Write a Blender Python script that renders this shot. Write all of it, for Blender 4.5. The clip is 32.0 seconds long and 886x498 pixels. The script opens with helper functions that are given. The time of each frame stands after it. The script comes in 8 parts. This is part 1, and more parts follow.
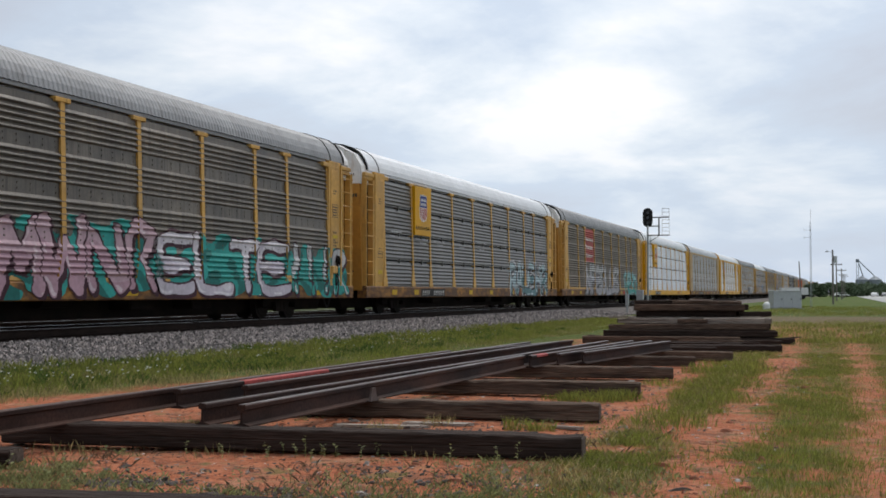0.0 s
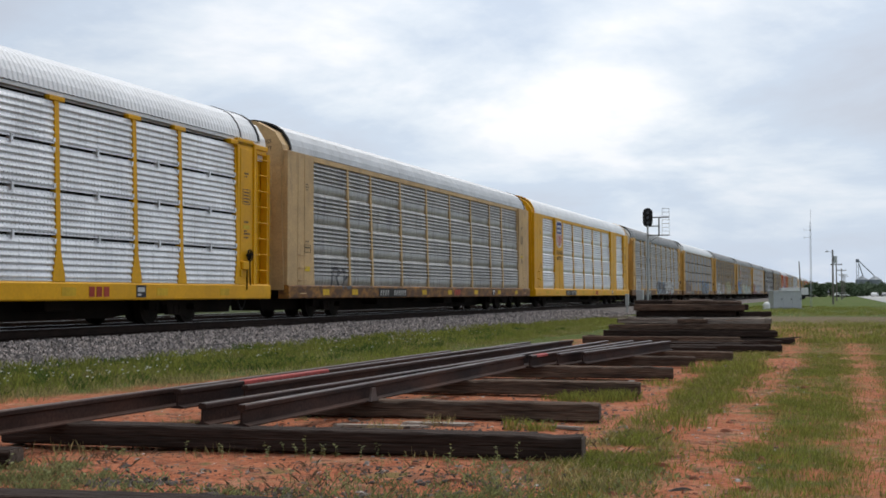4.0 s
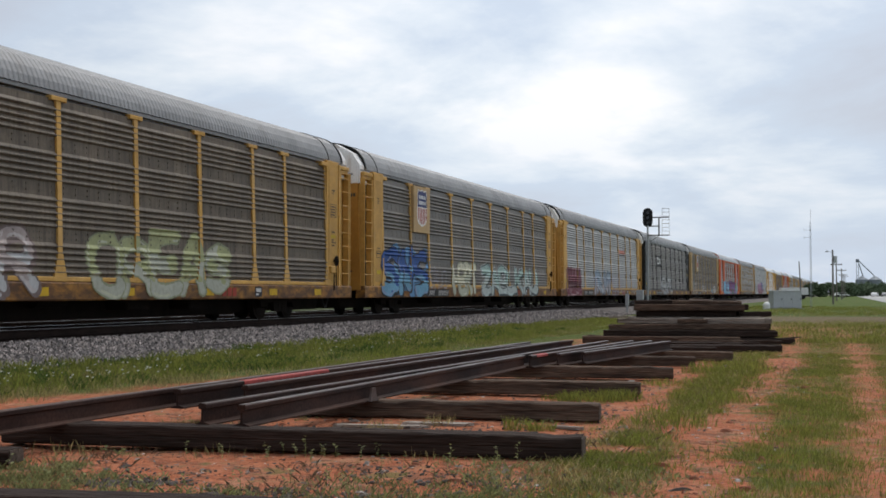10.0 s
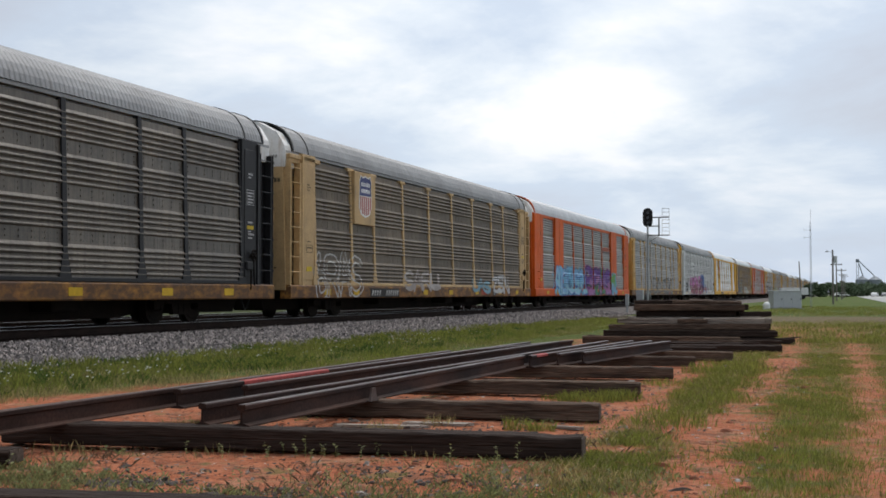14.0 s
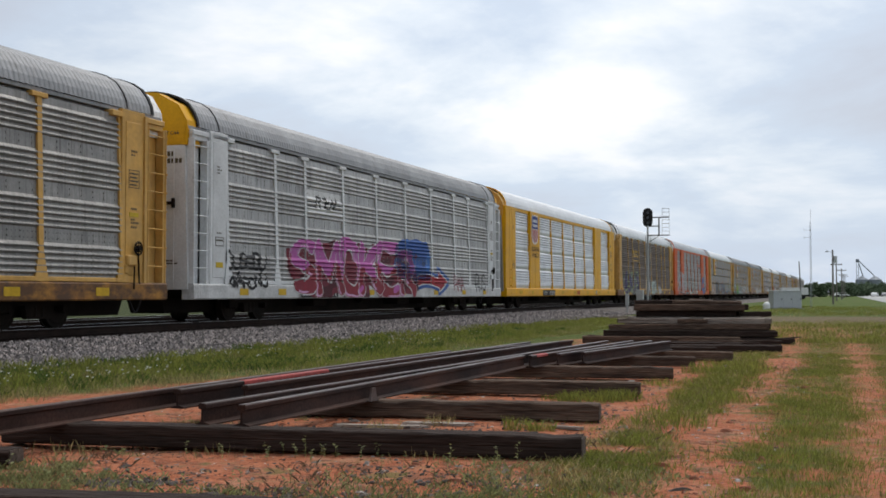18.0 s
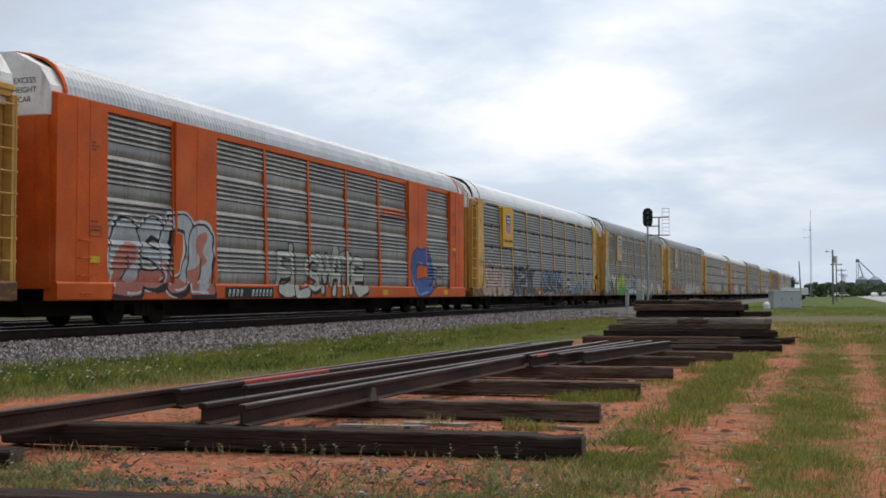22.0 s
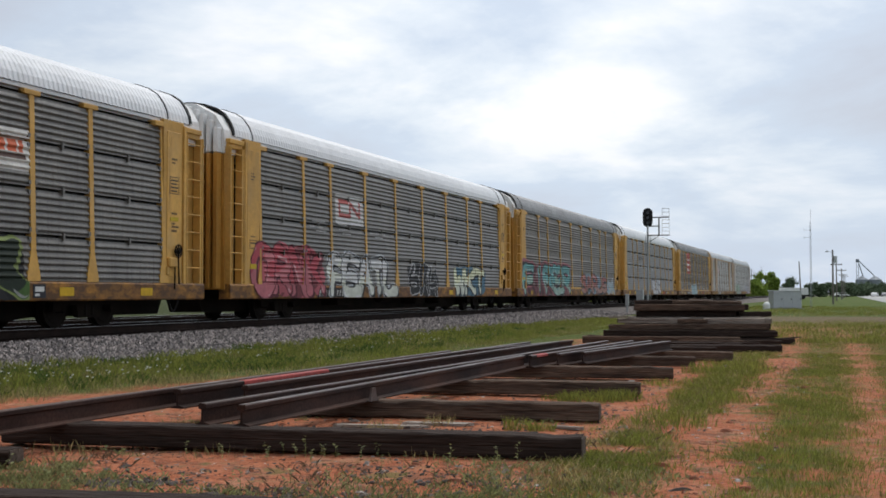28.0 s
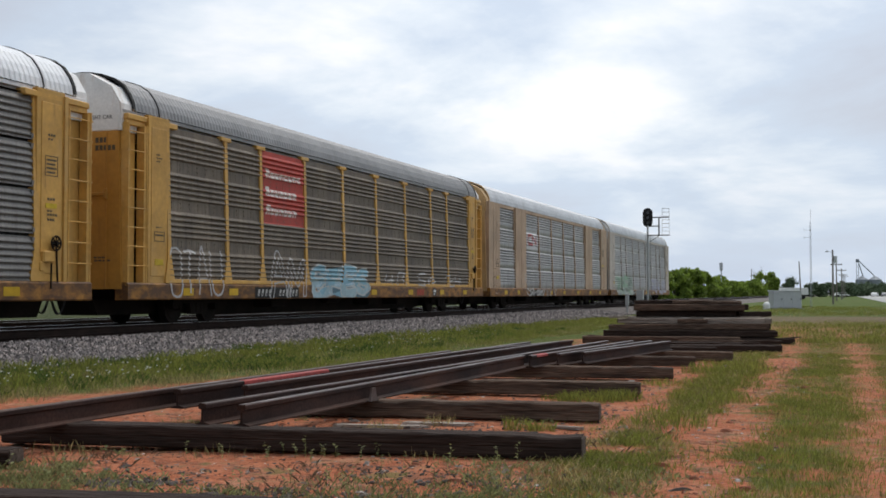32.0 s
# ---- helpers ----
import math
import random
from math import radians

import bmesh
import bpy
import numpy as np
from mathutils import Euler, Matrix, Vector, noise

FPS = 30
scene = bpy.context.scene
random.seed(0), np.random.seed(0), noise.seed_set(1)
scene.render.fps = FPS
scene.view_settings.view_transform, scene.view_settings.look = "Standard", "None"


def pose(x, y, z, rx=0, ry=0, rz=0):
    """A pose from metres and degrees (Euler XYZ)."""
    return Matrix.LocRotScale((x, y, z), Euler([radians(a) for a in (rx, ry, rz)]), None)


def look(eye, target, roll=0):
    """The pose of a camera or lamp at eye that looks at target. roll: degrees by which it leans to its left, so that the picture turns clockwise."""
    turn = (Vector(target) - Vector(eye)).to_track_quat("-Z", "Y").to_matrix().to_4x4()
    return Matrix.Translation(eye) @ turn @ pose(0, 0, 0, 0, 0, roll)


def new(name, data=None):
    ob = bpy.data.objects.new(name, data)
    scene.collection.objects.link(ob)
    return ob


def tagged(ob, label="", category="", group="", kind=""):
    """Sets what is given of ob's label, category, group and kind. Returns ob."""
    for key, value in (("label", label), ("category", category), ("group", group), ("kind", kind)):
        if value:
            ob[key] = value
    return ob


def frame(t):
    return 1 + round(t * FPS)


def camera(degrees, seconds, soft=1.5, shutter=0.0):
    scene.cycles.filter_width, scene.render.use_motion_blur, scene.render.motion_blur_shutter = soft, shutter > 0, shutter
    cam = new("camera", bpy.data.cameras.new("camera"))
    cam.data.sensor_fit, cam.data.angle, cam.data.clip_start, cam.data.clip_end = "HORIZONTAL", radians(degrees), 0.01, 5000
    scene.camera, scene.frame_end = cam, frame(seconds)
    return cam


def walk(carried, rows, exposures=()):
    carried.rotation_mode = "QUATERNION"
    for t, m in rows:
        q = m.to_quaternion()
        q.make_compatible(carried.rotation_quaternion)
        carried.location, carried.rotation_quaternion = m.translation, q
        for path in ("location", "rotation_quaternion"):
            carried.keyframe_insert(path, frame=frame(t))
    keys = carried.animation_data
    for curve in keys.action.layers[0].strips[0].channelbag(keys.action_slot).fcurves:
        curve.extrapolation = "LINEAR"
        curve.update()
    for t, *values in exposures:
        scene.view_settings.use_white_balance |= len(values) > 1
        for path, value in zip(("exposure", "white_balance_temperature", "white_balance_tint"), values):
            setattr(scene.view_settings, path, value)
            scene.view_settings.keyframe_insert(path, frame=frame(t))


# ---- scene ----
cam = camera(2 * math.degrees(math.atan(784 / 2130)), 32.0, soft=1.7)
EYE = Vector((0.0, 0.0, 1.25))
YAW, PITCH, ROLL = 18.773, 2.097, 0.0
VIEW = Matrix.Translation(EYE) @ pose(0, 0, 0, 0, 0, YAW) @ pose(0, 0, 0, 90 + PITCH) @ pose(0, 0, 0, 0, 0, ROLL)
walk(cam, [(0.0, VIEW), (32.0, VIEW)],
     exposures=[(t, stops, 6600, 11.5) for t, stops in ((0.0, -0.06), (3.5, -0.06), (6.0, -0.10), (8.0, -0.10), (10.0, -0.08), (13.0, -0.05), (17.0, -0.02), (20.0, -0.08), (22.0, -0.05), (25.0, -0.04), (32.0, -0.04))])

# ---- the line and the train's run, in metres and seconds ----
TRACK_X, RAIL_Z = -17.10, 0.49
PITCH_CAR, FIRST = 28.8, 22.65


def run(t):
    return 23.1 * t - 0.0046 * t * t


# ---- sky and sun: high broken overcast ----
SUN_UP, SUN_TURN = radians(58), radians(6)
SUN_WAY = (math.cos(SUN_UP) * math.sin(SUN_TURN), math.cos(SUN_UP) * math.cos(SUN_TURN), math.sin(SUN_UP))
THIN_WAY = (-0.335, 0.927, 0.170)


def build_world():
    w = bpy.data.worlds.new("overcast")
    scene.world = w
    w.use_nodes = True
    nt = w.node_tree
    nt.nodes.clear()
    N, K = nt.nodes.new, nt.links.new
    sky = N("ShaderNodeTexSky")
    sky.sky_type, sky.sun_disc = "NISHITA", False
    sky.sun_elevation, sky.sun_rotation = SUN_UP, SUN_TURN
    sky.air_density, sky.dust_density = 1.0, 1.5
    tc = N("ShaderNodeTexCoord")
    sep = N("ShaderNodeSeparateXYZ")
    K(tc.outputs["Generated"], sep.inputs[0])
    up = N("ShaderNodeMath")
    up.operation, up.inputs[1].default_value = "MAXIMUM", 0.0
    K(sep.outputs["Z"], up.inputs[0])
    add = N("ShaderNodeMath")
    add.operation, add.inputs[1].default_value = "ADD", 0.20
    K(up.outputs[0], add.inputs[0])
    div = N("ShaderNodeVectorMath")
    div.operation = "DIVIDE"
    K(tc.outputs["Generated"], div.inputs[0])
    K(add.outputs[0], div.inputs[1])
    mp = N("ShaderNodeMapping")
    mp.inputs["Scale"].default_value = (1.0, 1.0, 0.0)
    mp.inputs["Rotation"].default_value = (0, 0, radians(25))
    mp.inputs["Location"].default_value = (3.1, 0.6, 0)
    K(div.outputs[0], mp.inputs["Vector"])
    n1 = N("ShaderNodeTexNoise")
    n1.inputs["Scale"].default_value, n1.inputs["Detail"].default_value = 1.1, 9.0
    n1.inputs["Roughness"].default_value, n1.inputs["Distortion"].default_value = 0.56, 0.25
    K(mp.outputs[0], n1.inputs["Vector"])
    ramp = N("ShaderNodeValToRGB")
    e = ramp.color_ramp.elements
    e[0].position, e[0].color = 0.30, (0.575, 0.62, 0.705, 1)
    e[1].position, e[1].color = 0.625, (1.02, 1.04, 1.06, 1)
    m = e.new(0.47)
    m.color = (0.635, 0.735, 0.86, 1)
    m = e.new(0.545)
    m.color = (0.80, 0.88, 0.955, 1)
    K(n1.outputs["Fac"], ramp.inputs[0])
    # the cloud deck is brighter round the hidden sun
    dot = N("ShaderNodeVectorMath")
    dot.operation = "DOT_PRODUCT"
    dot.inputs[1].default_value = SUN_WAY
    K(tc.outputs["Generated"], dot.inputs[0])
    lobe = N("ShaderNodeMapRange")
    lobe.inputs["From Min"].default_value, lobe.inputs["From Max"].default_value = -0.40, 0.80
    lobe.inputs["To Min"].default_value, lobe.inputs["To Max"].default_value = 0.50, 1.08
    K(dot.outputs["Value"], lobe.inputs["Value"])
    bright = N("ShaderNodeVectorMath")
    bright.operation = "SCALE"
    K(ramp.outputs[0], bright.inputs[0])
    # a thin, bright part of the deck low in the north-west
    dot2 = N("ShaderNodeVectorMath")
    dot2.operation = "DOT_PRODUCT"
    dot2.inputs[1].default_value = THIN_WAY
    K(tc.outputs["Generated"], dot2.inputs[0])
    thin = N("ShaderNodeMapRange")
    thin.interpolation_type = "SMOOTHSTEP"
    thin.inputs["From Min"].default_value, thin.inputs["From Max"].default_value = 0.952, 0.998
    thin.inputs["To Min"].default_value, thin.inputs["To Max"].default_value = 0.0, 0.06
    K(dot2.outputs["Value"], thin.inputs["Value"])
    both = N("ShaderNodeMath")
    both.operation = "ADD"
    K(lobe.outputs[0], both.inputs[0])
    K(thin.outputs[0], both.inputs[1])
    K(both.outputs[0], bright.inputs["Scale"])
    # bluer haze low over the horizon
    low = N("ShaderNodeMapRange")
    low.inputs["From Min"].default_value, low.inputs["From Max"].default_value = 0.0, 0.14
    low.inputs["To Min"].default_value, low.inputs["To Max"].default_value = 0.70, 0.0
    K(up.outputs[0], low.inputs["Value"])
    haze = N("ShaderNodeMixRGB")
    haze.inputs[2].default_value = (0.56, 0.695, 0.90, 1)
    K(low.outputs[0], haze.inputs[0])
    K(bright.outputs[0], haze.inputs[1])
    tint = N("ShaderNodeMixRGB")
    tint.blend_type, tint.inputs[0].default_value = "MIX", 0.12
    scale = N("ShaderNodeVectorMath")
    scale.operation = "SCALE"
    scale.inputs["Scale"].default_value = 0.12
    K(sky.outputs[0], scale.inputs[0])
    K(haze.outputs[0], tint.inputs[1])
    K(scale.outputs[0], tint.inputs[2])
    bg = N("ShaderNodeBackground")
    bg.inputs["Strength"].default_value = 1.03
    K(tint.outputs[0], bg.inputs["Color"])
    out = N("ShaderNodeOutputWorld")
    K(bg.outputs[0], out.inputs["Surface"])


build_world()
sun_data = bpy.data.lights.new("sun", "SUN")
sun_data.energy, sun_data.angle, sun_data.color = 2.15, radians(30), (1.0, 0.97, 0.92)
sun = new("sun", sun_data)
sun.matrix_world = look(Vector(SUN_WAY) * 60, (0, 0, 0))


# ---- materials ----
def material(name, colour, rough=0.7, metal=0.0, second=None, mix=0.5, scale=1.5, grain=18.0, bump=0.07, bump_dist=0.01,
             streak=(1, 1, 1), contrast=0.2, dirt=None, dirt_amount=0.0, holes=False, streaks=False, spec=0.4,
             blotch=0.0, along=False, fade=None, dirt_scale=None):
    """Two scales of noise between two colours, a layer of dirt in streaks, and fine relief."""
    m = bpy.data.materials.new(name)
    m.use_nodes = True
    nt = m.node_tree
    b = nt.nodes["Principled BSDF"]
    N, K = nt.nodes.new, nt.links.new
    tc, info = N("ShaderNodeTexCoord"), N("ShaderNodeObjectInfo")
    off = N("ShaderNodeVectorMath")
    off.operation = "MULTIPLY_ADD"
    off.inputs[1].default_value = (37.0, 51.0, 43.0)
    K(info.outputs["Random"], off.inputs[0])
    K(tc.outputs["Object"], off.inputs[2])
    mp = N("ShaderNodeMapping")
    mp.inputs["Scale"].default_value = streak
    K(off.outputs[0], mp.inputs["Vector"])
    big = N("ShaderNodeTexNoise")
    big.inputs["Scale"].default_value, big.inputs["Detail"].default_value, big.inputs["Roughness"].default_value = scale, 4.0, 0.6
    K(mp.outputs[0], big.inputs["Vector"])
    fine = N("ShaderNodeTexNoise")
    fine.inputs["Scale"].default_value, fine.inputs["Detail"].default_value = grain, 3.0
    K(mp.outputs[0] if along else off.outputs[0], fine.inputs["Vector"])
    second = second or tuple(c * (1 - contrast) for c in colour)
    r1 = N("ShaderNodeMapRange")
    r1.inputs["From Min"].default_value, r1.inputs["From Max"].default_value = mix - 0.22, mix + 0.22
    K(big.outputs["Fac"], r1.inputs["Value"])
    c1 = N("ShaderNodeMixRGB")
    c1.inputs[1].default_value, c1.inputs[2].default_value = (*second, 1), (*colour, 1)
    K(r1.outputs[0], c1.inputs[0])
    r2 = N("ShaderNodeMapRange")
    r2.inputs["From Min"].default_value, r2.inputs["From Max"].default_value = 0.3, 0.7
    r2.inputs["To Min"].default_value, r2.inputs["To Max"].default_value = 1 - contrast, 1 + contrast * 0.6
    K(fine.outputs["Fac"], r2.inputs["Value"])
    c2 = N("ShaderNodeVectorMath")
    c2.operation = "MULTIPLY"
    K(c1.outputs[0], c2.inputs[0])
    K(r2.outputs[0], c2.inputs[1])
    last = c2.outputs[0]
    if fade:
        # chalky or sun-bleached areas with soft borders
        fn = N("ShaderNodeTexNoise")
        fn.inputs["Scale"].default_value, fn.inputs["Detail"].default_value = 0.9, 5.0
        fo = N("ShaderNodeVectorMath")
        fo.operation, fo.inputs[1].default_value = "ADD", (7.3, 1.9, 4.1)
        K(off.outputs[0], fo.inputs[0])
        K(fo.outputs[0], fn.inputs["Vector"])
        fr = N("ShaderNodeMapRange")
        fr.inputs["From Min"].default_value, fr.inputs["From Max"].default_value, fr.inputs["To Max"].default_value = 0.48, 0.72, 0.6
        K(fn.outputs["Fac"], fr.inputs["Value"])
        c5 = N("ShaderNodeMixRGB")
        c5.inputs[2].default_value = (*fade, 1)
        K(fr.outputs[0], c5.inputs[0])
        K(last, c5.inputs[1])
        last = c5.outputs[0]
    if blotch:
        # broad uneven weathering, and each sheet a little lighter or darker than the next
        bn = N("ShaderNodeTexNoise")
        bn.inputs["Scale"].default_value, bn.inputs["Detail"].default_value, bn.inputs["Roughness"].default_value = 0.75, 5.0, 0.65
        K(off.outputs[0], bn.inputs["Vector"])
        br = N("ShaderNodeMapRange")
        br.inputs["From Min"].default_value, br.inputs["From Max"].default_value = 0.34, 0.66
        br.inputs["To Min"].default_value, br.inputs["To Max"].default_value = 1 - blotch, 1 + 0.8 * blotch
        K(bn.outputs["Fac"], br.inputs["Value"])
        pr = N("ShaderNodeMapRange")
        pr.inputs["To Min"].default_value, pr.inputs["To Max"].default_value = 1 - 0.45 * blotch, 1 + 0.45 * blotch
        K(info.outputs["Random"], pr.inputs["Value"])
        pm = N("ShaderNodeMath")
        pm.operation = "MULTIPLY"
        K(br.outputs[0], pm.inputs[0])
        K(pr.outputs[0], pm.inputs[1])
        bv = N("ShaderNodeVectorMath")
        bv.operation = "MULTIPLY"
        K(last, bv.inputs[0])
        K(pm.outputs[0], bv.inputs[1])
        last = bv.outputs[0]
    if streaks:
        # thin drips running down the sheet
        tm = N("ShaderNodeMapping")
        tm.inputs["Scale"].default_value = (15.0, 15.0, 0.55)
        K(off.outputs[0], tm.inputs["Vector"])
        tn = N("ShaderNodeTexNoise")
        tn.inputs["Scale"].default_value, tn.inputs["Detail"].default_value = 1.6, 3.0
        K(tm.outputs[0], tn.inputs["Vector"])
        tr = N("ShaderNodeMapRange")
        tr.inputs["From Min"].default_value, tr.inputs["From Max"].default_value, tr.inputs["To Max"].default_value = 0.54, 0.70, 0.55
        K(tn.outputs["Fac"], tr.inputs["Value"])
        c6 = N("ShaderNodeMixRGB")
        c6.inputs[2].default_value = (*[0.7 * q for q in dirt], 1)
        K(tr.outputs[0], c6.inputs[0])
        K(last, c6.inputs[1])
        last = c6.outputs[0]
    if dirt:
        dm = N("ShaderNodeMapping")
        dm.inputs["Scale"].default_value = dirt_scale or ((2.2, 2.2, 0.35) if not streaks else (5.0, 5.0, 0.3))
        K(off.outputs[0], dm.inputs["Vector"])
        dn = N("ShaderNodeTexNoise")
        dn.inputs["Scale"].default_value, dn.inputs["Detail"].default_value, dn.inputs["Roughness"].default_value = 1.7, 6.0, 0.65
        K(dm.outputs[0], dn.inputs["Vector"])
        dr = N("ShaderNodeMapRange")
        dr.inputs["From Min"].default_value, dr.inputs["From Max"].default_value = 0.72 - dirt_amount * 0.45, 0.88 - dirt_amount * 0.35
        dr.inputs["To Max"].default_value = 0.85
        K(dn.outputs["Fac"], dr.inputs["Value"])
        c3 = N("ShaderNodeMixRGB")
        c3.inputs[2].default_value = (*dirt, 1)
        K(dr.outputs[0], c3.inputs[0])
        K(last, c3.inputs[1])
        last = c3.outputs[0]
    if holes:
        v = N("ShaderNodeTexVoronoi")
        v.feature, v.inputs["Randomness"].default_value, v.inputs["Scale"].default_value = "F1", 0.0, 8.0
        K(tc.outputs["Object"], v.inputs["Vector"])
        hr = N("ShaderNodeMapRange")
        hr.inputs["From Min"].default_value, hr.inputs["From Max"].default_value = 0.08, 0.14
        K(v.outputs["Distance"], hr.inputs["Value"])
        c4 = N("ShaderNodeMixRGB")
        c4.inputs[1].default_value = (0.05, 0.05, 0.05, 1)
        K(hr.outputs[0], c4.inputs[0])
        K(last, c4.inputs[2])
        last = c4.outputs[0]
    K(last, b.inputs["Base Color"])
    b.inputs["Metallic"].default_value = metal
    b.inputs["Specular IOR Level"].default_value = spec
    rr = N("ShaderNodeMapRange")
    rr.inputs["To Min"].default_value, rr.inputs["To Max"].default_value = max(0.05, rough - 0.12), min(1.0, rough + 0.12)
    K(big.outputs["Fac"], rr.inputs["Value"])
    K(rr.outputs[0], b.inputs["Roughness"])
    if bump:
        bp = N("ShaderNodeBump")
        bp.inputs["Strength"].default_value, bp.inputs["Distance"].default_value = bump, bump_dist
        K(fine.outputs["Fac"], bp.inputs["Height"])
        K(bp.outputs[0], b.inputs["Normal"])
    return m


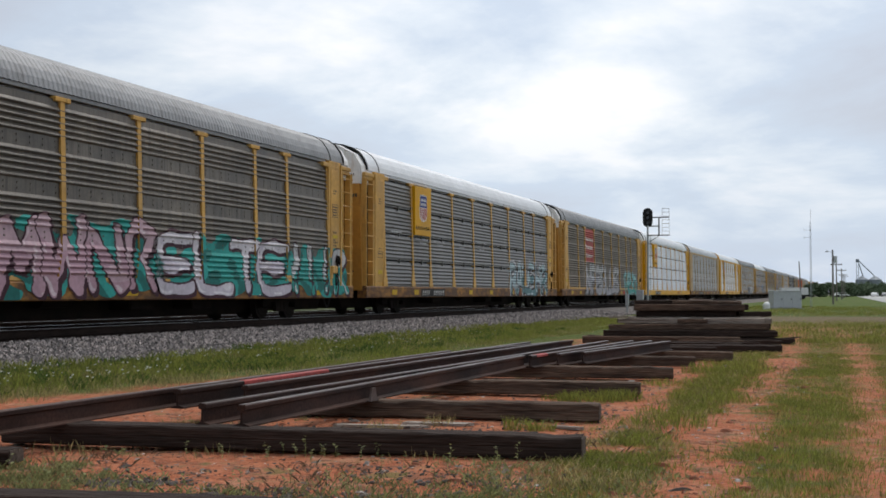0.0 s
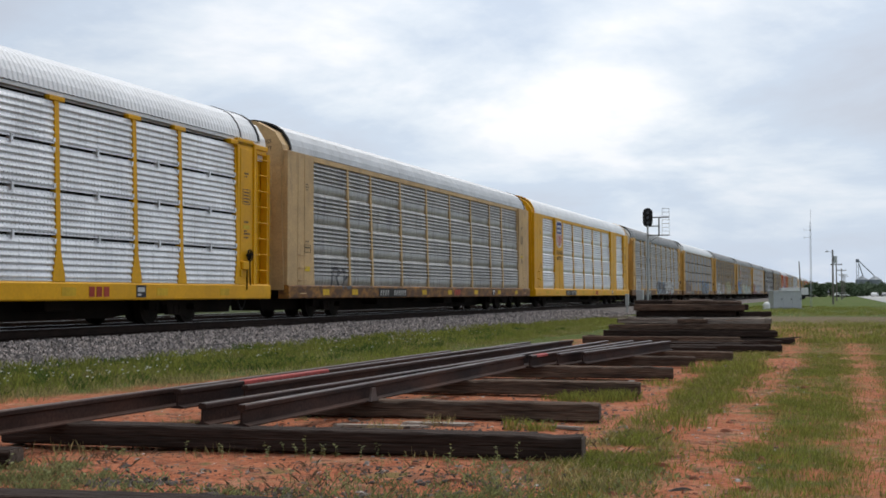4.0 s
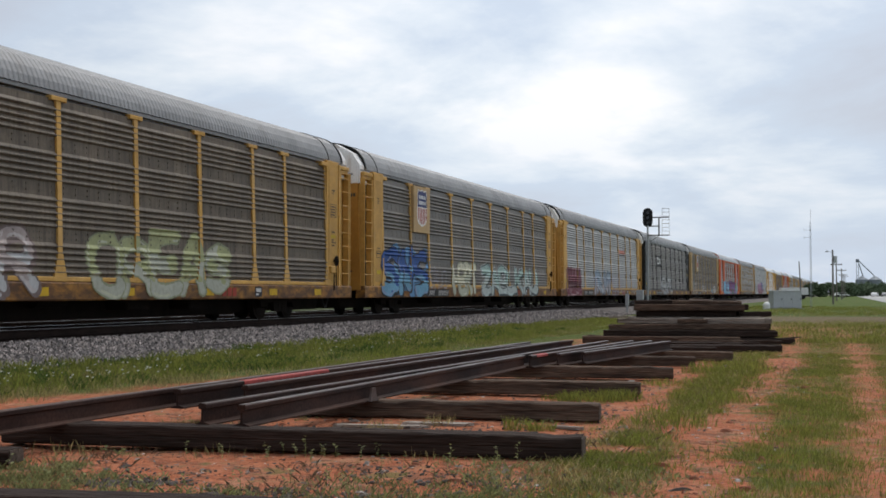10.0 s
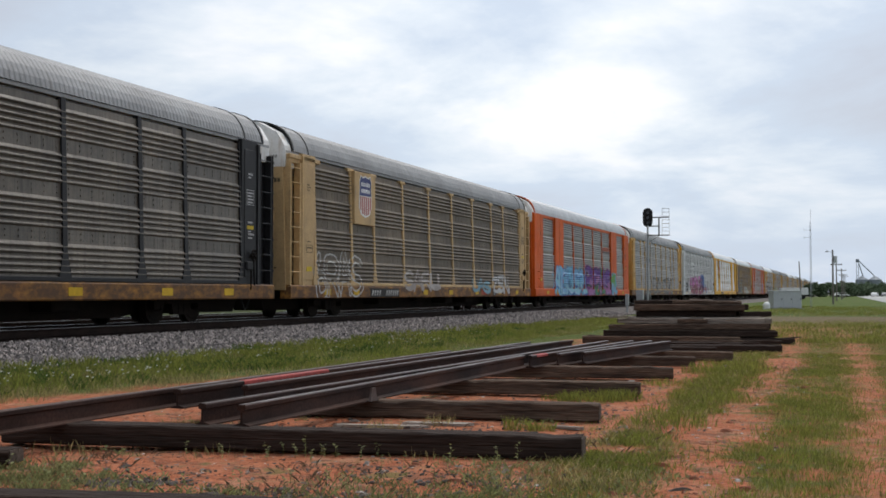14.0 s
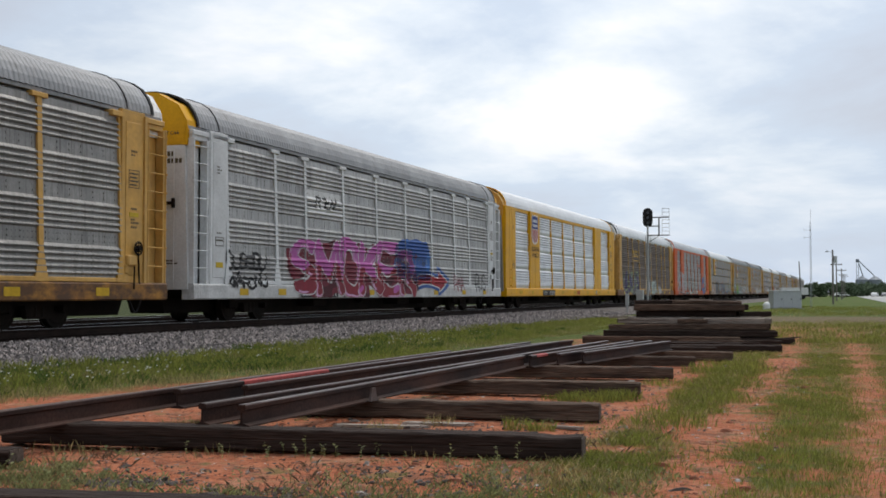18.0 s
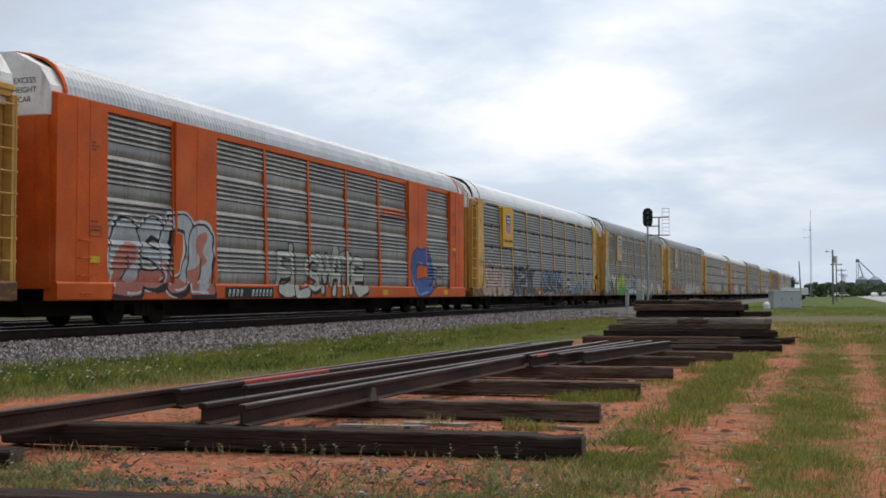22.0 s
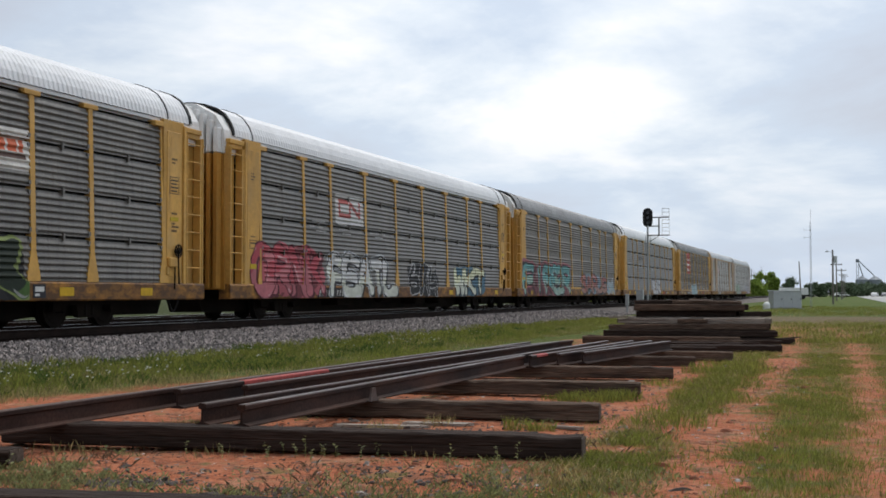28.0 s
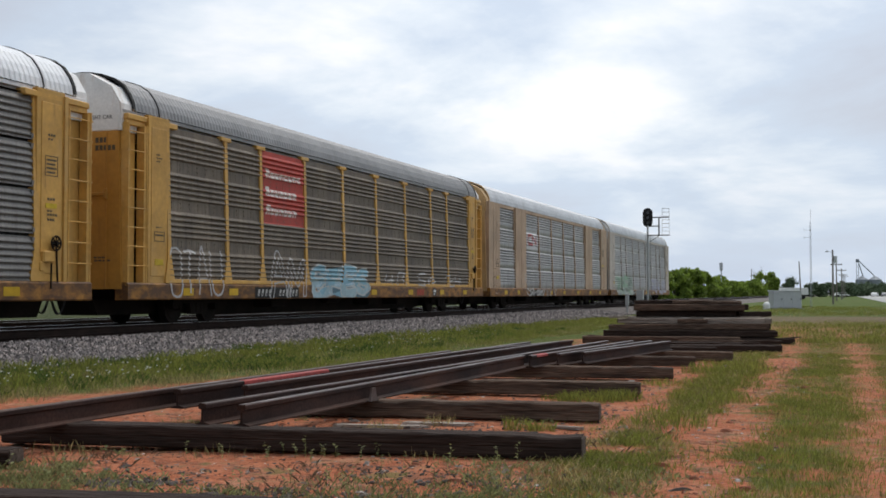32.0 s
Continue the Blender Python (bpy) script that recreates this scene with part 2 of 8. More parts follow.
RUST, GRIME = (0.13, 0.055, 0.025), (0.07, 0.06, 0.05)
MAT = {
    "yellow": material("weathered_yellow_paint", (0.585, 0.33, 0.082), 0.6, spec=0.3, dirt=RUST, dirt_amount=0.25, contrast=0.10, grain=9, blotch=0.16, fade=(0.52, 0.34, 0.14)),
    "tan": material("faded_yellow_paint", (0.52, 0.35, 0.17), 0.65, dirt=GRIME, dirt_amount=0.30, contrast=0.12, blotch=0.14),
    "bright_yellow": material("fresh_yellow_paint", (0.68, 0.345, 0.006), 0.5, spec=0.2, dirt=GRIME, dirt_amount=0.1, contrast=0.08, blotch=0.08),
    "orange": material("orange_paint", (0.58, 0.095, 0.010), 0.6, spec=0.2, dirt=GRIME, dirt_amount=0.2, contrast=0.12, blotch=0.15, fade=(0.56, 0.14, 0.045)),
    "pale": material("bleached_tan_paint", (0.47, 0.33, 0.22), 0.65, dirt=(0.20, 0.095, 0.05), dirt_amount=0.35, contrast=0.12, blotch=0.15),
    "chalk": material("chalky_faded_paint", (0.50, 0.44, 0.385), 0.7, dirt=(0.22, 0.13, 0.09), dirt_amount=0.35, contrast=0.12, blotch=0.15),
    # darker copy of the yellow: shade between cars painted in, plus rust streaks
    "yellow_door": material("shaded_yellow_paint", (0.45, 0.215, 0.034), 0.65, dirt=RUST, dirt_amount=0.25, contrast=0.08, grain=9, blotch=0.14),
    "white": material("white_car_paint", (0.62, 0.63, 0.63), 0.55, dirt=GRIME, dirt_amount=0.25, contrast=0.10, blotch=0.1),
    "black": material("black_car_paint", (0.018, 0.018, 0.020), 0.55, dirt=(0.07, 0.06, 0.055), dirt_amount=0.2, contrast=0.2, spec=0.25),
    "sill": material("rusty_yellow_sill", (0.42, 0.19, 0.030), 0.7, dirt=(0.050, 0.024, 0.015), dirt_amount=0.90, contrast=0.18, blotch=0.25, fade=(0.19, 0.075, 0.03), dirt_scale=(2.5, 1.3, 2.6)),
    "sill_white": material("white_sill", (0.55, 0.55, 0.54), 0.7, dirt=RUST, dirt_amount=0.35, blotch=0.15),
    "panel_dark": material("dull_galvanised_panel", (0.142, 0.120, 0.094), 0.45, 0.15, dirt=(0.044, 0.034, 0.025), dirt_amount=0.5, contrast=0.15, streaks=True, holes=True, spec=0.5, blotch=0.30),
    "panel_slate": material("dark_slate_panel", (0.124, 0.114, 0.100), 0.42, 0.15, dirt=(0.046, 0.034, 0.025), dirt_amount=0.48, contrast=0.15, streaks=True, holes=True, spec=0.8, blotch=0.26),
    "panel_mid": material("grey_galvanised_panel", (0.285, 0.272, 0.252), 0.48, 0.4, dirt=(0.085, 0.076, 0.068), dirt_amount=0.42, contrast=0.15, streaks=True, holes=True, spec=0.8, blotch=0.22),
    "panel_light": material("light_galvanised_panel", (0.40, 0.39, 0.375), 0.44, 0.5, dirt=(0.085, 0.08, 0.074), dirt_amount=0.5, contrast=0.14, streaks=True, holes=True, spec=0.8, blotch=0.18),
    "panel_silver": material("new_galvanised_panel", (0.74, 0.75, 0.77), 0.34, 0.4, dirt=(0.30, 0.31, 0.32), dirt_amount=0.28, contrast=0.10, streaks=True, holes=True, spec=0.9, blotch=0.14),
    "panel_brown": material("brown_dusted_panel", (0.112, 0.080, 0.058), 0.65, 0.0, dirt=(0.070, 0.033, 0.019), dirt_amount=0.6, contrast=0.15, streaks=True, holes=True, spec=0.35, blotch=0.28),
    "panel_dust": material("dusty_galvanised_panel", (0.160, 0.128, 0.094), 0.65, 0.05, dirt=(0.058, 0.043, 0.030), dirt_amount=0.5, contrast=0.15, streaks=True, holes=True, spec=0.45, blotch=0.28),
    "roof_grey": material("weathered_zinc_roof", (0.28, 0.285, 0.29), 0.6, 0.2, dirt=(0.17, 0.165, 0.16), dirt_amount=0.4, contrast=0.12, blotch=0.16),
    "roof_white": material("white_roof_sheet", (0.72, 0.74, 0.76), 0.55, 0.0, dirt=(0.45, 0.45, 0.45), dirt_amount=0.2, contrast=0.08, blotch=0.06),
    "roof_light": material("light_zinc_roof", (0.50, 0.52, 0.54), 0.55, 0.2, dirt=(0.3, 0.3, 0.3), dirt_amount=0.35, contrast=0.12, blotch=0.12),
    "end_white": material("end_white_paint", (0.74, 0.74, 0.73), 0.6, dirt=(0.36, 0.25, 0.16), dirt_amount=0.42, contrast=0.08, blotch=0.10),
    "steel_dark": material("grimy_cast_steel", (0.011, 0.010, 0.009), 0.9, 0.0, second=(0.020, 0.014, 0.011), grain=25, spec=0.1),
    "rubber": material("black_gasket_and_gap_shade", (0.015, 0.015, 0.015), 0.8),
    "rail": material("brown_rail_steel", (0.020, 0.014, 0.012), 0.8, 0.0, second=(0.038, 0.023, 0.017), grain=30, scale=3, spec=0.12),
    "old_rail": material("rusting_stored_rail", (0.028, 0.021, 0.020), 0.7, 0.0, second=(0.075, 0.034, 0.022), mix=0.44, scale=1.6, grain=35, streak=(1, 0.35, 2.0), contrast=0.30, spec=0.1, blotch=0.35),
    "rail_head": material("polished_rail_head", (0.42, 0.42, 0.43), 0.3, 0.9, grain=30, contrast=0.15),
    "old_head": material("worn_stored_rail_head", (0.46, 0.43, 0.42), 0.38, 0.45, second=(0.055, 0.028, 0.020), mix=0.76, grain=30, scale=0.9, streak=(1, 0.5, 1), blotch=0.3),
    "red_paint": material("red_marking_paint", (0.42, 0.06, 0.05), 0.6, contrast=0.35),
    "tie": material("creosoted_wood", (0.052, 0.035, 0.028), 0.9, second=(0.022, 0.015, 0.012), streak=(0.5, 6, 6), grain=9, along=True, bump=0.8, bump_dist=0.03, contrast=0.4, spec=0.15),
    "tie_grey": material("weathered_grey_wood", (0.50, 0.44, 0.38), 0.95, second=(0.085, 0.06, 0.048), streak=(0.4, 7, 7), grain=9, along=True, bump=0.9, bump_dist=0.03, contrast=0.4, spec=0.1),
    "tie_worn": material("worn_brown_wood", (0.175, 0.120, 0.088), 0.95, second=(0.040, 0.029, 0.024), streak=(0.45, 6, 6), grain=9, along=True, bump=0.9, bump_dist=0.03, contrast=0.45, spec=0.1),
    "end_grain": material("split_end_grain", (0.150, 0.115, 0.092), 0.95, second=(0.055, 0.042, 0.034), scale=14, grain=45, bump=0.8, contrast=0.35, spec=0.1),
    "ballast": material("grey_crushed_rock", (0.24, 0.215, 0.20), 0.95, second=(0.10, 0.09, 0.085), scale=7, grain=40, bump=1.0, bump_dist=0.05, contrast=0.45, spec=0.15),
    "signal_black": material("signal_black_paint", (0.012, 0.012, 0.013), 0.5),
    "galvanised": material("galvanised_steel", (0.45, 0.47, 0.48), 0.45, 0.5),
    "cabinet": material("aluminium_cabinet", (0.52, 0.54, 0.57), 0.5, 0.3, contrast=0.12),
    "pole": material("grey_utility_wood", (0.22, 0.20, 0.18), 0.95, streak=(5, 5, 0.5), contrast=0.3),
    "bark": material("dark_bark", (0.07, 0.055, 0.042), 0.95, streak=(4, 4, 0.6), bump=0.8, contrast=0.4),
    "leaf": material("spring_leaves", (0.27, 0.37, 0.055), 0.7, second=(0.12, 0.19, 0.026), scale=0.6, contrast=0.3, bump=0),
    # leaf colour with the haze of distance mixed in, greyer and bluer
    "leaf_far": material("haze_tinted_leaves", (0.13, 0.175, 0.095), 0.8, second=(0.075, 0.115, 0.062), scale=0.4, contrast=0.3, bump=0),
    "grass": material("green_grass_blades", (0.275, 0.285, 0.062), 0.75, second=(0.165, 0.19, 0.036), scale=0.7, contrast=0.3, bump=0),
    "straw": material("dry_grass_blades", (0.42, 0.34, 0.16), 0.8, second=(0.26, 0.23, 0.09), scale=0.8, contrast=0.3, bump=0),
    "dead": material("dead_weed_stems", (0.22, 0.15, 0.09), 0.9, second=(0.11, 0.075, 0.05), scale=2, contrast=0.3, bump=0),
    "clod": material("dark_grey_rubble", (0.16, 0.135, 0.12), 0.95, second=(0.06, 0.05, 0.044), scale=9, grain=40, contrast=0.35, bump=0.6, spec=0.12),
    "weed_dark": material("dark_green_weeds", (0.10, 0.15, 0.03), 0.75, second=(0.06, 0.10, 0.02), scale=2, contrast=0.3, bump=0),
    "flower": material("small_white_petals", (0.70, 0.70, 0.62), 0.8, contrast=0.1, bump=0),
    "weed": material("grey_green_weeds", (0.27, 0.28, 0.12), 0.75, second=(0.17, 0.19, 0.07), scale=2, contrast=0.3, bump=0),
    "elevator": material("grey_elevator_steel", (0.22, 0.255, 0.29), 0.6, 0.1),
    "asphalt": material("pale_asphalt", (0.36, 0.36, 0.35), 0.9, grain=60, contrast=0.15),
    "glass": material("dark_window_glass", (0.02, 0.025, 0.03), 0.1, spec=0.8, bump=0),
    "car_white": material("white_vehicle_paint", (0.75, 0.75, 0.75), 0.3, bump=0, contrast=0.05),
    "car_grey": material("grey_vehicle_paint", (0.25, 0.26, 0.28), 0.3, 0.3, bump=0, contrast=0.05),
}


def let_light_through(m, share):
    """Thin leaves pass part of the light on."""
    nt = m.node_tree
    b, out = nt.nodes["Principled BSDF"], nt.nodes["Material Output"]
    tr, mx = nt.nodes.new("ShaderNodeBsdfTranslucent"), nt.nodes.new("ShaderNodeMixShader")
    mx.inputs[0].default_value = share
    nt.links.new(b.inputs["Base Color"].links[0].from_socket, tr.inputs["Color"])
    nt.links.new(b.outputs[0], mx.inputs[1])
    nt.links.new(tr.outputs[0], mx.inputs[2])
    nt.links.new(mx.outputs[0], out.inputs["Surface"])


def vary_each(m, low, high):
    """Every blade or leaf a little lighter or darker than the next."""
    nt = m.node_tree
    b = nt.nodes["Principled BSDF"]
    geo, rng, mul = nt.nodes.new("ShaderNodeNewGeometry"), nt.nodes.new("ShaderNodeMapRange"), nt.nodes.new("ShaderNodeVectorMath")
    rng.inputs["To Min"].default_value, rng.inputs["To Max"].default_value = low, high
    mul.operation = "MULTIPLY"
    src = b.inputs["Base Color"].links[0].from_socket
    nt.links.new(geo.outputs["Random Per Island"], rng.inputs["Value"])
    nt.links.new(src, mul.inputs[0])
    nt.links.new(rng.outputs[0], mul.inputs[1])
    nt.links.new(mul.outputs[0], b.inputs["Base Color"])


for name in ("grass", "straw", "weed", "weed_dark", "leaf", "dead"):
    vary_each(MAT[name], 0.5, 1.35)
    let_light_through(MAT[name], 0.45)
PAINT = {}


def spray(rgb):
    """A spray paint or lettering paint of that colour."""
    if rgb not in PAINT:
        PAINT[rgb] = material("sprayed_paint", rgb, 0.6, contrast=0.14, grain=9, scale=2.5, dirt=GRIME, dirt_amount=0.2, blotch=0.14, spec=0.22)
    return PAINT[rgb]


# ---- geometry helpers ----
class Geo:
    """Gathers vertices and faces, with a material number for each face."""

    def __init__(self):
        self.v, self.f, self.m = [], [], []

    def quad_strip(self, a, b, slot=0, closed=False):
        o, n = len(self.v), len(a)
        self.v += list(a) + list(b)
        for i in range(n if closed else n - 1):
            j = (i + 1) % n
            self.f.append((o + i, o + j, o + n + j, o + n + i))
            self.m.append(slot)

    def box(self, x0, x1, y0, y1, z0, z1, slot=0, bevel=0.0):
        if bevel:
            c, g = bevel, [(x0, x1), (y0, y1), (z0, z1)]
            pts = []
            for ix in (0, 1):
                for iy in (0, 1):
                    for iz in (0, 1):
                        p = [g[0][ix], g[1][iy], g[2][iz]]
                        s = [(1, -1)[ix], (1, -1)[iy], (1, -1)[iz]]
                        for axis in range(3):
                            q = [p[k] + (0 if k == axis else c * s[k]) for k in range(3)]
                            pts.append(tuple(q))
            bm = bmesh.new()
            for p in pts:
                bm.verts.new(p)
            bmesh.ops.convex_hull(bm, input=bm.verts)
            self.take(bm, slot)
            return
        o = len(self.v)
        self.v += [(x, y, z) for x in (x0, x1) for y in (y0, y1) for z in (z0, z1)]
        for q in ((0, 1, 3, 2), (4, 6, 7, 5), (0, 4, 5, 1), (2, 3, 7, 6), (0, 2, 6, 4), (1, 5, 7, 3)):
            self.f.append(tuple(o + i for i in q))
            self.m.append(slot)

    def loft(self, rings, slot=0):
        o, n = len(self.v), len(rings[0])
        for r in rings:
            self.v += list(r)
        for i in range(len(rings) - 1):
            for k in range(n):
                j = (k + 1) % n
                self.f.append((o + i * n + k, o + i * n + j, o + (i + 1) * n + j, o + (i + 1) * n + k))
                self.m.append(slot)

    def take(self, bm, slot=0):
        o = len(self.v)
        bm.verts.index_update()
        self.v += [tuple(v.co) for v in bm.verts]
        for f in bm.faces:
            self.f.append(tuple(o + v.index for v in f.verts))
            self.m.append(slot)
        bm.free()

    def prism(self, outline, axis, a, b, slot=0):
        """An outline of 2D points drawn out along an axis from a to b, with caps."""
        def at(p, d):
            return {"x": (d, p[0], p[1]), "y": (p[0], d, p[1]), "z": (p[0], p[1], d)}[axis]
        o, n = len(self.v), len(outline)
        self.v += [at(p, a) for p in outline] + [at(p, b) for p in outline]
        for i in range(n):
            j = (i + 1) % n
            self.f.append((o + i, o + j, o + n + j, o + n + i))
            self.m.append(slot)
        self.f += [tuple(range(o + n - 1, o - 1, -1)), tuple(range(o + n, o + 2 * n))]
        self.m += [slot, slot]

    def tube(self, p, q, r, r2=None, n=8, slot=0, caps=True):
        p, q = Vector(p), Vector(q)
        r2 = r if r2 is None else r2
        d = (q - p).normalized()
        u = d.orthogonal().normalized()
        w = d.cross(u)
        o = len(self.v)
        for c, rad in ((p, r), (q, r2)):
            for i in range(n):
                a = 2 * math.pi * i / n
                self.v.append(tuple(c + (u * math.cos(a) + w * math.sin(a)) * rad))
        for i in range(n):
            j = (i + 1) % n
            self.f.append((o + i, o + j, o + n + j, o + n + i))
            self.m.append(slot)
        if caps:
            self.f += [tuple(range(o + n - 1, o - 1, -1)), tuple(range(o + n, o + 2 * n))]
            self.m += [slot, slot]

    def mesh(self, name, materials, smooth=False):
        me = bpy.data.meshes.new(name)
        me.from_pydata(self.v, [], self.f)
        for m in materials if isinstance(materials, (list, tuple)) else [materials]:
            me.materials.append(m)
        me.polygons.foreach_set("material_index", self.m)
        if smooth:
            me.polygons.foreach_set("use_smooth", [True] * len(self.f))
        me.update()
        bm = bmesh.new()
        bm.from_mesh(me)
        bmesh.ops.recalc_face_normals(bm, faces=bm.faces)
        bm.to_mesh(me)
        bm.free()
        return me


SHARED = {}


def shared(key, build, materials):
    """One mesh for all alike pieces: build() gives a Geo the first time."""
    mats = materials if isinstance(materials, (list, tuple)) else [materials]
    full = (key, tuple(m.name for m in mats))
    if full not in SHARED:
        SHARED[full] = build().mesh(key[0] if isinstance(key, tuple) else key, mats)
    return SHARED[full]


def part(name, data, material, parent, label="", at=(0, 0, 0), turn=0):
    """Links one mesh (or a Geo with its material) as a part under its thing."""
    if isinstance(data, Geo):
        data = data.mesh(name, material)
    ob = new(name, data)
    ob.parent = parent
    ob.matrix_basis = pose(*at, 0, 0, turn)
    return tagged(ob, label)


def thing(name, label, category, at=(0, 0, 0), turn=0, group="", kind="", data=None):
    ob = new(name, data)
    ob.matrix_basis = pose(*at, 0, 0, turn)
    return tagged(ob, label, category, group, kind)


# ---- ground ----
def ground_height(x, y):
    """Gentle unevenness; the bed under the ballast stays low."""
    h = 0.05 * noise.noise(Vector((x * 0.22, y * 0.22, 3.0))) + 0.02 * noise.noise(Vector((x * 0.9, y * 0.9, 7.0)))
    near = max(0.0, 1.0 - math.hypot(x, y) / 60.0)
    return h * (0.3 + 0.7 * near) - 0.02


def ground_material():
    m = bpy.data.materials.new("red_earth_and_grass")
    m.use_nodes = True
    nt = m.node_tree
    b = nt.nodes["Principled BSDF"]
    N, K = nt.nodes.new, nt.links.new
    geo = N("ShaderNodeNewGeometry")
    sep = N("ShaderNodeSeparateXYZ")
    K(geo.outputs["Position"], sep.inputs[0])

    def math_node(op, a, b2=None, c=None):
        n = N("ShaderNodeMath")
        n.operation = op
        for i, val in enumerate((a, b2, c)):
            if val is None:
                continue
            if isinstance(val, (int, float)):
                n.inputs[i].default_value = val
            else:
                K(val, n.inputs[i])
        return n.outputs[0]

    def tex(scale, detail=4.0, rough=0.6, stretch=(1, 1, 1)):
        mp = N("ShaderNodeMapping")
        mp.inputs["Scale"].default_value = stretch
        K(geo.outputs["Position"], mp.inputs["Vector"])
        n = N("ShaderNodeTexNoise")
        n.inputs["Scale"].default_value, n.inputs["Detail"].default_value, n.inputs["Roughness"].default_value = scale, detail, rough
        K(mp.outputs[0], n.inputs["Vector"])
        return n.outputs["Fac"]

    def step(val, lo, hi, a=0.0, z=1.0):
        n = N("ShaderNodeMapRange")
        n.interpolation_type = "SMOOTHSTEP"
        for k, q in zip(("From Min", "From Max", "To Min", "To Max"), (lo, hi, a, z)):
            n.inputs[k].default_value = q
        K(val, n.inputs["Value"])
        return n.outputs[0]

    def mix(fac, a, c):
        n = N("ShaderNodeMixRGB")
        for i, val in ((0, fac), (1, a), (2, c)):
            if isinstance(val, tuple):
                n.inputs[i].default_value = (*val, 1)
            else:
                K(val, n.inputs[i])
        return n.outputs[0]

    X, Y = sep.outputs["X"], sep.outputs["Y"]
    patch, clump, fine, grit = tex(0.55, 5), tex(2.2, 5, 0.65), tex(14, 5, 0.7), tex(55, 3)
    warp = math_node("MULTIPLY", math_node("SUBTRACT", patch, 0.5), 3.0)
    xw = math_node("ADD", X, warp)
    earth = mix(step(fine, 0.35, 0.7), (0.26, 0.082, 0.040), (0.47, 0.168, 0.084))
    earth = mix(step(clump, 0.45, 0.7), earth, (0.40, 0.185, 0.11))
    earth = mix(step(grit, 0.60, 0.72), earth, (0.12, 0.062, 0.04))
    debris = math_node("MULTIPLY", step(tex(3.1, 6, 0.7), 0.50, 0.62), step(fine, 0.30, 0.55))
    earth = mix(math_node("MULTIPLY", debris, 0.75), earth, (0.105, 0.066, 0.046))
    pale = math_node("MULTIPLY", step(tex(1.7, 6, 0.7), 0.56, 0.66), 0.6)
    earth = mix(pale, earth, (0.42, 0.22, 0.14))
    turf = mix(step(fine, 0.3, 0.7), (0.045, 0.064, 0.013), (0.100, 0.120, 0.028))
    turf = mix(math_node("MULTIPLY", step(clump, 0.54, 0.78), 0.7), turf, (0.14, 0.125, 0.04))
    # turf strip by the ballast, bare yard, turf with two ruts
    meadow = mix(step(patch, 0.42, 0.6), (0.058, 0.098, 0.018), (0.10, 0.112, 0.034))
    turf = mix(step(Y, 66, 74), turf, meadow)
    yw = math_node("ADD", Y, math_node("MULTIPLY", math_node("SUBTRACT", patch, 0.5), 22.0))
    lane = math_node("MULTIPLY", math_node("MULTIPLY", step(yw, 52, 57), step(yw, 66, 70, 1, 0)), 0.8)
    turf = mix(lane, turf, (0.155, 0.112, 0.074))
    widen = math_node("MINIMUM", math_node("MULTIPLY", math_node("SUBTRACT", Y, 14.0), 0.2), 2.2)
    strip = math_node("MULTIPLY", step(xw, -13.4, -12.6), step(math_node("SUBTRACT", xw, widen), -9.6, -8.7, 1, 0))
    far_side = step(X, -20.5, -19.5, 1, 0)
    right = step(math_node("ADD", xw, math_node("MULTIPLY", Y, -0.012)), -2.6, -1.4)
    right = math_node("MULTIPLY", right, step(math_node("ADD", math_node("MULTIPLY", clump, 0.6), math_node("MULTIPLY", fine, 0.4)), 0.40, 0.57))
    yard = math_node("MULTIPLY", step(clump, 0.56, 0.66), 0.75)
    far = step(Y, 30, 60)
    cover = math_node("MAXIMUM", math_node("MAXIMUM", strip, far_side), math_node("MAXIMUM", right, math_node("MAXIMUM", yard, far)))
    bend = math_node("MULTIPLY", math_node("POWER", math_node("MAXIMUM", math_node("SUBTRACT", Y, 18.0), 0.001), 2.0), -0.0012)
    mid = math_node("ADD", bend, -0.45)
    off = math_node("ABSOLUTE", math_node("SUBTRACT", math_node("ADD", X, math_node("MULTIPLY", math_node("SUBTRACT", clump, 0.5), 1.9)), mid))
    rut = step(math_node("ABSOLUTE", math_node("SUBTRACT", off, 0.68)), 0.10, 0.36, 0.95, 0.0)
    rut = math_node("MULTIPLY", rut, step(Y, 26, 58, 1, 0))
    rut = math_node("MULTIPLY", rut, step(tex(1.1, 5, 0.65), 0.36, 0.52))
    cover = math_node("MULTIPLY", cover, math_node("SUBTRACT", 1.0, rut))
    for cx, cy, rx, ry in ((-2.30, 13.2, 0.55, 1.0), (-1.25, 11.6, 0.65, 1.3), (-0.95, 8.3, 0.35, 1.3), (-1.2, 22.6, 0.55, 1.8)):
        ex = math_node("POWER", math_node("ABSOLUTE", math_node("DIVIDE", math_node("SUBTRACT", X, cx), rx)), 2.0)
        ey = math_node("POWER", math_node("ABSOLUTE", math_node("DIVIDE", math_node("SUBTRACT", Y, cy), ry)), 2.0)
        spot = math_node("ADD", math_node("ADD", ex, ey), math_node("MULTIPLY", math_node("SUBTRACT", clump, 0.5), 3.0))
        cover = math_node("MULTIPLY", cover, step(spot, 0.5, 1.2))
    rough = mix(step(clump, 0.4, 0.65), (0.030, 0.042, 0.013), (0.065, 0.072, 0.024))
    turf = mix(far_side, turf, rough)
    K(mix(cover, earth, turf), b.inputs["Base Color"])
    b.inputs["Roughness"].default_value, b.inputs["Specular IOR Level"].default_value = 0.95, 0.1
    bp = N("ShaderNodeBump")
    bp.inputs["Strength"].default_value, bp.inputs["Distance"].default_value = 0.9, 0.04
    K(math_node("ADD", fine, math_node("MULTIPLY", grit, 0.4)), bp.inputs["Height"])
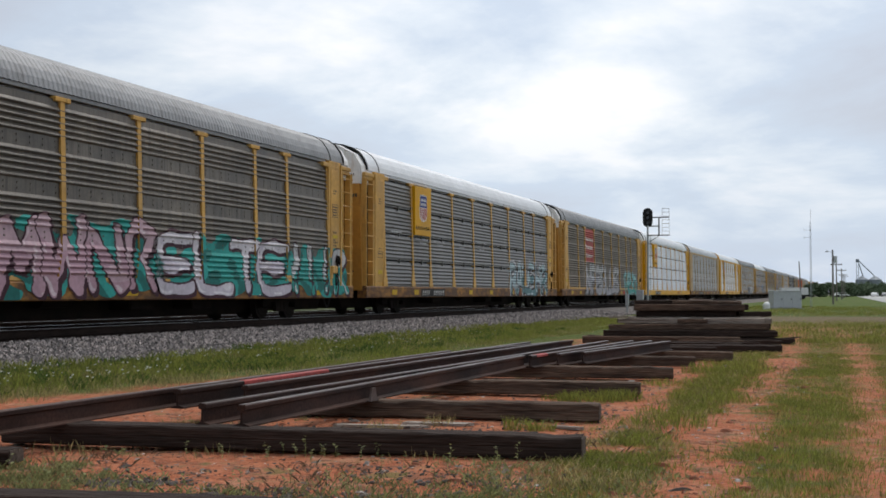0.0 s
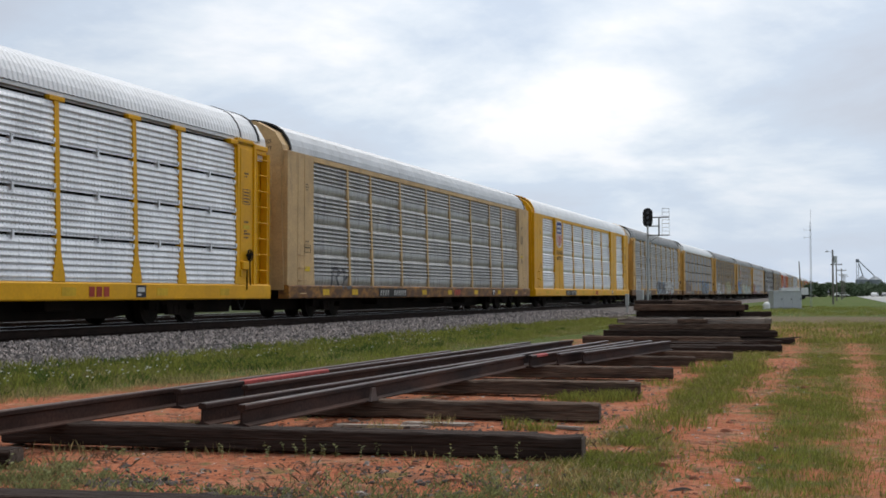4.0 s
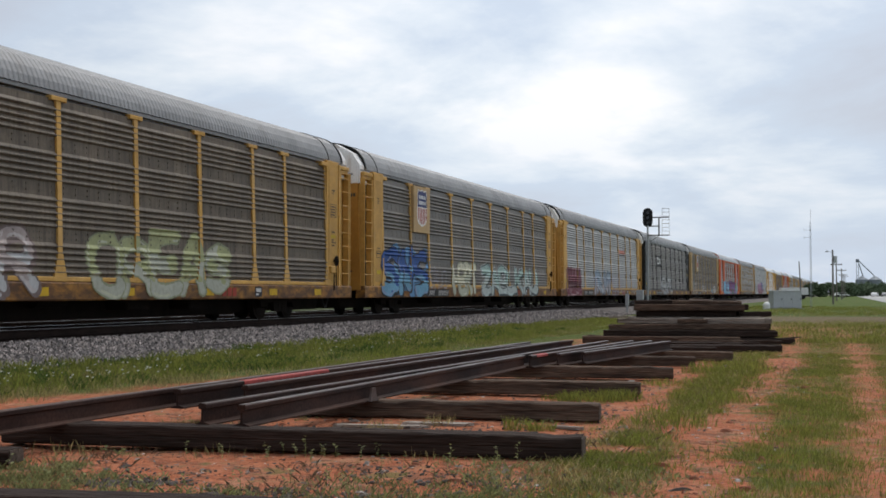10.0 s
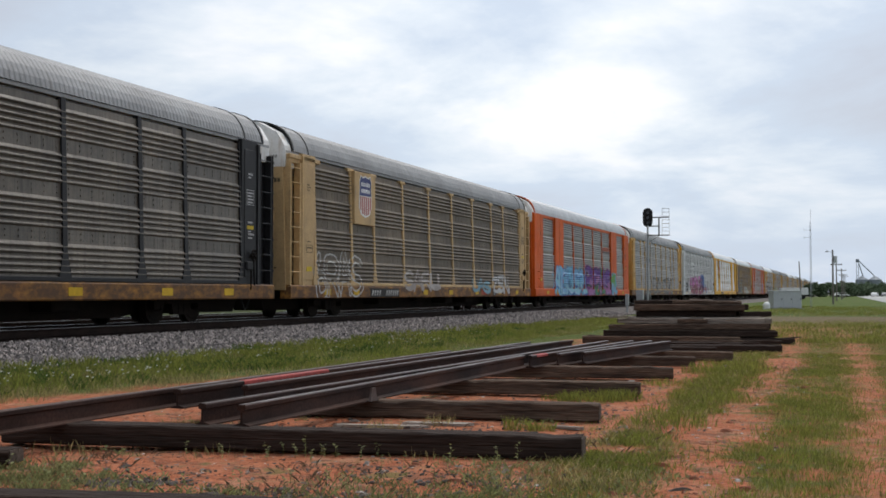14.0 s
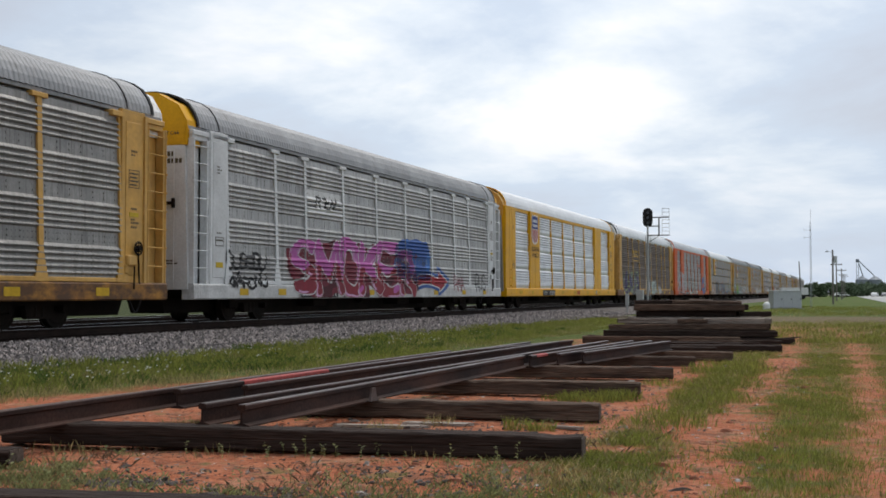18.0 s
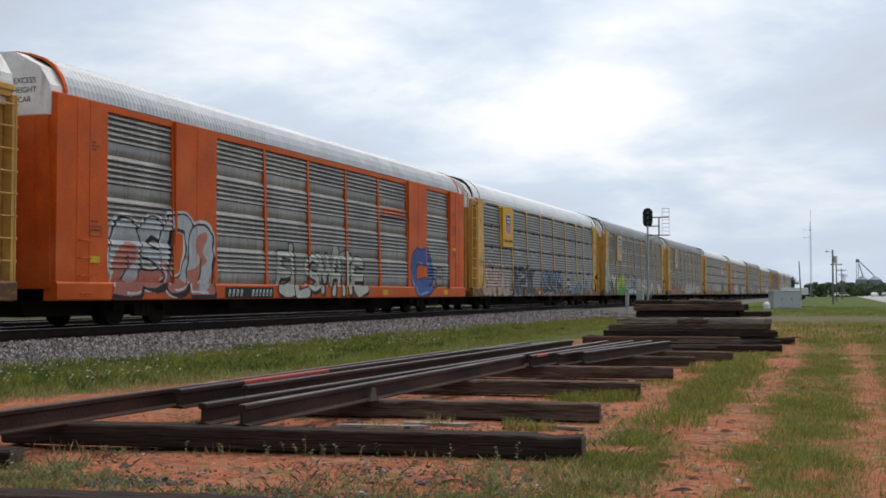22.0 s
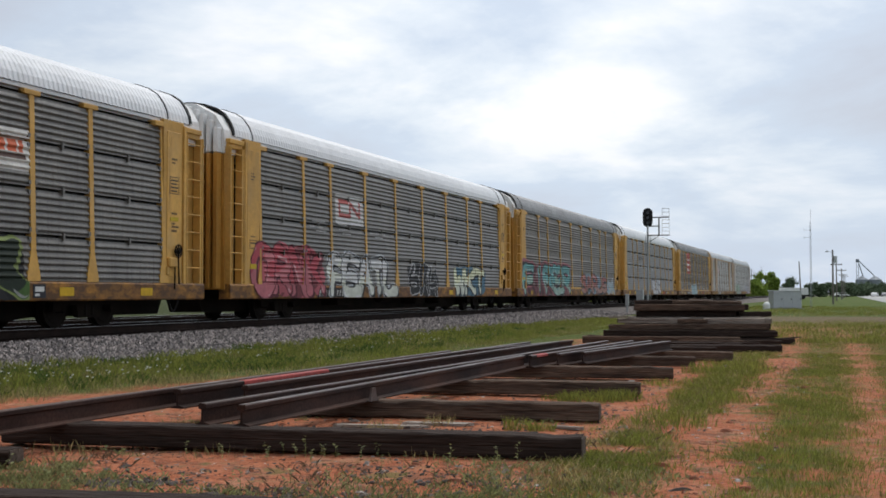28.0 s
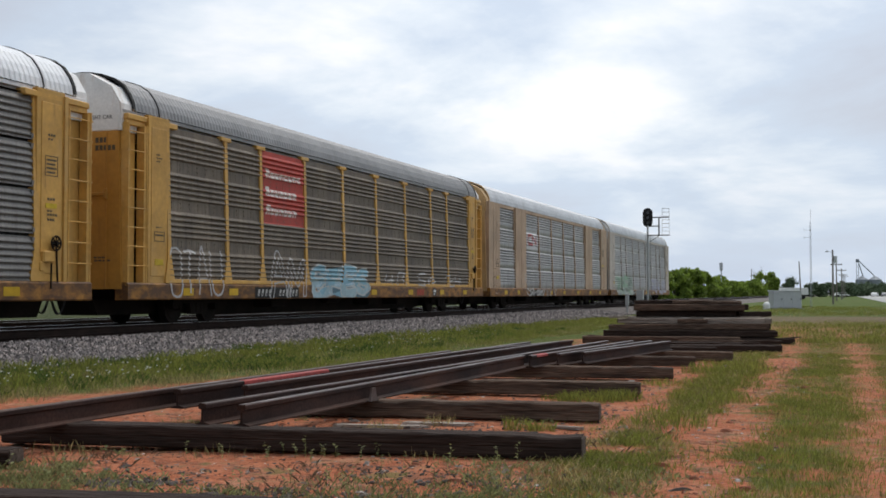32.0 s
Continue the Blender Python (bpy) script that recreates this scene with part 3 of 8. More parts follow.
    K(bp.outputs[0], b.inputs["Normal"])
    return m


def build_ground():
    xs = [-3000, -1500, -800, -400, -200, -120, -80, -60, -45, -35, -28, -24] + [-21 + 0.3 * i for i in range(0, 90)] + [6.2, 7, 8, 10, 13, 18, 25, 40, 70, 120, 250, 500, 1000, 3000]
    ys = [-400, -150, -60, -25, -10, -4, 0, 2] + [3 + 0.3 * i for i in range(120)] + [40 + 1.2 * i for i in range(50)] + [104, 115, 130, 150, 180, 220, 280, 360, 480, 700, 1100, 2000, 4500]
    g = Geo()
    g.v = [(x, y, ground_height(x, y)) for y in ys for x in xs]
    n = len(xs)
    g.f = [(j * n + i, j * n + i + 1, (j + 1) * n + i + 1, (j + 1) * n + i) for j in range(len(ys) - 1) for i in range(n - 1)]
    g.m = [0] * len(g.f)
    thing("ground", "red earth yard with patchy grass and wheel ruts", "ground", kind="structure", data=g.mesh("ground", ground_material(), True))


build_ground()


# ---- track: ballast, sleepers, rails ----
def ballast_top(x):
    """Height of the ballast over the ground at a distance x from the track's middle."""
    a = abs(x)
    if x < 0:
        a = max(0.0, a - 4.3)
    return 0.26 if a < 1.7 else max(-0.08, 0.26 - (a - 1.7) * 0.09)


def build_track():
    xs = [-9.6, -9.0, -8.0, -7.0, -6.0, -5.0, -4.0, -3.2] + [-2.6 + 0.14 * i for i in range(56)]
    ys = [-80, -40, -15] + [0.25 * i for i in range(0, 300)] + [75 + 2.0 * i for i in range(60)] + [210, 300, 500, 1000, 2500]
    g = Geo()
    for y in ys:
        for x in xs:
            k = 0.035 * noise.noise(Vector((x * 5, y * 5, 0))) if abs(x) > 1.4 else 0.01 * noise.noise(Vector((x * 5, y * 5, 0)))
            g.v.append((TRACK_X + x, y, ballast_top(x) + k))
    n = len(xs)
    g.f = [(j * n + i, j * n + i + 1, (j + 1) * n + i + 1, (j + 1) * n + i) for j in range(len(ys) - 1) for i in range(n - 1)]
    g.m = [0] * len(g.f)
    bed = thing("ballast_bed", "grey crushed rock ballast under the main track", "ballast", kind="structure", data=g.mesh("ballast_bed", MAT["ballast"], True))
    # loose stones on the shoulder that faces the yard
    rng = np.random.default_rng(4)
    shapes = []
    for s in range(6):
        bm = bmesh.new()
        for p in rng.normal(size=(9, 3)):
            bm.verts.new(Vector(p).normalized() * float(rng.uniform(0.75, 1.1)))
        bmesh.ops.convex_hull(bm, input=bm.verts)
        bmesh.ops.triangulate(bm, faces=bm.faces)
        bm.verts.index_update()
        keep = [v for v in bm.verts if v.link_faces]
        order = {v: i for i, v in enumerate(keep)}
        shapes.append((np.array([v.co for v in keep]), [tuple(order[v] for v in f.verts) for f in bm.faces]))
        bm.free()
    g = Geo()
    count = 32000
    yy = 11 + 60 * rng.random(count) ** 1.6
    for i in range(count):
        x = float(rng.uniform(1.45, 5.0))
        if x > 4.4 and rng.random() < (x - 4.4) * 1.5:
            continue
        v, f = shapes[i % 6]
        a = rng.uniform(0, 6.28)
        c, s = math.cos(a), math.sin(a)
        size = rng.uniform(0.018, 0.042) * (1 + yy[i] / 90)
        q = v * size * rng.uniform(0.7, 1.2, 3)
        q = np.c_[q[:, 0] * c - q[:, 1] * s + TRACK_X + x, q[:, 0] * s + q[:, 1] * c + yy[i], q[:, 2] + ballast_top(x) + size * 0.45]
        o = len(g.v)
        g.v += [tuple(p) for p in q.tolist()]
        g.f += [tuple(o + k for k in t) for t in f]
    g.m = [0] * len(g.f)
    me = bpy.data.meshes.new("ballast_stones")
    me.from_pydata(g.v, [], g.f)
    me.materials.append(stone_material())
    tagged(new("ballast_stones", me), "angular grey and pinkish ballast stones", "gravel", kind="stuff")
    # rails
    track = thing("railway_track", "main line steel rails on dark wooden sleepers", "track", kind="structure")
    for side in (-1, 1, -6.7, -4.7):
        x = TRACK_X + side * 0.755
        g = Geo()
        for y0, y1 in ((-80, 2500),):
            g.prism([(x + a, RAIL_Z + b) for a, b in RAIL_PROFILE], "y", y0, y1)
        part("running_rail", g, MAT["rail"], track)
        g = Geo()
        g.box(x - 0.032, x + 0.032, -80, 2500, RAIL_Z - 0.006, RAIL_Z + 0.002)
        part("rail_head", g, MAT["rail_head"], track, "polished running surface")
    g = Geo()
    g.box(-1.3, 1.3, -0.115, 0.115, -0.16, 0.0, bevel=0.012)
    sleeper = g.mesh("sleeper", MAT["tie"])
    for i in range(240):
        part("sleeper", sleeper, None, track, at=(TRACK_X, 8 + 0.55 * i, RAIL_Z - 0.19))
    for i in range(150):
        part("sleeper", sleeper, None, track, at=(TRACK_X - 5.7 * 0.755, 8 + 0.55 * i, RAIL_Z - 0.19))


RAIL_PROFILE = [(-0.07, -0.178), (0.07, -0.178), (0.07, -0.166), (0.012, -0.148), (0.009, -0.05), (0.036, -0.038), (0.037, -0.008), (0.028, 0.0),
                (-0.028, 0.0), (-0.037, -0.008), (-0.036, -0.038), (-0.009, -0.05), (-0.012, -0.148), (-0.07, -0.166)]


def stone_material():
    m = material("ballast_stone", (0.30, 0.28, 0.275), 0.95, second=(0.12, 0.115, 0.12), scale=9, grain=50, contrast=0.3, bump=0.4, spec=0.15)
    nt = m.node_tree
    geo, hue = nt.nodes.new("ShaderNodeNewGeometry"), nt.nodes.new("ShaderNodeValToRGB")
    e = hue.color_ramp.elements
    e[0].color, e[1].color = (0.075, 0.07, 0.068, 1), (0.46, 0.40, 0.37, 1)
    k = e.new(0.5)
    k.color = (0.235, 0.21, 0.20, 1)
    nt.links.new(geo.outputs["Random Per Island"], hue.inputs[0])
    nt.links.new(hue.outputs[0], nt.nodes["Principled BSDF"].inputs["Base Color"])
    return m


build_track()


# ---- the autorack cars ----
# Along the car (y) nine bays lie between two end sections; heights are over the rail.
BAYS = [2.86, 1.98, 2.864, 2.864, 2.864, 2.864, 2.864, 1.98, 2.86]
HALF, BODY = 12.0, 13.82
EDGES = [-HALF]
for w in BAYS:
    EDGES.append(EDGES[-1] + w)
SILL_0, SILL_1, PANEL_1, EAVE, CROWN = 0.60, 1.0, 4.80, 4.97, 5.92
LEAN = 0.12


def rib_profile(kind):
    """(z, x) points up a side panel: groups of pressed ribs between plain bands."""
    rows, x0 = {"A": (4, 5, 0.30), "B": (4, 6, 0.14), "C": (4, 5, 0.32)}[kind], {"A": 1.525, "B": 1.53, "C": 1.475}[kind]
    groups, ribs, plain = rows
    dep = {"A": 0.050, "B": 0.036, "C": 0.050}[kind]
    unit = (PANEL_1 - SILL_1) / groups
    pts, z = [(SILL_1, x0)], SILL_1
    for gidx in range(groups):
        z = SILL_1 + unit * gidx
        step_z = unit * (1 - plain) / ribs
        if kind == "B":
            pts += [(z + 0.005, x0 + 0.030), (z + 0.03, x0 + 0.030), (z + 0.045, x0)]
        if kind == "C":
            for q in range(7):
                pts.append((z + unit * plain * (0.02 + 0.16 * q), x0 - 0.03 + 0.02 * math.sin(math.pi * q / 6) + 0.034 * q / 6))
            low = z + unit * plain
            for r in range(ribs):
                a = low + step_z * r
                pts += [(a + step_z * 0.02, x0 - 0.02), (a + step_z * 0.16, x0 + dep), (a + step_z * 0.40, x0 + dep * 0.9), (a + step_z * 0.96, x0 - 0.015)]
            continue
        for r in range(ribs):
            a = z + unit * (plain * 0.5 if kind != "B" else plain * 0.35) + step_z * r
            pts += [(a + step_z * 0.02, x0), (a + step_z * 0.30, x0 + dep), (a + step_z * 0.44, x0 + dep), (a + step_z * 0.94, x0)]
        if kind == "B":
            pts += [(z + unit - 0.052, x0), (z + unit - 0.048, x0 - 0.10), (z + unit - 0.004, x0 - 0.10)]
    pts.append((PANEL_1, x0))
    return pts


PROFILE = {k: rib_profile(k) for k in "ABC"}


def lean(z):
    return LEAN * max(0.0, z - SILL_1) / (EAVE - SILL_1)


def panel_geo(kind, width):
    g = Geo()
    h = width / 2
    g.quad_strip([(x - lean(z), -h, z) for z, x in PROFILE[kind]], [(x - lean(z), h, z) for z, x in PROFILE[kind]])
    g.quad_strip([(1.34, -h, SILL_1), (1.34 - lean(PANEL_1), -h, PANEL_1)], [(1.34, h, SILL_1), (1.34 - lean(PANEL_1), h, PANEL_1)])
    if kind == "B":
        # faces inside the joints are painted black for the shade in the gaps
        prof = PROFILE[kind]
        for i in range(len(prof) - 1):
            if min(prof[i][1], prof[i + 1][1]) < 1.45:
                g.m[i] = 1
        # clips across the joints, and bolted lugs by the posts
        unit = (PANEL_1 - SILL_1) / 4
        for r in (1, 2, 3):
            z = SILL_1 + unit * r
            g.box(1.44 - lean(z), 1.585 - lean(z), -0.03, 0.03, z - 0.10, z + 0.06)
            for y in (-h + 0.10, h - 0.10):
                g.box(1.46 - lean(z), 1.578 - lean(z), y - 0.035, y + 0.035, z - 0.16, z - 0.07)
                g.box(1.46 - lean(z), 1.578 - lean(z), y - 0.035, y + 0.035, z + 0.04, z + 0.13)
    elif kind == "A":
        # bolt heads along the plain bands
        unit = (PANEL_1 - SILL_1) / 4
        for r in (1, 2, 3):
            for dz in (-0.06, 0.06):
                z = SILL_1 + unit * r + dz
                n = max(3, int(width / 0.36))
                for i in range(n):
                    y = -h + 0.2 + (width - 0.4) * i / (n - 1)
                    g.box(1.48 - lean(z), 1.54 - lean(z), y - 0.018, y + 0.018, z - 0.018, z + 0.018)
    return g


def post_geo(kind):
    g = Geo()
    w = 0.075 if kind != "C" else 0.07
    front = 1.574 if kind != "C" else 1.535
    top = PANEL_1 + 0.06 if kind != "C" else PANEL_1
    zs = [SILL_1, 1.12, 1.62, top] if kind != "C" else [SILL_1, top]
    ws = [0.20, 0.20, w, w] if kind != "C" else [w, w]
    g.loft([[(1.44 - lean(z), -k, z), (front - lean(z), -k, z), (front - lean(z), k, z), (1.44 - lean(z), k, z)] for z, k in zip(zs, ws)])
    return g


def cap_geo():
    g = Geo()
    top = PANEL_1 + 0.06
    g.box(1.45 - LEAN, 1.60 - LEAN, -0.26, 0.26, top - 0.10, top + 0.0, bevel=0.01)
    return g


ARCH = [(1.54, EAVE), (1.50, 5.16), (1.40, 5.36), (1.22, 5.58), (0.95, 5.74), (0.6, 5.85), (0.25, 5.91), (0, CROWN)]
ARCH = ARCH + [(-x, z) for x, z in ARCH[-2::-1]]


# the roof sheets stop short of the ends, where a faceted hood closes the car
ROOF_HALF, CAP_Z = BODY - 0.45, 4.47
HOOD = [(1.40, 4.90), (1.375, 5.10), (1.12, 5.50), (0.50, 5.83), (0.0, 5.86)]
HOOD = HOOD + [(-x, z) for x, z in HOOD[-2::-1]]


def roof_geo():
    g = Geo()
    step_y, rings = 0.16, []
    y = -ROOF_HALF
    while y < ROOF_HALF - 0.01:
        for f, k in ((0.0, 0.0), (0.18, 0.012), (0.50, 0.012), (0.68, 0.0)):
            rings.append((y + f * step_y, k))
        y += step_y
    rings.append((ROOF_HALF, 0.0))
    n = len(ARCH)
    for yy, k in rings:
        for x, z in ARCH:
            r = math.hypot(x, z - 3.6)
            g.v.append((x * (1 + k / r) - math.copysign(LEAN, x) * (abs(x) / 1.54), yy, 3.6 + (z - 3.6) * (1 + k / r)))
    g.f = [(j * n + i, j * n + i + 1, (j + 1) * n + i + 1, (j + 1) * n + i) for j in range(len(rings) - 1) for i in range(n - 1)]
    g.m = [0] * len(g.f)
    return g


def strip_geo(z0, z1, x1, half, x0=1.40):
    g = Geo()
    g.box(x0, x1, -half, half, z0, z1, bevel=0.012)
    return g


def end_geo(z0, z1):
    """The flat end wall between two heights."""
    g = Geo()
    k = 1.43
    g.prism([(-k, z0), (k, z0), (k - lean(z1), z1), (-k + lean(z1), z1)], "y", -0.06, 0.06)
    return g


def hood_geo():
    """The closed hood over the end doors: a faceted arch with depth, its face slightly inset at the rim."""
    g = Geo()
    low = [(-1.40 + lean(CAP_Z) * 0.2, CAP_Z), (1.40 - lean(CAP_Z) * 0.2, CAP_Z)]
    g.prism(low + HOOD, "y", -0.05, 0.58)
    inner = [(x * 0.955, CAP_Z + 0.04 + (z - CAP_Z) * 0.955 - 0.02) for x, z in low + HOOD]
    g.prism(inner, "y", -0.064, -0.049)
    return g


def ladder(car, side, y, paint):
    """Stiles let into the corner of the car, with rungs whose ends stand out."""
    g = Geo()
    for d in (-0.36, 0.39):
        g.box(-0.22, 0.0, d - 0.022, d + 0.022, 0.72, 4.66, bevel=0.006)
    g.box(-0.22, -0.02, 0.28, 0.39, 0.80, 4.64)
    lad = part("ladder", shared(("ladder",), lambda: g, paint), None, car, at=(side * 1.555, y, 0))
    r = Geo()
    r.tube((-0.02, -0.40, 0), (-0.02, 0.41, 0), 0.016, n=6)
    for d in (-0.40, 0.41):
        r.box(-0.04, 0.012, d - 0.02, d + 0.02, -0.022, 0.022)
    rung = shared(("rung",), lambda: r, paint)
    for i in range(9):
        part("rung", rung, None, lad, at=(0, 0, 0.95 + 0.44 * i))


def truck_meshes():
    S = MAT["steel_dark"]
    g = Geo()
    outline = [(-1.25, 0.36), (-1.25, 0.56), (-0.95, 0.66), (-0.4, 0.72), (0.4, 0.72), (0.95, 0.66), (1.25, 0.56), (1.25, 0.36), (1.0, 0.36), (0.8, 0.50),
               (0.45, 0.50), (0.38, 0.22), (-0.38, 0.22), (-0.45, 0.50), (-0.8, 0.50), (-1.0, 0.36)]
    g.prism(outline, "x", -0.06, 0.06)
    frame_mesh = g.mesh("side_frame", S)
    g = Geo()
    g.box(-1.0, 1.0, -0.2, 0.2, 0.5, 0.74, bevel=0.03)
    bolster = g.mesh("bolster", S)
    g = Geo()
    g.tube((-0.065, 0, 0), (0.065, 0, 0), 0.42, n=24)
    g.tube((-0.095, 0, 0), (-0.065, 0, 0), 0.45, n=24)
    g.tube((0.065, 0, 0), (0.08, 0, 0), 0.34, 0.3, n=24)
    wheels = g.mesh("wheel", S)
    g = Geo()
    g.tube((-1.05, 0, 0), (1.05, 0, 0), 0.085, n=10)
    axle = g.mesh("axle", S)
    g = Geo()
    for d in (-0.12, 0.12):
        g.tube((0, d, 0.27), (0, d, 0.5), 0.08, n=8)
    spring = g.mesh("spring", S)
    return frame_mesh, bolster, wheels, spring, axle


TRUCK = truck_meshes()


def side_kinds(kind, ys, z):
    """What lies under each place along the side at height z: panel 0, post 1, smooth bay 2, end bay 3, end recess 4, sill 5."""
    if z < SILL_1:
        return np.full(ys.shape, 5)
    out = np.zeros(ys.shape, int)
    if kind == "C":
        out[((ys > EDGES[1]) & (ys < EDGES[2])) | ((ys > EDGES[7]) & (ys < EDGES[8]))] = 2
    w = 0.075
    if kind != "C" and z < 1.62:
        w = 0.20 if z < 1.12 else 0.20 - 0.125 * (z - 1.12) / 0.5
    for e in EDGES:
        out[np.abs(ys - e) < w] = 1
    if kind == "A" and z < SILL_1 + 0.10:
        out[:] = 6
    out[np.abs(ys) > HALF] = 3
    if kind != "C":
        out[np.abs(ys) > HALF + 0.95] = 4
    return out


def side_depth(kind, what, z):
    """How far out the car's side stands there, for paint that lies on it."""
    if what == 5:
        return 1.60
    if what == 1:
        return (1.535 if kind == "C" else 1.574) - lean(z)
    if what == 2:
        return 1.52
    if what == 6:
        return 1.576
    if what == 3:
        return 1.538
    if what == 4:
        return 1.56
    prof = PROFILE[kind]
    for (z0, x0), (z1, x1) in zip(prof, prof[1:]):
        if z0 <= z <= z1:
            return x0 + (x1 - x0) * (z - z0) / max(1e-6, z1 - z0) - lean(z)
    return 1.52


def painted(car, kind, name, y0, y1, z0, z1, classify, paints, label, dy=0.012, lift=0.006, row=0.02):
    """Paint on the car's side that follows its ribs and posts: classify(Y, Z) gives a paint number for each place, or -1."""
    zs = {z0, z1}
    zs |= {z for z, _ in PROFILE[kind] if z0 < z < z1}
    zs |= {z for z in (SILL_1, 1.12) if z0 < z < z1}
    zs = sorted(zs)
    fine = [zs[0]]
    for z in zs[1:]:
        n = max(1, int((z - fine[-1]) / row + 0.5))
        fine += [fine[-1] + (z - fine[-1]) * (i + 1) / n for i in range(n)]
    zs = np.array(fine)
    ys = np.arange(y0, y1 + dy, dy)
    yc, zc = (ys[:-1] + ys[1:]) / 2, (zs[:-1] + zs[1:]) / 2
    cls = classify(*np.meshgrid(yc, zc, indexing="ij"))
    v, f, m = [], [], []
    for j, z in enumerate(zc):
        what = side_kinds(kind, yc, z)
        code = cls[:, j] * 8 + what
        cut = np.flatnonzero(np.diff(code)) + 1
        lo, hi = np.r_[0, cut], np.r_[cut, len(yc)]
        for a, b in zip(lo.tolist(), hi.tolist()):
            c = int(cls[a, j])
            if c < 0:
                continue
            s = int(what[a])
            xa, xb = side_depth(kind, s, zs[j] + 1e-5) + lift, side_depth(kind, s, zs[j + 1] - 1e-5) + lift
            o = len(v)
            v += [(xa, ys[a], zs[j]), (xa, ys[b], zs[j]), (xb, ys[b], zs[j + 1]), (xb, ys[a], zs[j + 1])]
            f.append((o, o + 1, o + 2, o + 3))
            m.append(c)
    if not f:
        return None
    me = bpy.data.meshes.new(name)
    me.from_pydata(v, [], f)
    for p in paints:
        me.materials.append(spray(p))
    me.polygons.foreach_set("material_index", m)
    ob = new(name, me)
    ob.parent = car
    return tagged(ob, label)


STROKES = {
    "E": [(1, 1, 0, 1), (0, 1, 0, 0), (0, 0, 1, 0), (0, .5, .8, .5)], "L": [(0, 1, 0, 0), (0, 0, 1, 0)], "T": [(0, 1, 1, 1), (.5, 1, .5, 0)],
    "!": [(.5, 1, .5, .35), (.5, .06, .5, .0)], "M": [(0, 0, .1, 1), (.1, 1, .5, .35), (.5, .35, .9, 1), (.9, 1, 1, 0)],
    "W": [(0, 1, .2, 0), (.2, 0, .5, .65), (.5, .65, .8, 0), (.8, 0, 1, 1)], "N": [(0, 0, 0, 1), (0, 1, 1, 0), (1, 0, 1, 1)],
    "K": [(0, 1, 0, 0), (0, .45, 1, 1), (.25, .6, 1, 0)], "H": [(0, 1, 0, 0), (1, 1, 1, 0), (0, .5, 1, .5)],
    "O": [(0.2, 1, .8, 1), (.8, 1, 1, .75), (1, .75, 1, .25), (1, .25, .8, 0), (.8, 0, .2, 0), (.2, 0, 0, .25), (0, .25, 0, .75), (0, .75, .2, 1)],
    "S": [(1, .9, .5, 1), (.5, 1, 0, .78), (0, .78, .2, .55), (.2, .55, .8, .45), (.8, .45, 1, .22), (1, .22, .5, 0), (.5, 0, 0, .1)],
    "A": [(0, 0, .4, 1), (.4, 1, .6, 1), (.6, 1, 1, 0), (.2, .4, .8, .4)], "R": [(0, 0, 0, 1), (0, 1, .8, 1), (.8, 1, 1, .75), (1, .75, .8, .5), (.8, .5, 0, .5), (.4, .5, 1, 0)],
    "I": [(.5, 0, .5, 1)], "Z": [(0, 1, 1, 1), (1, 1, 0, 0), (0, 0, 1, 0)], "U": [(0, 1, 0, .2), (0, .2, .5, 0), (.5, 0, 1, .2), (1, .2, 1, 1)],
    "B": [(0, 0, 0, 1), (0, 1, .7, 1), (.7, 1, .9, .76), (.9, .76, .6, .52), (.6, .52, 1, .28), (1, .28, .7, 0), (.7, 0, 0, 0)], "D": [(0, 0, 0, 1), (0, 1, .6, 1), (.6, 1, 1, .7), (1, .7, 1, .3), (1, .3, .6, 0), (.6, 0, 0, 0)], "J": [(.3, 1, 1, 1), (.7, 1, .7, .2), (.7, .2, .4, 0), (.4, 0, 0, .2)],
    "F": [(1, 1, 0, 1), (0, 1, 0, 0), (0, .5, .8, .5)], "G": [(1, .85, .5, 1), (.5, 1, 0, .6), (0, .6, 0, .4), (0, .4, .5, 0), (.5, 0, 1, .2), (1, .2, 1, .45), (1, .45, .6, .45)],
    "C": [(1, .85, .5, 1), (.5, 1, 0, .6), (0, .6, 0, .4), (0, .4, .5, 0), (.5, 0, 1, .15)],
    "P": [(0, 0, 0, 1), (0, 1, .8, 1), (.8, 1, 1, .75), (1, .75, .8, .5), (.8, .5, 0, .5)],
    # plain shapes and unreadable strokes
    "~": [(.40, 1, 0, 1), (0, 1, 0, 0), (0, 0, .52, 0), (.52, 0, .52, 1), (.52, 1, 1, 0), (1, 0, 1, 1)],
    "1": [(.1, 0, .2, 1), (.2, 1, .9, .9), (.9, .9, .6, .5), (.6, .5, 1, 0)], "2": [(0, .9, .5, 1), (.5, 1, .4, .1), (.4, .1, 1, 0), (.5, .5, 1, .6)],
    "3": [(0, 0, .3, .9), (.3, .9, .6, .1), (.6, .1, 1, 1)], "4": [(.2, 1, 0, .3), (0, .3, .9, .4), (.8, .9, .7, 0)],
    "5": [(1, 1, .1, .8), (.1, .8, .2, .45), (.2, .45, .9, .4), (.9, .4, .8, .05), (.8, .05, 0, 0)], "6": [(.6, 1, .1, .5), (.1, .5, .2, 0), (.2, 0, .9, .1), (.9, .1, .8, .5), (.8, .5, .1, .4)],
}


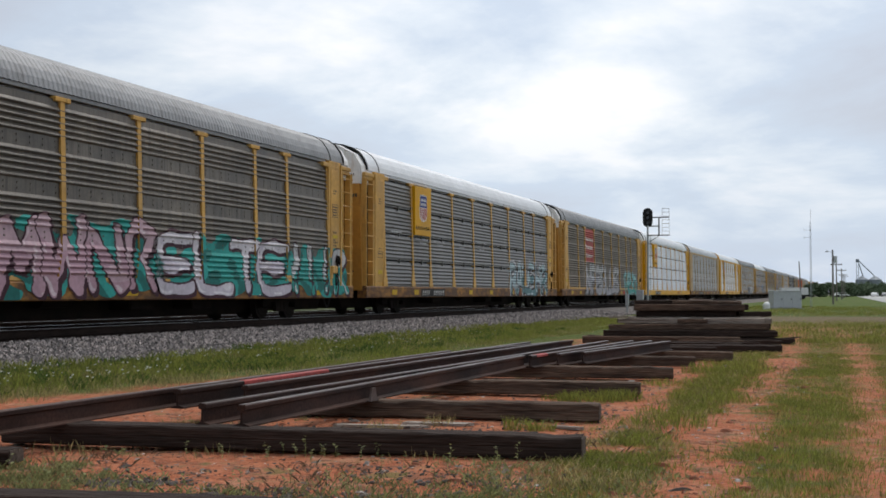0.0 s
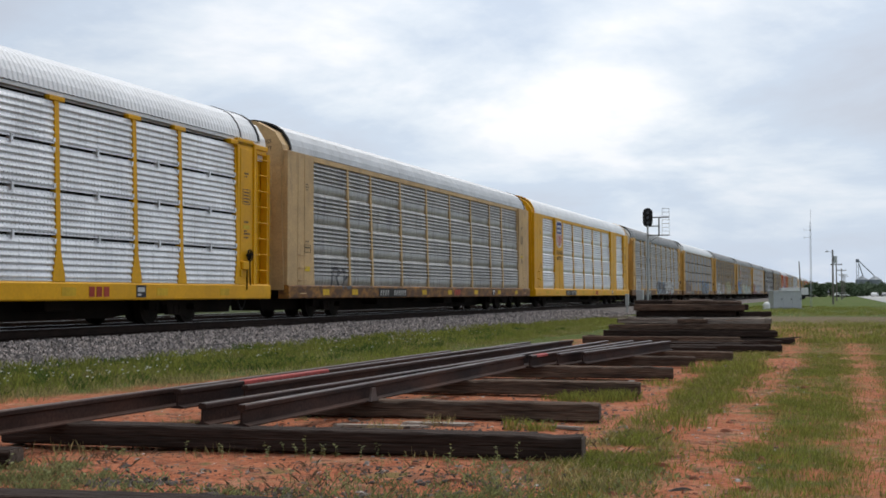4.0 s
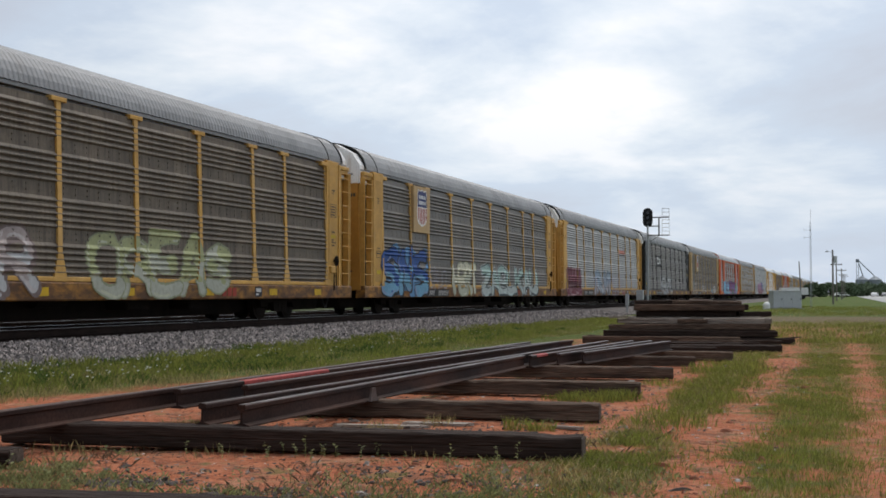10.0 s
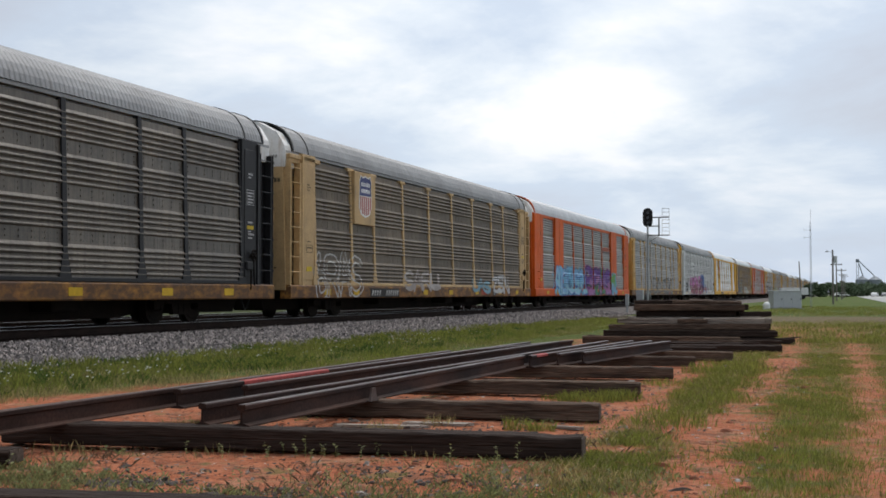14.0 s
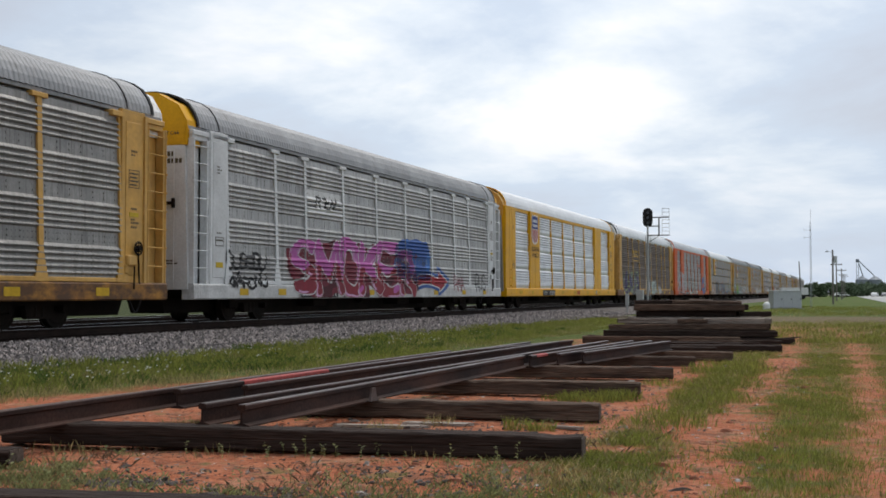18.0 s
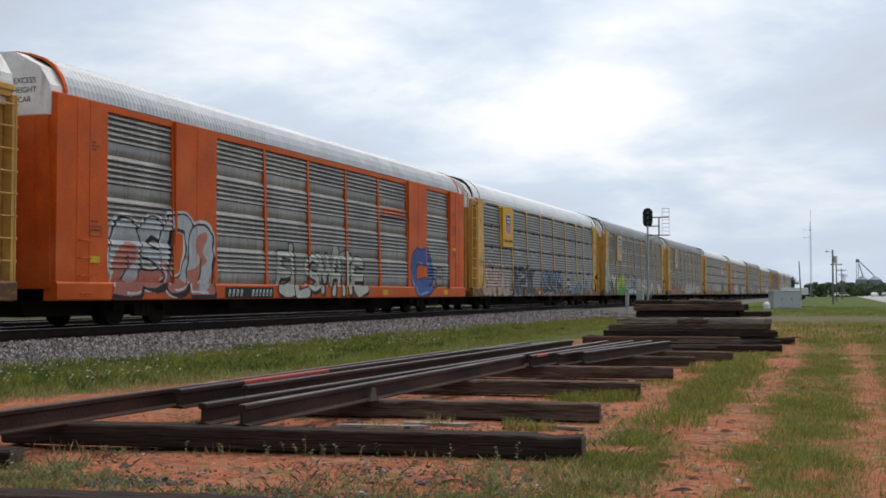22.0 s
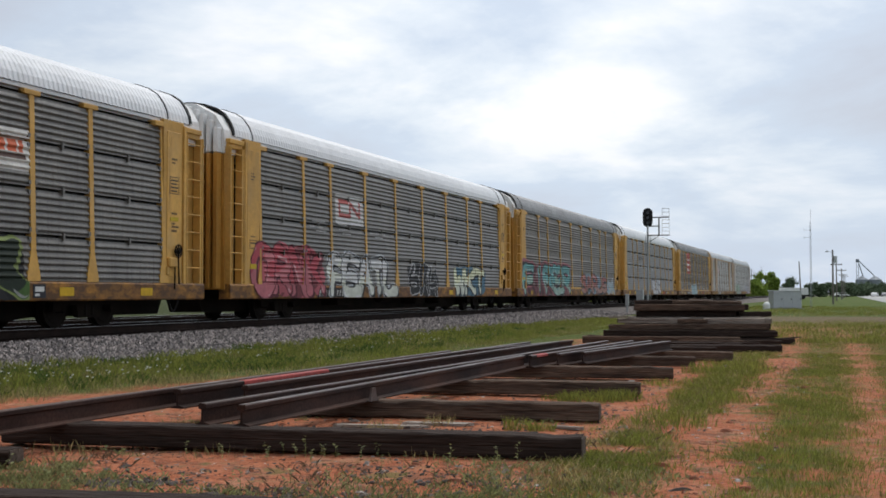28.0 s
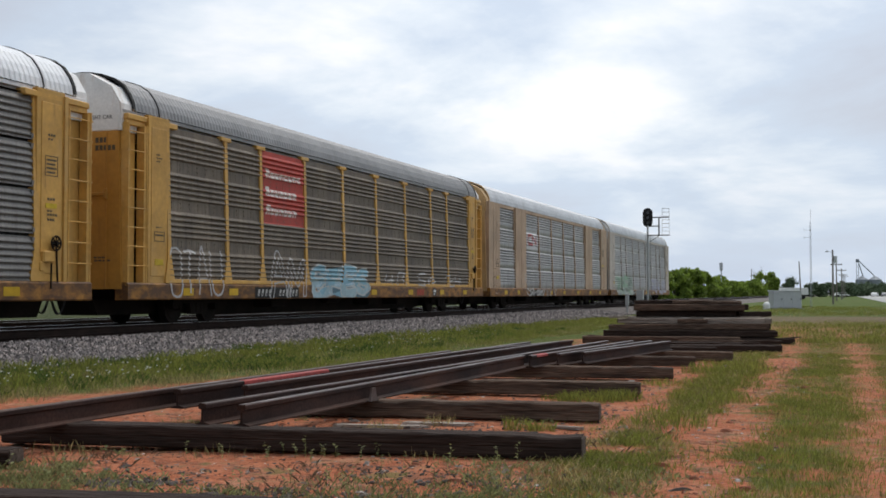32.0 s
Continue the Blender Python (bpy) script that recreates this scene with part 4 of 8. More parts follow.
def lettering(Y, Z, text, y0, y1, z0, z1, slant=0.0, arch=0.0, jitter=0.0, seed=0):
    """Distance to the strokes of a row of letters that fills the box, and which letter is nearest."""
    rng = random.Random(seed)
    best, which = np.full(Y.shape, 9.0), np.zeros(Y.shape, int)
    n = len(text)
    w = (y1 - y0) / n
    for i, ch in enumerate(text):
        if ch == " ":
            continue
        dz0, dz1 = rng.uniform(-jitter, jitter), rng.uniform(-jitter, jitter)
        for a, b, c, d in STROKES[ch]:
            def place(u, v):
                zz = z0 + dz0 + (z1 + dz1 - z0 - dz0) * v
                return y0 + w * (i + 0.10 + 0.80 * u) + slant * v, zz + arch * math.sin(math.pi * (i + u) / n)
            (ay, az), (by, bz) = place(a, b), place(c, d)
            vy, vz = by - ay, bz - az
            ll = max(1e-6, vy * vy + vz * vz)
            t = np.clip(((Y - ay) * vy + (Z - az) * vz) / ll, 0, 1)
            dd = np.hypot(Y - ay - t * vy, Z - az - t * vz)
            which = np.where(dd < best, i, which)
            best = np.minimum(best, dd)
    return best, which


def wobble(Y, Z, seed, amount=0.12, freq=2.2):
    rng = np.random.default_rng(seed)
    out = np.zeros(Y.shape)
    for _ in range(5):
        a, b, c = rng.uniform(-freq, freq), rng.uniform(-freq, freq), rng.uniform(0, 6.28)
        out += np.sin(a * Y * 2 + b * Z * 3 + c)
    return out * amount / 2.5


def chains(ch):
    """The strokes of a letter joined end to end into running lines."""
    runs = []
    for a, b, c, d in STROKES[ch]:
        if runs and runs[-1][-1] == (a, b):
            runs[-1].append((c, d))
        else:
            runs.append([(a, b), (c, d)])
    return runs


def rounded(pts, steps=4):
    """A smooth line through the points, with soft corners."""
    if len(pts) < 3:
        (a, b), (c, d) = pts
        bow = 0.05 * math.sin(7 * a + 3 * b + 5 * c)
        return [(a, b), ((a + c) / 2 - (d - b) * bow, (b + d) / 2 + (c - a) * bow), (c, d)]
    out = []
    for i in range(len(pts) - 1):
        p0, p1, p2, p3 = pts[max(0, i - 1)], pts[i], pts[i + 1], pts[min(len(pts) - 1, i + 2)]
        for k in range(steps):
            t = k / steps
            h1, h2, h3, h4 = 2 * t ** 3 - 3 * t ** 2 + 1, t ** 3 - 2 * t ** 2 + t, 3 * t ** 2 - 2 * t ** 3, t ** 3 - t ** 2
            out.append(tuple(h1 * p1[q] + h2 * 0.45 * (p2[q] - p0[q]) + h3 * p2[q] + h4 * 0.45 * (p3[q] - p1[q]) for q in (0, 1)))
    return out + [pts[-1]]


def line_field(Y, Z, pts):
    """Distance to a running line."""
    best = np.full(Y.shape, 9.0)
    for (ay, az), (by, bz) in zip(pts, pts[1:]):
        vy, vz = by - ay, bz - az
        t = np.clip(((Y - ay) * vy + (Z - az) * vz) / max(1e-6, vy * vy + vz * vz), 0, 1)
        best = np.minimum(best, np.hypot(Y - ay - t * vy, Z - az - t * vz))
    return best


def graffiti(car, kind, y0, y1, z0, z1, text, fills, outline, back=None, halo=None, thick=0.15, edge=0.05, arch=0.0, slant=0.0,
             jitter=0.08, seed=1, label="sprayed graffiti lettering", hollow=0.0):
    """Letters that overlap their neighbours, each with its own outline. "0" is a fat round lobe; thin unlined tags are plain running
    letters, and hollow ones show only the rim of their strokes. fills: one or more fill colours; outline, back (a cloud behind) and halo colours, or None."""
    paints = list(fills)
    nf = len(fills)

    def slot(colour):
        if colour is None:
            return -1
        paints.append(colour)
        return len(paints) - 1

    k_out, k_back, k_halo = slot(outline), slot(back), slot(halo)
    k_shine = slot(tuple(min(0.75, 0.25 + 0.75 * c) for c in fills[0])) if outline and thick > 0.11 else -1
    k_deep = slot(tuple(0.45 * c for c in back)) if back else -1
    script = outline is None and back is None and thick < 0.07
    rng = random.Random(seed * 7 + 1)
    n = len(text)
    w = (y1 - y0) / n
    letters = []
    for i, ch in enumerate(text):
        if ch == " ":
            continue
        lo, hi = z0 + thick + edge + rng.uniform(-jitter, jitter) * 0.6, z1 - thick - edge + rng.uniform(-jitter, jitter)
        lo = max(SILL_0 + 0.02 + thick + edge, lo)
        tip, grow, lift = rng.uniform(-0.10, 0.10) * w, rng.uniform(1.0, 1.22), arch * math.sin(math.pi * (i + 0.5) / n)
        pad = 0.5 * thick

        def place(u, v, i=i, lo=lo, hi=hi, tip=tip, grow=grow, lift=lift):
            return y0 + pad + (w - 2 * pad / n) * (i + 0.5 + (u - 0.5) * 0.78 * grow) + (tip + slant) * (v - 0.5), lo + lift + (hi - lo) * v
        if ch == "0":
            lines = None
        else:
            lines = [[place(*p) for p in rounded(c)] for c in chains(ch)]
        letters.append((i, lines, place, rng.uniform(0.86, 1.16), rng.random()))
    if not script:
        rng.shuffle(letters)

    def classify(Y, Z):
        out = np.full(Y.shape, -1)
        ys = Y[:, 0]
        bend = wobble(Y, Z, seed, 0.06 if not script else 0.03) + wobble(Y, Z, seed + 2, 0.035 if not script else 0.0, 5.0)
        Yw, Zw = Y + bend, Z + 0.6 * wobble(Y, Z, seed + 4, 0.06, 3.0)
        swell = 1 + 0.28 * wobble(Y, Z, seed + 6, 1.0, 3.2)
        if back:
            mid, half = (y0 + y1) / 2, (y1 - y0) / 2
            e = 1 - np.abs((Y - mid) / half) ** 6 - np.abs((Z - (z0 + z1) / 2) / ((z1 - z0) / 2)) ** 5 + wobble(Y, Z, seed + 5, 0.7, 3.0)
            out = np.where(e > 0.25, k_back, out)
            out = np.where((e > 0.25) & (wobble(Y, Z, seed + 8, 1.0, 3.5) + 0.5 * (Z < (z0 + z1) / 2 - 0.2) > 0.62), k_deep, out)
        fields = []
        for i, lines, place, fat, mood in letters:
            a, b = np.searchsorted(ys, (y0 + w * (i - 0.75) - thick * 2, y0 + w * (i + 1.75) + thick * 2))
            yy, zz, sw = Yw[a:b], Zw[a:b], swell[a:b]
            if not yy.size:
                continue
            th = thick * fat * (sw if not script else 1)
            if lines is None:
                (cy, cz), (ey, ez) = place(0.5, 0.5), place(1.05, 1.0)
                ry, rz = abs(ey - cy) + 0.04, abs(ez - cz) + thick
                d = ((np.abs((yy - cy) / ry) ** 2.3 + np.abs((zz - cz) / rz) ** 2.6) ** 0.42 - 1) * min(ry, rz) + th
                d = np.minimum(d, np.where((zz < cz) & (np.abs(yy - cy) < ry * 0.93), th - 0.02 - np.clip(zz - (cz - rz), -0.05, 0.03), 9))
            else:
                d = np.minimum.reduce([line_field(yy, zz, q) for q in lines])
                if hollow:
                    d = np.abs(d - hollow)
            fields.append((i, a, b, d, th, mood, place, lines is None))
        if halo:
            for i, a, b, d, th, *_ in fields:
                out[a:b] = np.where(d < th + edge * 2.2, k_halo, out[a:b])
        if outline and thick > 0.11 and sum(outline) < 0.6:
            # a cast block of the outline's colour below and behind the letters
            for i, a, b, d, th, *_ in fields:
                m = np.full(d.shape, 9.0)
                m[7:, :-4] = d[:-7, 4:]
                out[a:b] = np.where(m < th + edge * 0.5, k_out, out[a:b])
        for i, a, b, d, th, mood, place, lobe in fields:
            o, yy, zz = out[a:b], Yw[a:b], Zw[a:b]
            if outline:
                o = np.where(d < th + edge, k_out, o)
            mid, half = (z0 + z1) / 2, (z1 - z0)
            tone = (zz - mid) / half * 1.7 + wobble(yy, zz, seed + 9 + i, 0.5, 2.6) + 0.4 * (mood - 0.5)
            fill = np.clip(np.floor((0.5 - tone * 0.75) * nf), 0, nf - 1).astype(int)
            o = np.where(d < th, fill, o)
            if k_shine >= 0:
                m = np.full(d.shape, 9.0)
                m[5:, 3:] = d[:-5, :-3]
                lit = (d < th - 0.03) & (m > th - 0.03) & (wobble(yy, zz, seed + 3 + i, 1.0, 3.0) > 0.05)
                o = np.where(lit, k_shine, o)
            if lobe and outline:
                # the short strokes inside a lobe
                (ay, az), (by, bz) = place(0.42 + 0.3 * (mood - 0.5), 0.12), place(0.55, 0.50)
                o = np.where(line_field(yy, zz, [(ay, az), ((ay + by) / 2 + 0.05, (az + bz) / 2), (by, bz)]) < edge * 0.6, k_out, o)
            out[a:b] = o
        return out

    m = 0.18
    painted(car, kind, "graffiti", max(-BODY, y0 - m), min(BODY, y1 + m), max(SILL_0 + 0.02, z0 - m), z1 + m + max(0, arch), classify, paints, label)


def flat_sheet(g, outline, x, thick=0.006, slot=0):
    g.prism(outline, "x", x, x + thick, slot)


def shield(car, y, z, w, h, x, faded=False):
    """A railway shield: blue chief over upright red and white stripes, with plain bars for its words."""
    k = 0.6 if faded else 1.0
    blue, red, pale = (0.02 + 0.1 * (1 - k), 0.035 + 0.1 * (1 - k), 0.20), (0.42, 0.05 + 0.12 * (1 - k), 0.05 + 0.1 * (1 - k)), (0.75, 0.74, 0.70)
    def out(s):
        a, b = w / 2 * s, h / 2 * s
        return [(-a * 0.95, b * 0.72), (-a * 0.75, b), (-a * 0.4, b * 0.90), (0, b), (a * 0.4, b * 0.90), (a * 0.75, b), (a * 0.95, b * 0.72),
                (a * 0.9, b * 0.35), (a, 0.0), (a * 0.98, -b * 0.55), (a * 0.7, -b * 0.86), (0, -b), (-a * 0.7, -b * 0.86), (-a * 0.98, -b * 0.55), (-a, 0.0), (-a * 0.9, b * 0.35)]
    g = Geo()
    flat_sheet(g, [(p + y, q + z) for p, q in out(1.06)], x)
    base = part("shield", g, spray(pale), car, "shield emblem in blue, red and white")
    g = Geo()
    top = [(p, q) for p, q in out(0.98)]
    chief = [top[i] for i in (14, 15, 0, 1, 2, 3, 4, 5, 6, 7, 8)]
    chief = [(p, max(q, h * 0.02)) for p, q in chief]
    flat_sheet(g, [(p + y, q + z) for p, q in chief], x + 0.007)
    part("chief", g, spray(blue), base)
    for zz in (0.30, 0.14):
        for i in range(6):
            g = Geo()
            a = -w * 0.36 + w * 0.12 * i
            g.box(x + 0.014, x + 0.018, y + a, y + a + w * 0.085, z + h * zz - h * 0.05, z + h * zz + h * 0.045)
            part("word_bar", g, spray((0.75, 0.76, 0.78)), base)
    for i in range(6):
        a = -w * 0.43 + w * 0.162 * i
        low = -h * (0.465 - 0.13 * abs((i - 2.5) / 2.5) ** 2.6)
        g = Geo()
        g.box(x + 0.007, x + 0.012, y + a, y + a + w * 0.085, z + low, z - h * 0.005)
        part("stripe", g, spray(red), base)


def word_bars(car, y0, y1, z0, z1, n, x, rgb, name="word_bar"):
    """Plain bars in place of words, one part each; tiny stencils stay one part."""
    w = (y1 - y0) / n
    if name != "word_bar":
        g = Geo()
        for i in range(n):
            g.box(x, x + 0.004, y0 + w * i, y0 + w * (i + 0.72), z0, z1)
        return tagged(part(name, g, spray(rgb), car), kind="stuff")
    for i in range(n):
        g = Geo()
        g.box(x, x + 0.004, y0 + w * i, y0 + w * (i + 0.72), z0, z1)
        part(name, g, spray(rgb), car)


def lettered(text, size, mat):
    """Readable words in the built-in font, upright, facing -y, as one mesh."""
    key = ("lettering", text, size)
    if key not in SHARED:
        cu = bpy.data.curves.new("lettering", "FONT")
        cu.body, cu.size, cu.extrude, cu.align_x = text, size, 0.002, "CENTER"
        tmp = new("lettering", cu)
        me = bpy.data.meshes.new_from_object(tmp.evaluated_get(bpy.context.evaluated_depsgraph_get()))
        bpy.data.objects.remove(tmp)
        me.transform(Matrix.Rotation(radians(90), 4, "X"))
        me.materials.clear()
        me.materials.append(mat)
        SHARED[key] = me
    return SHARED[key]


def build_logo(car, kind, what, panel, paint):
    bay = lambda i: (EDGES[i] + 0.08, EDGES[i + 1] - 0.08)
    front = 1.585 if kind != "C" else 1.53
    dark = (0.035, 0.033, 0.03)
    if what in ("shield_yellow", "shield_tan"):
        y0, y1 = bay(1)
        g = Geo()
        z0 = 2.95 if what == "shield_yellow" else 3.05
        g.box(1.50 - lean(3), front, y0, y1, z0, PANEL_1, bevel=0.01)
        part("emblem_panel", g, MAT["bright_yellow" if what == "shield_yellow" else "tan"], car, "flat painted emblem panel")
        shield(car, (y0 + y1) / 2, 4.0, 0.80 if what == "shield_yellow" else 1.05, 1.0 if what == "shield_yellow" else 1.35, front, what == "shield_tan")
        if what == "shield_yellow":
            part("slogan", lettered("BUILDING AMERICA", 0.185, spray((0.05, 0.035, 0.02))), None, car, "dark lettering", at=(front + 0.004, (y0 + y1) / 2, 3.17), turn=90)
    elif what == "shield_flush":
        y0, y1 = bay(1)
        shield(car, (y0 + y1) / 2 - 0.12, 4.05, 1.28, 1.46, 1.535)
        for word, zz in (("BUILDING", 2.93), ("AMERICA", 2.60)):
            part("slogan", lettered(word, 0.33, spray((0.10, 0.06, 0.02))), None, car, "dark lettering", at=(1.537, (y0 + y1) / 2, zz), turn=90)
    elif what == "red_panel":
        y0, y1 = bay(2)
        def classify(Y, Z):
            out = np.zeros(Y.shape, int)
            for i, zz in enumerate((4.10, 3.60, 3.08)):
                for k in range((8, 7, 7)[i]):
                    a = y0 + 0.22 + k * 0.285 + 0.05 * (Z - zz)
                    tall = 0.19 if k else 0.27
                    bar = (np.abs(Z - zz - (tall - 0.19) / 2) < tall / 2) & (Y > a) & (Y < a + 0.225)
                    slit = (np.abs(Z - zz - 0.05 * (k % 3 - 1)) < 0.035) & (Y > a + 0.09) & (Y < a + 0.16)
                    out = np.where(bar & ~slit, 1, out)
            return out
        painted(car, kind, "red_emblem", y0, y1, 2.72, PANEL_1 - 0.03, classify, [(0.40, 0.06, 0.045), (0.68, 0.64, 0.6)], "red painted block with white word bars")
    elif what in ("black_square", "pale_square"):
        y0, y1 = bay(2)
        bg, ink = ((0.012, 0.012, 0.013), (0.72, 0.72, 0.7)) if what == "black_square" else ((0.60, 0.60, 0.60), (0.42, 0.10, 0.09))
        def classify(Y, Z):
            out = np.zeros(Y.shape, int)
            d, _ = lettering(Y, Z, "~", y0 + 0.40, y1 - 0.25, 3.28, 3.72)
            return np.where(d < 0.07, 1, out)
        painted(car, kind, "emblem", y0 + 0.28, y1 - 0.12, 3.0, 3.95, classify, [bg, ink], "square emblem with one thick folded band")
    elif what == "dark_word":
        y0, y1 = bay(2)
        def classify(Y, Z):
            out = np.full(Y.shape, -1)
            for k in range(9):
                a = y0 + 0.28 + k * 0.25
                out = np.where((np.abs(Z - 3.45) < (0.2 if k == 0 else 0.13)) & (Y > a) & (Y < a + 0.16), 0, out)
            return out
        painted(car, kind, "painted_word", y0, y1, 3.1, 3.8, classify, [(0.06, 0.06, 0.065)], "faded dark word bars")
    elif what == "yellow_word":
        y0, y1 = bay(2)
        def classify(Y, Z):
            out = np.full(Y.shape, -1)
            for k in range(3):
                a = y0 + 0.32 + k * 0.68
                out = np.where((np.abs(Z - 3.75) < 0.26) & (Y > a) & (Y < a + 0.5) & ~((np.abs(Z - 3.75) < 0.12) & (Y > a + 0.16)), 0, out)
            return np.where((np.abs(Z - 3.22) < 0.045) & (Y > y0 + 0.25) & (Y < y1 - 0.4), 0, out)
        painted(car, kind, "painted_word", y0, y1, 3.1, 4.2, classify, [(0.62, 0.36, 0.02)], "three yellow blocks over a yellow bar")
    elif what in ("orange_bar", "orange_flag"):
        y0, y1 = bay(6)
        def classify(Y, Z):
            out = np.full(Y.shape, -1)
            if what == "orange_flag":
                out = np.where(np.abs(Z - 3.60) < 0.42, 1, out)
            word = (np.abs(Z - 3.68) < 0.13) & ((Y - y0) % 0.34 < 0.27) & (Y > y0 + 0.25) & (Y < y1 - 0.2)
            out = np.where(word, 0, out)
            return np.where((np.abs(Z - 3.46) < 0.05) & (Y > y0 + 0.1) & (Y < y1 - 0.1), 2, out)
        painted(car, kind, "painted_word", y0, y1, 3.1, 4.1, classify, [(0.55, 0.13, 0.06), (0.60, 0.58, 0.55), (0.10, 0.06, 0.05)], "orange word bars over a dark rule")
    elif what == "white_plate":
        y0, y1 = bay(2)
        def classify(Y, Z):
            out = np.zeros(Y.shape, int)
            d, _ = lettering(Y, Z, "123", y0 + 0.5, y1 - 0.5, 3.4, 3.72, slant=0.1)
            out = np.where(d < 0.045, 1, out)
            return np.where((np.abs(Z - 3.55) < 0.02) | (np.abs(Z - 3.42) < 0.02), np.where(np.abs(Y - (y0 + y1) / 2) > 0.6, 1, out), out)
        painted(car, kind, "emblem", y0 + 0.05, y1 - 0.05, 3.2, 3.92, classify, [(0.66, 0.66, 0.65), (0.03, 0.03, 0.03)], "white plate with black flourish")
    elif what == "seal":
        g = Geo()
        for r, slot, dx in ((0.36, 0, 0.0), (0.30, 1, 0.006), (0.16, 0, 0.012)):
            flat_sheet(g, [(-12.46 + r * 0.8 * math.cos(a), 4.15 + r * math.sin(a)) for a in [2 * math.pi * i / 24 for i in range(24)]], 1.535 + dx, slot=slot)
        part("seal", g.mesh("seal", [spray((0.55, 0.55, 0.52)), spray((0.05, 0.07, 0.16))]), None, car, "round blue seal emblem")


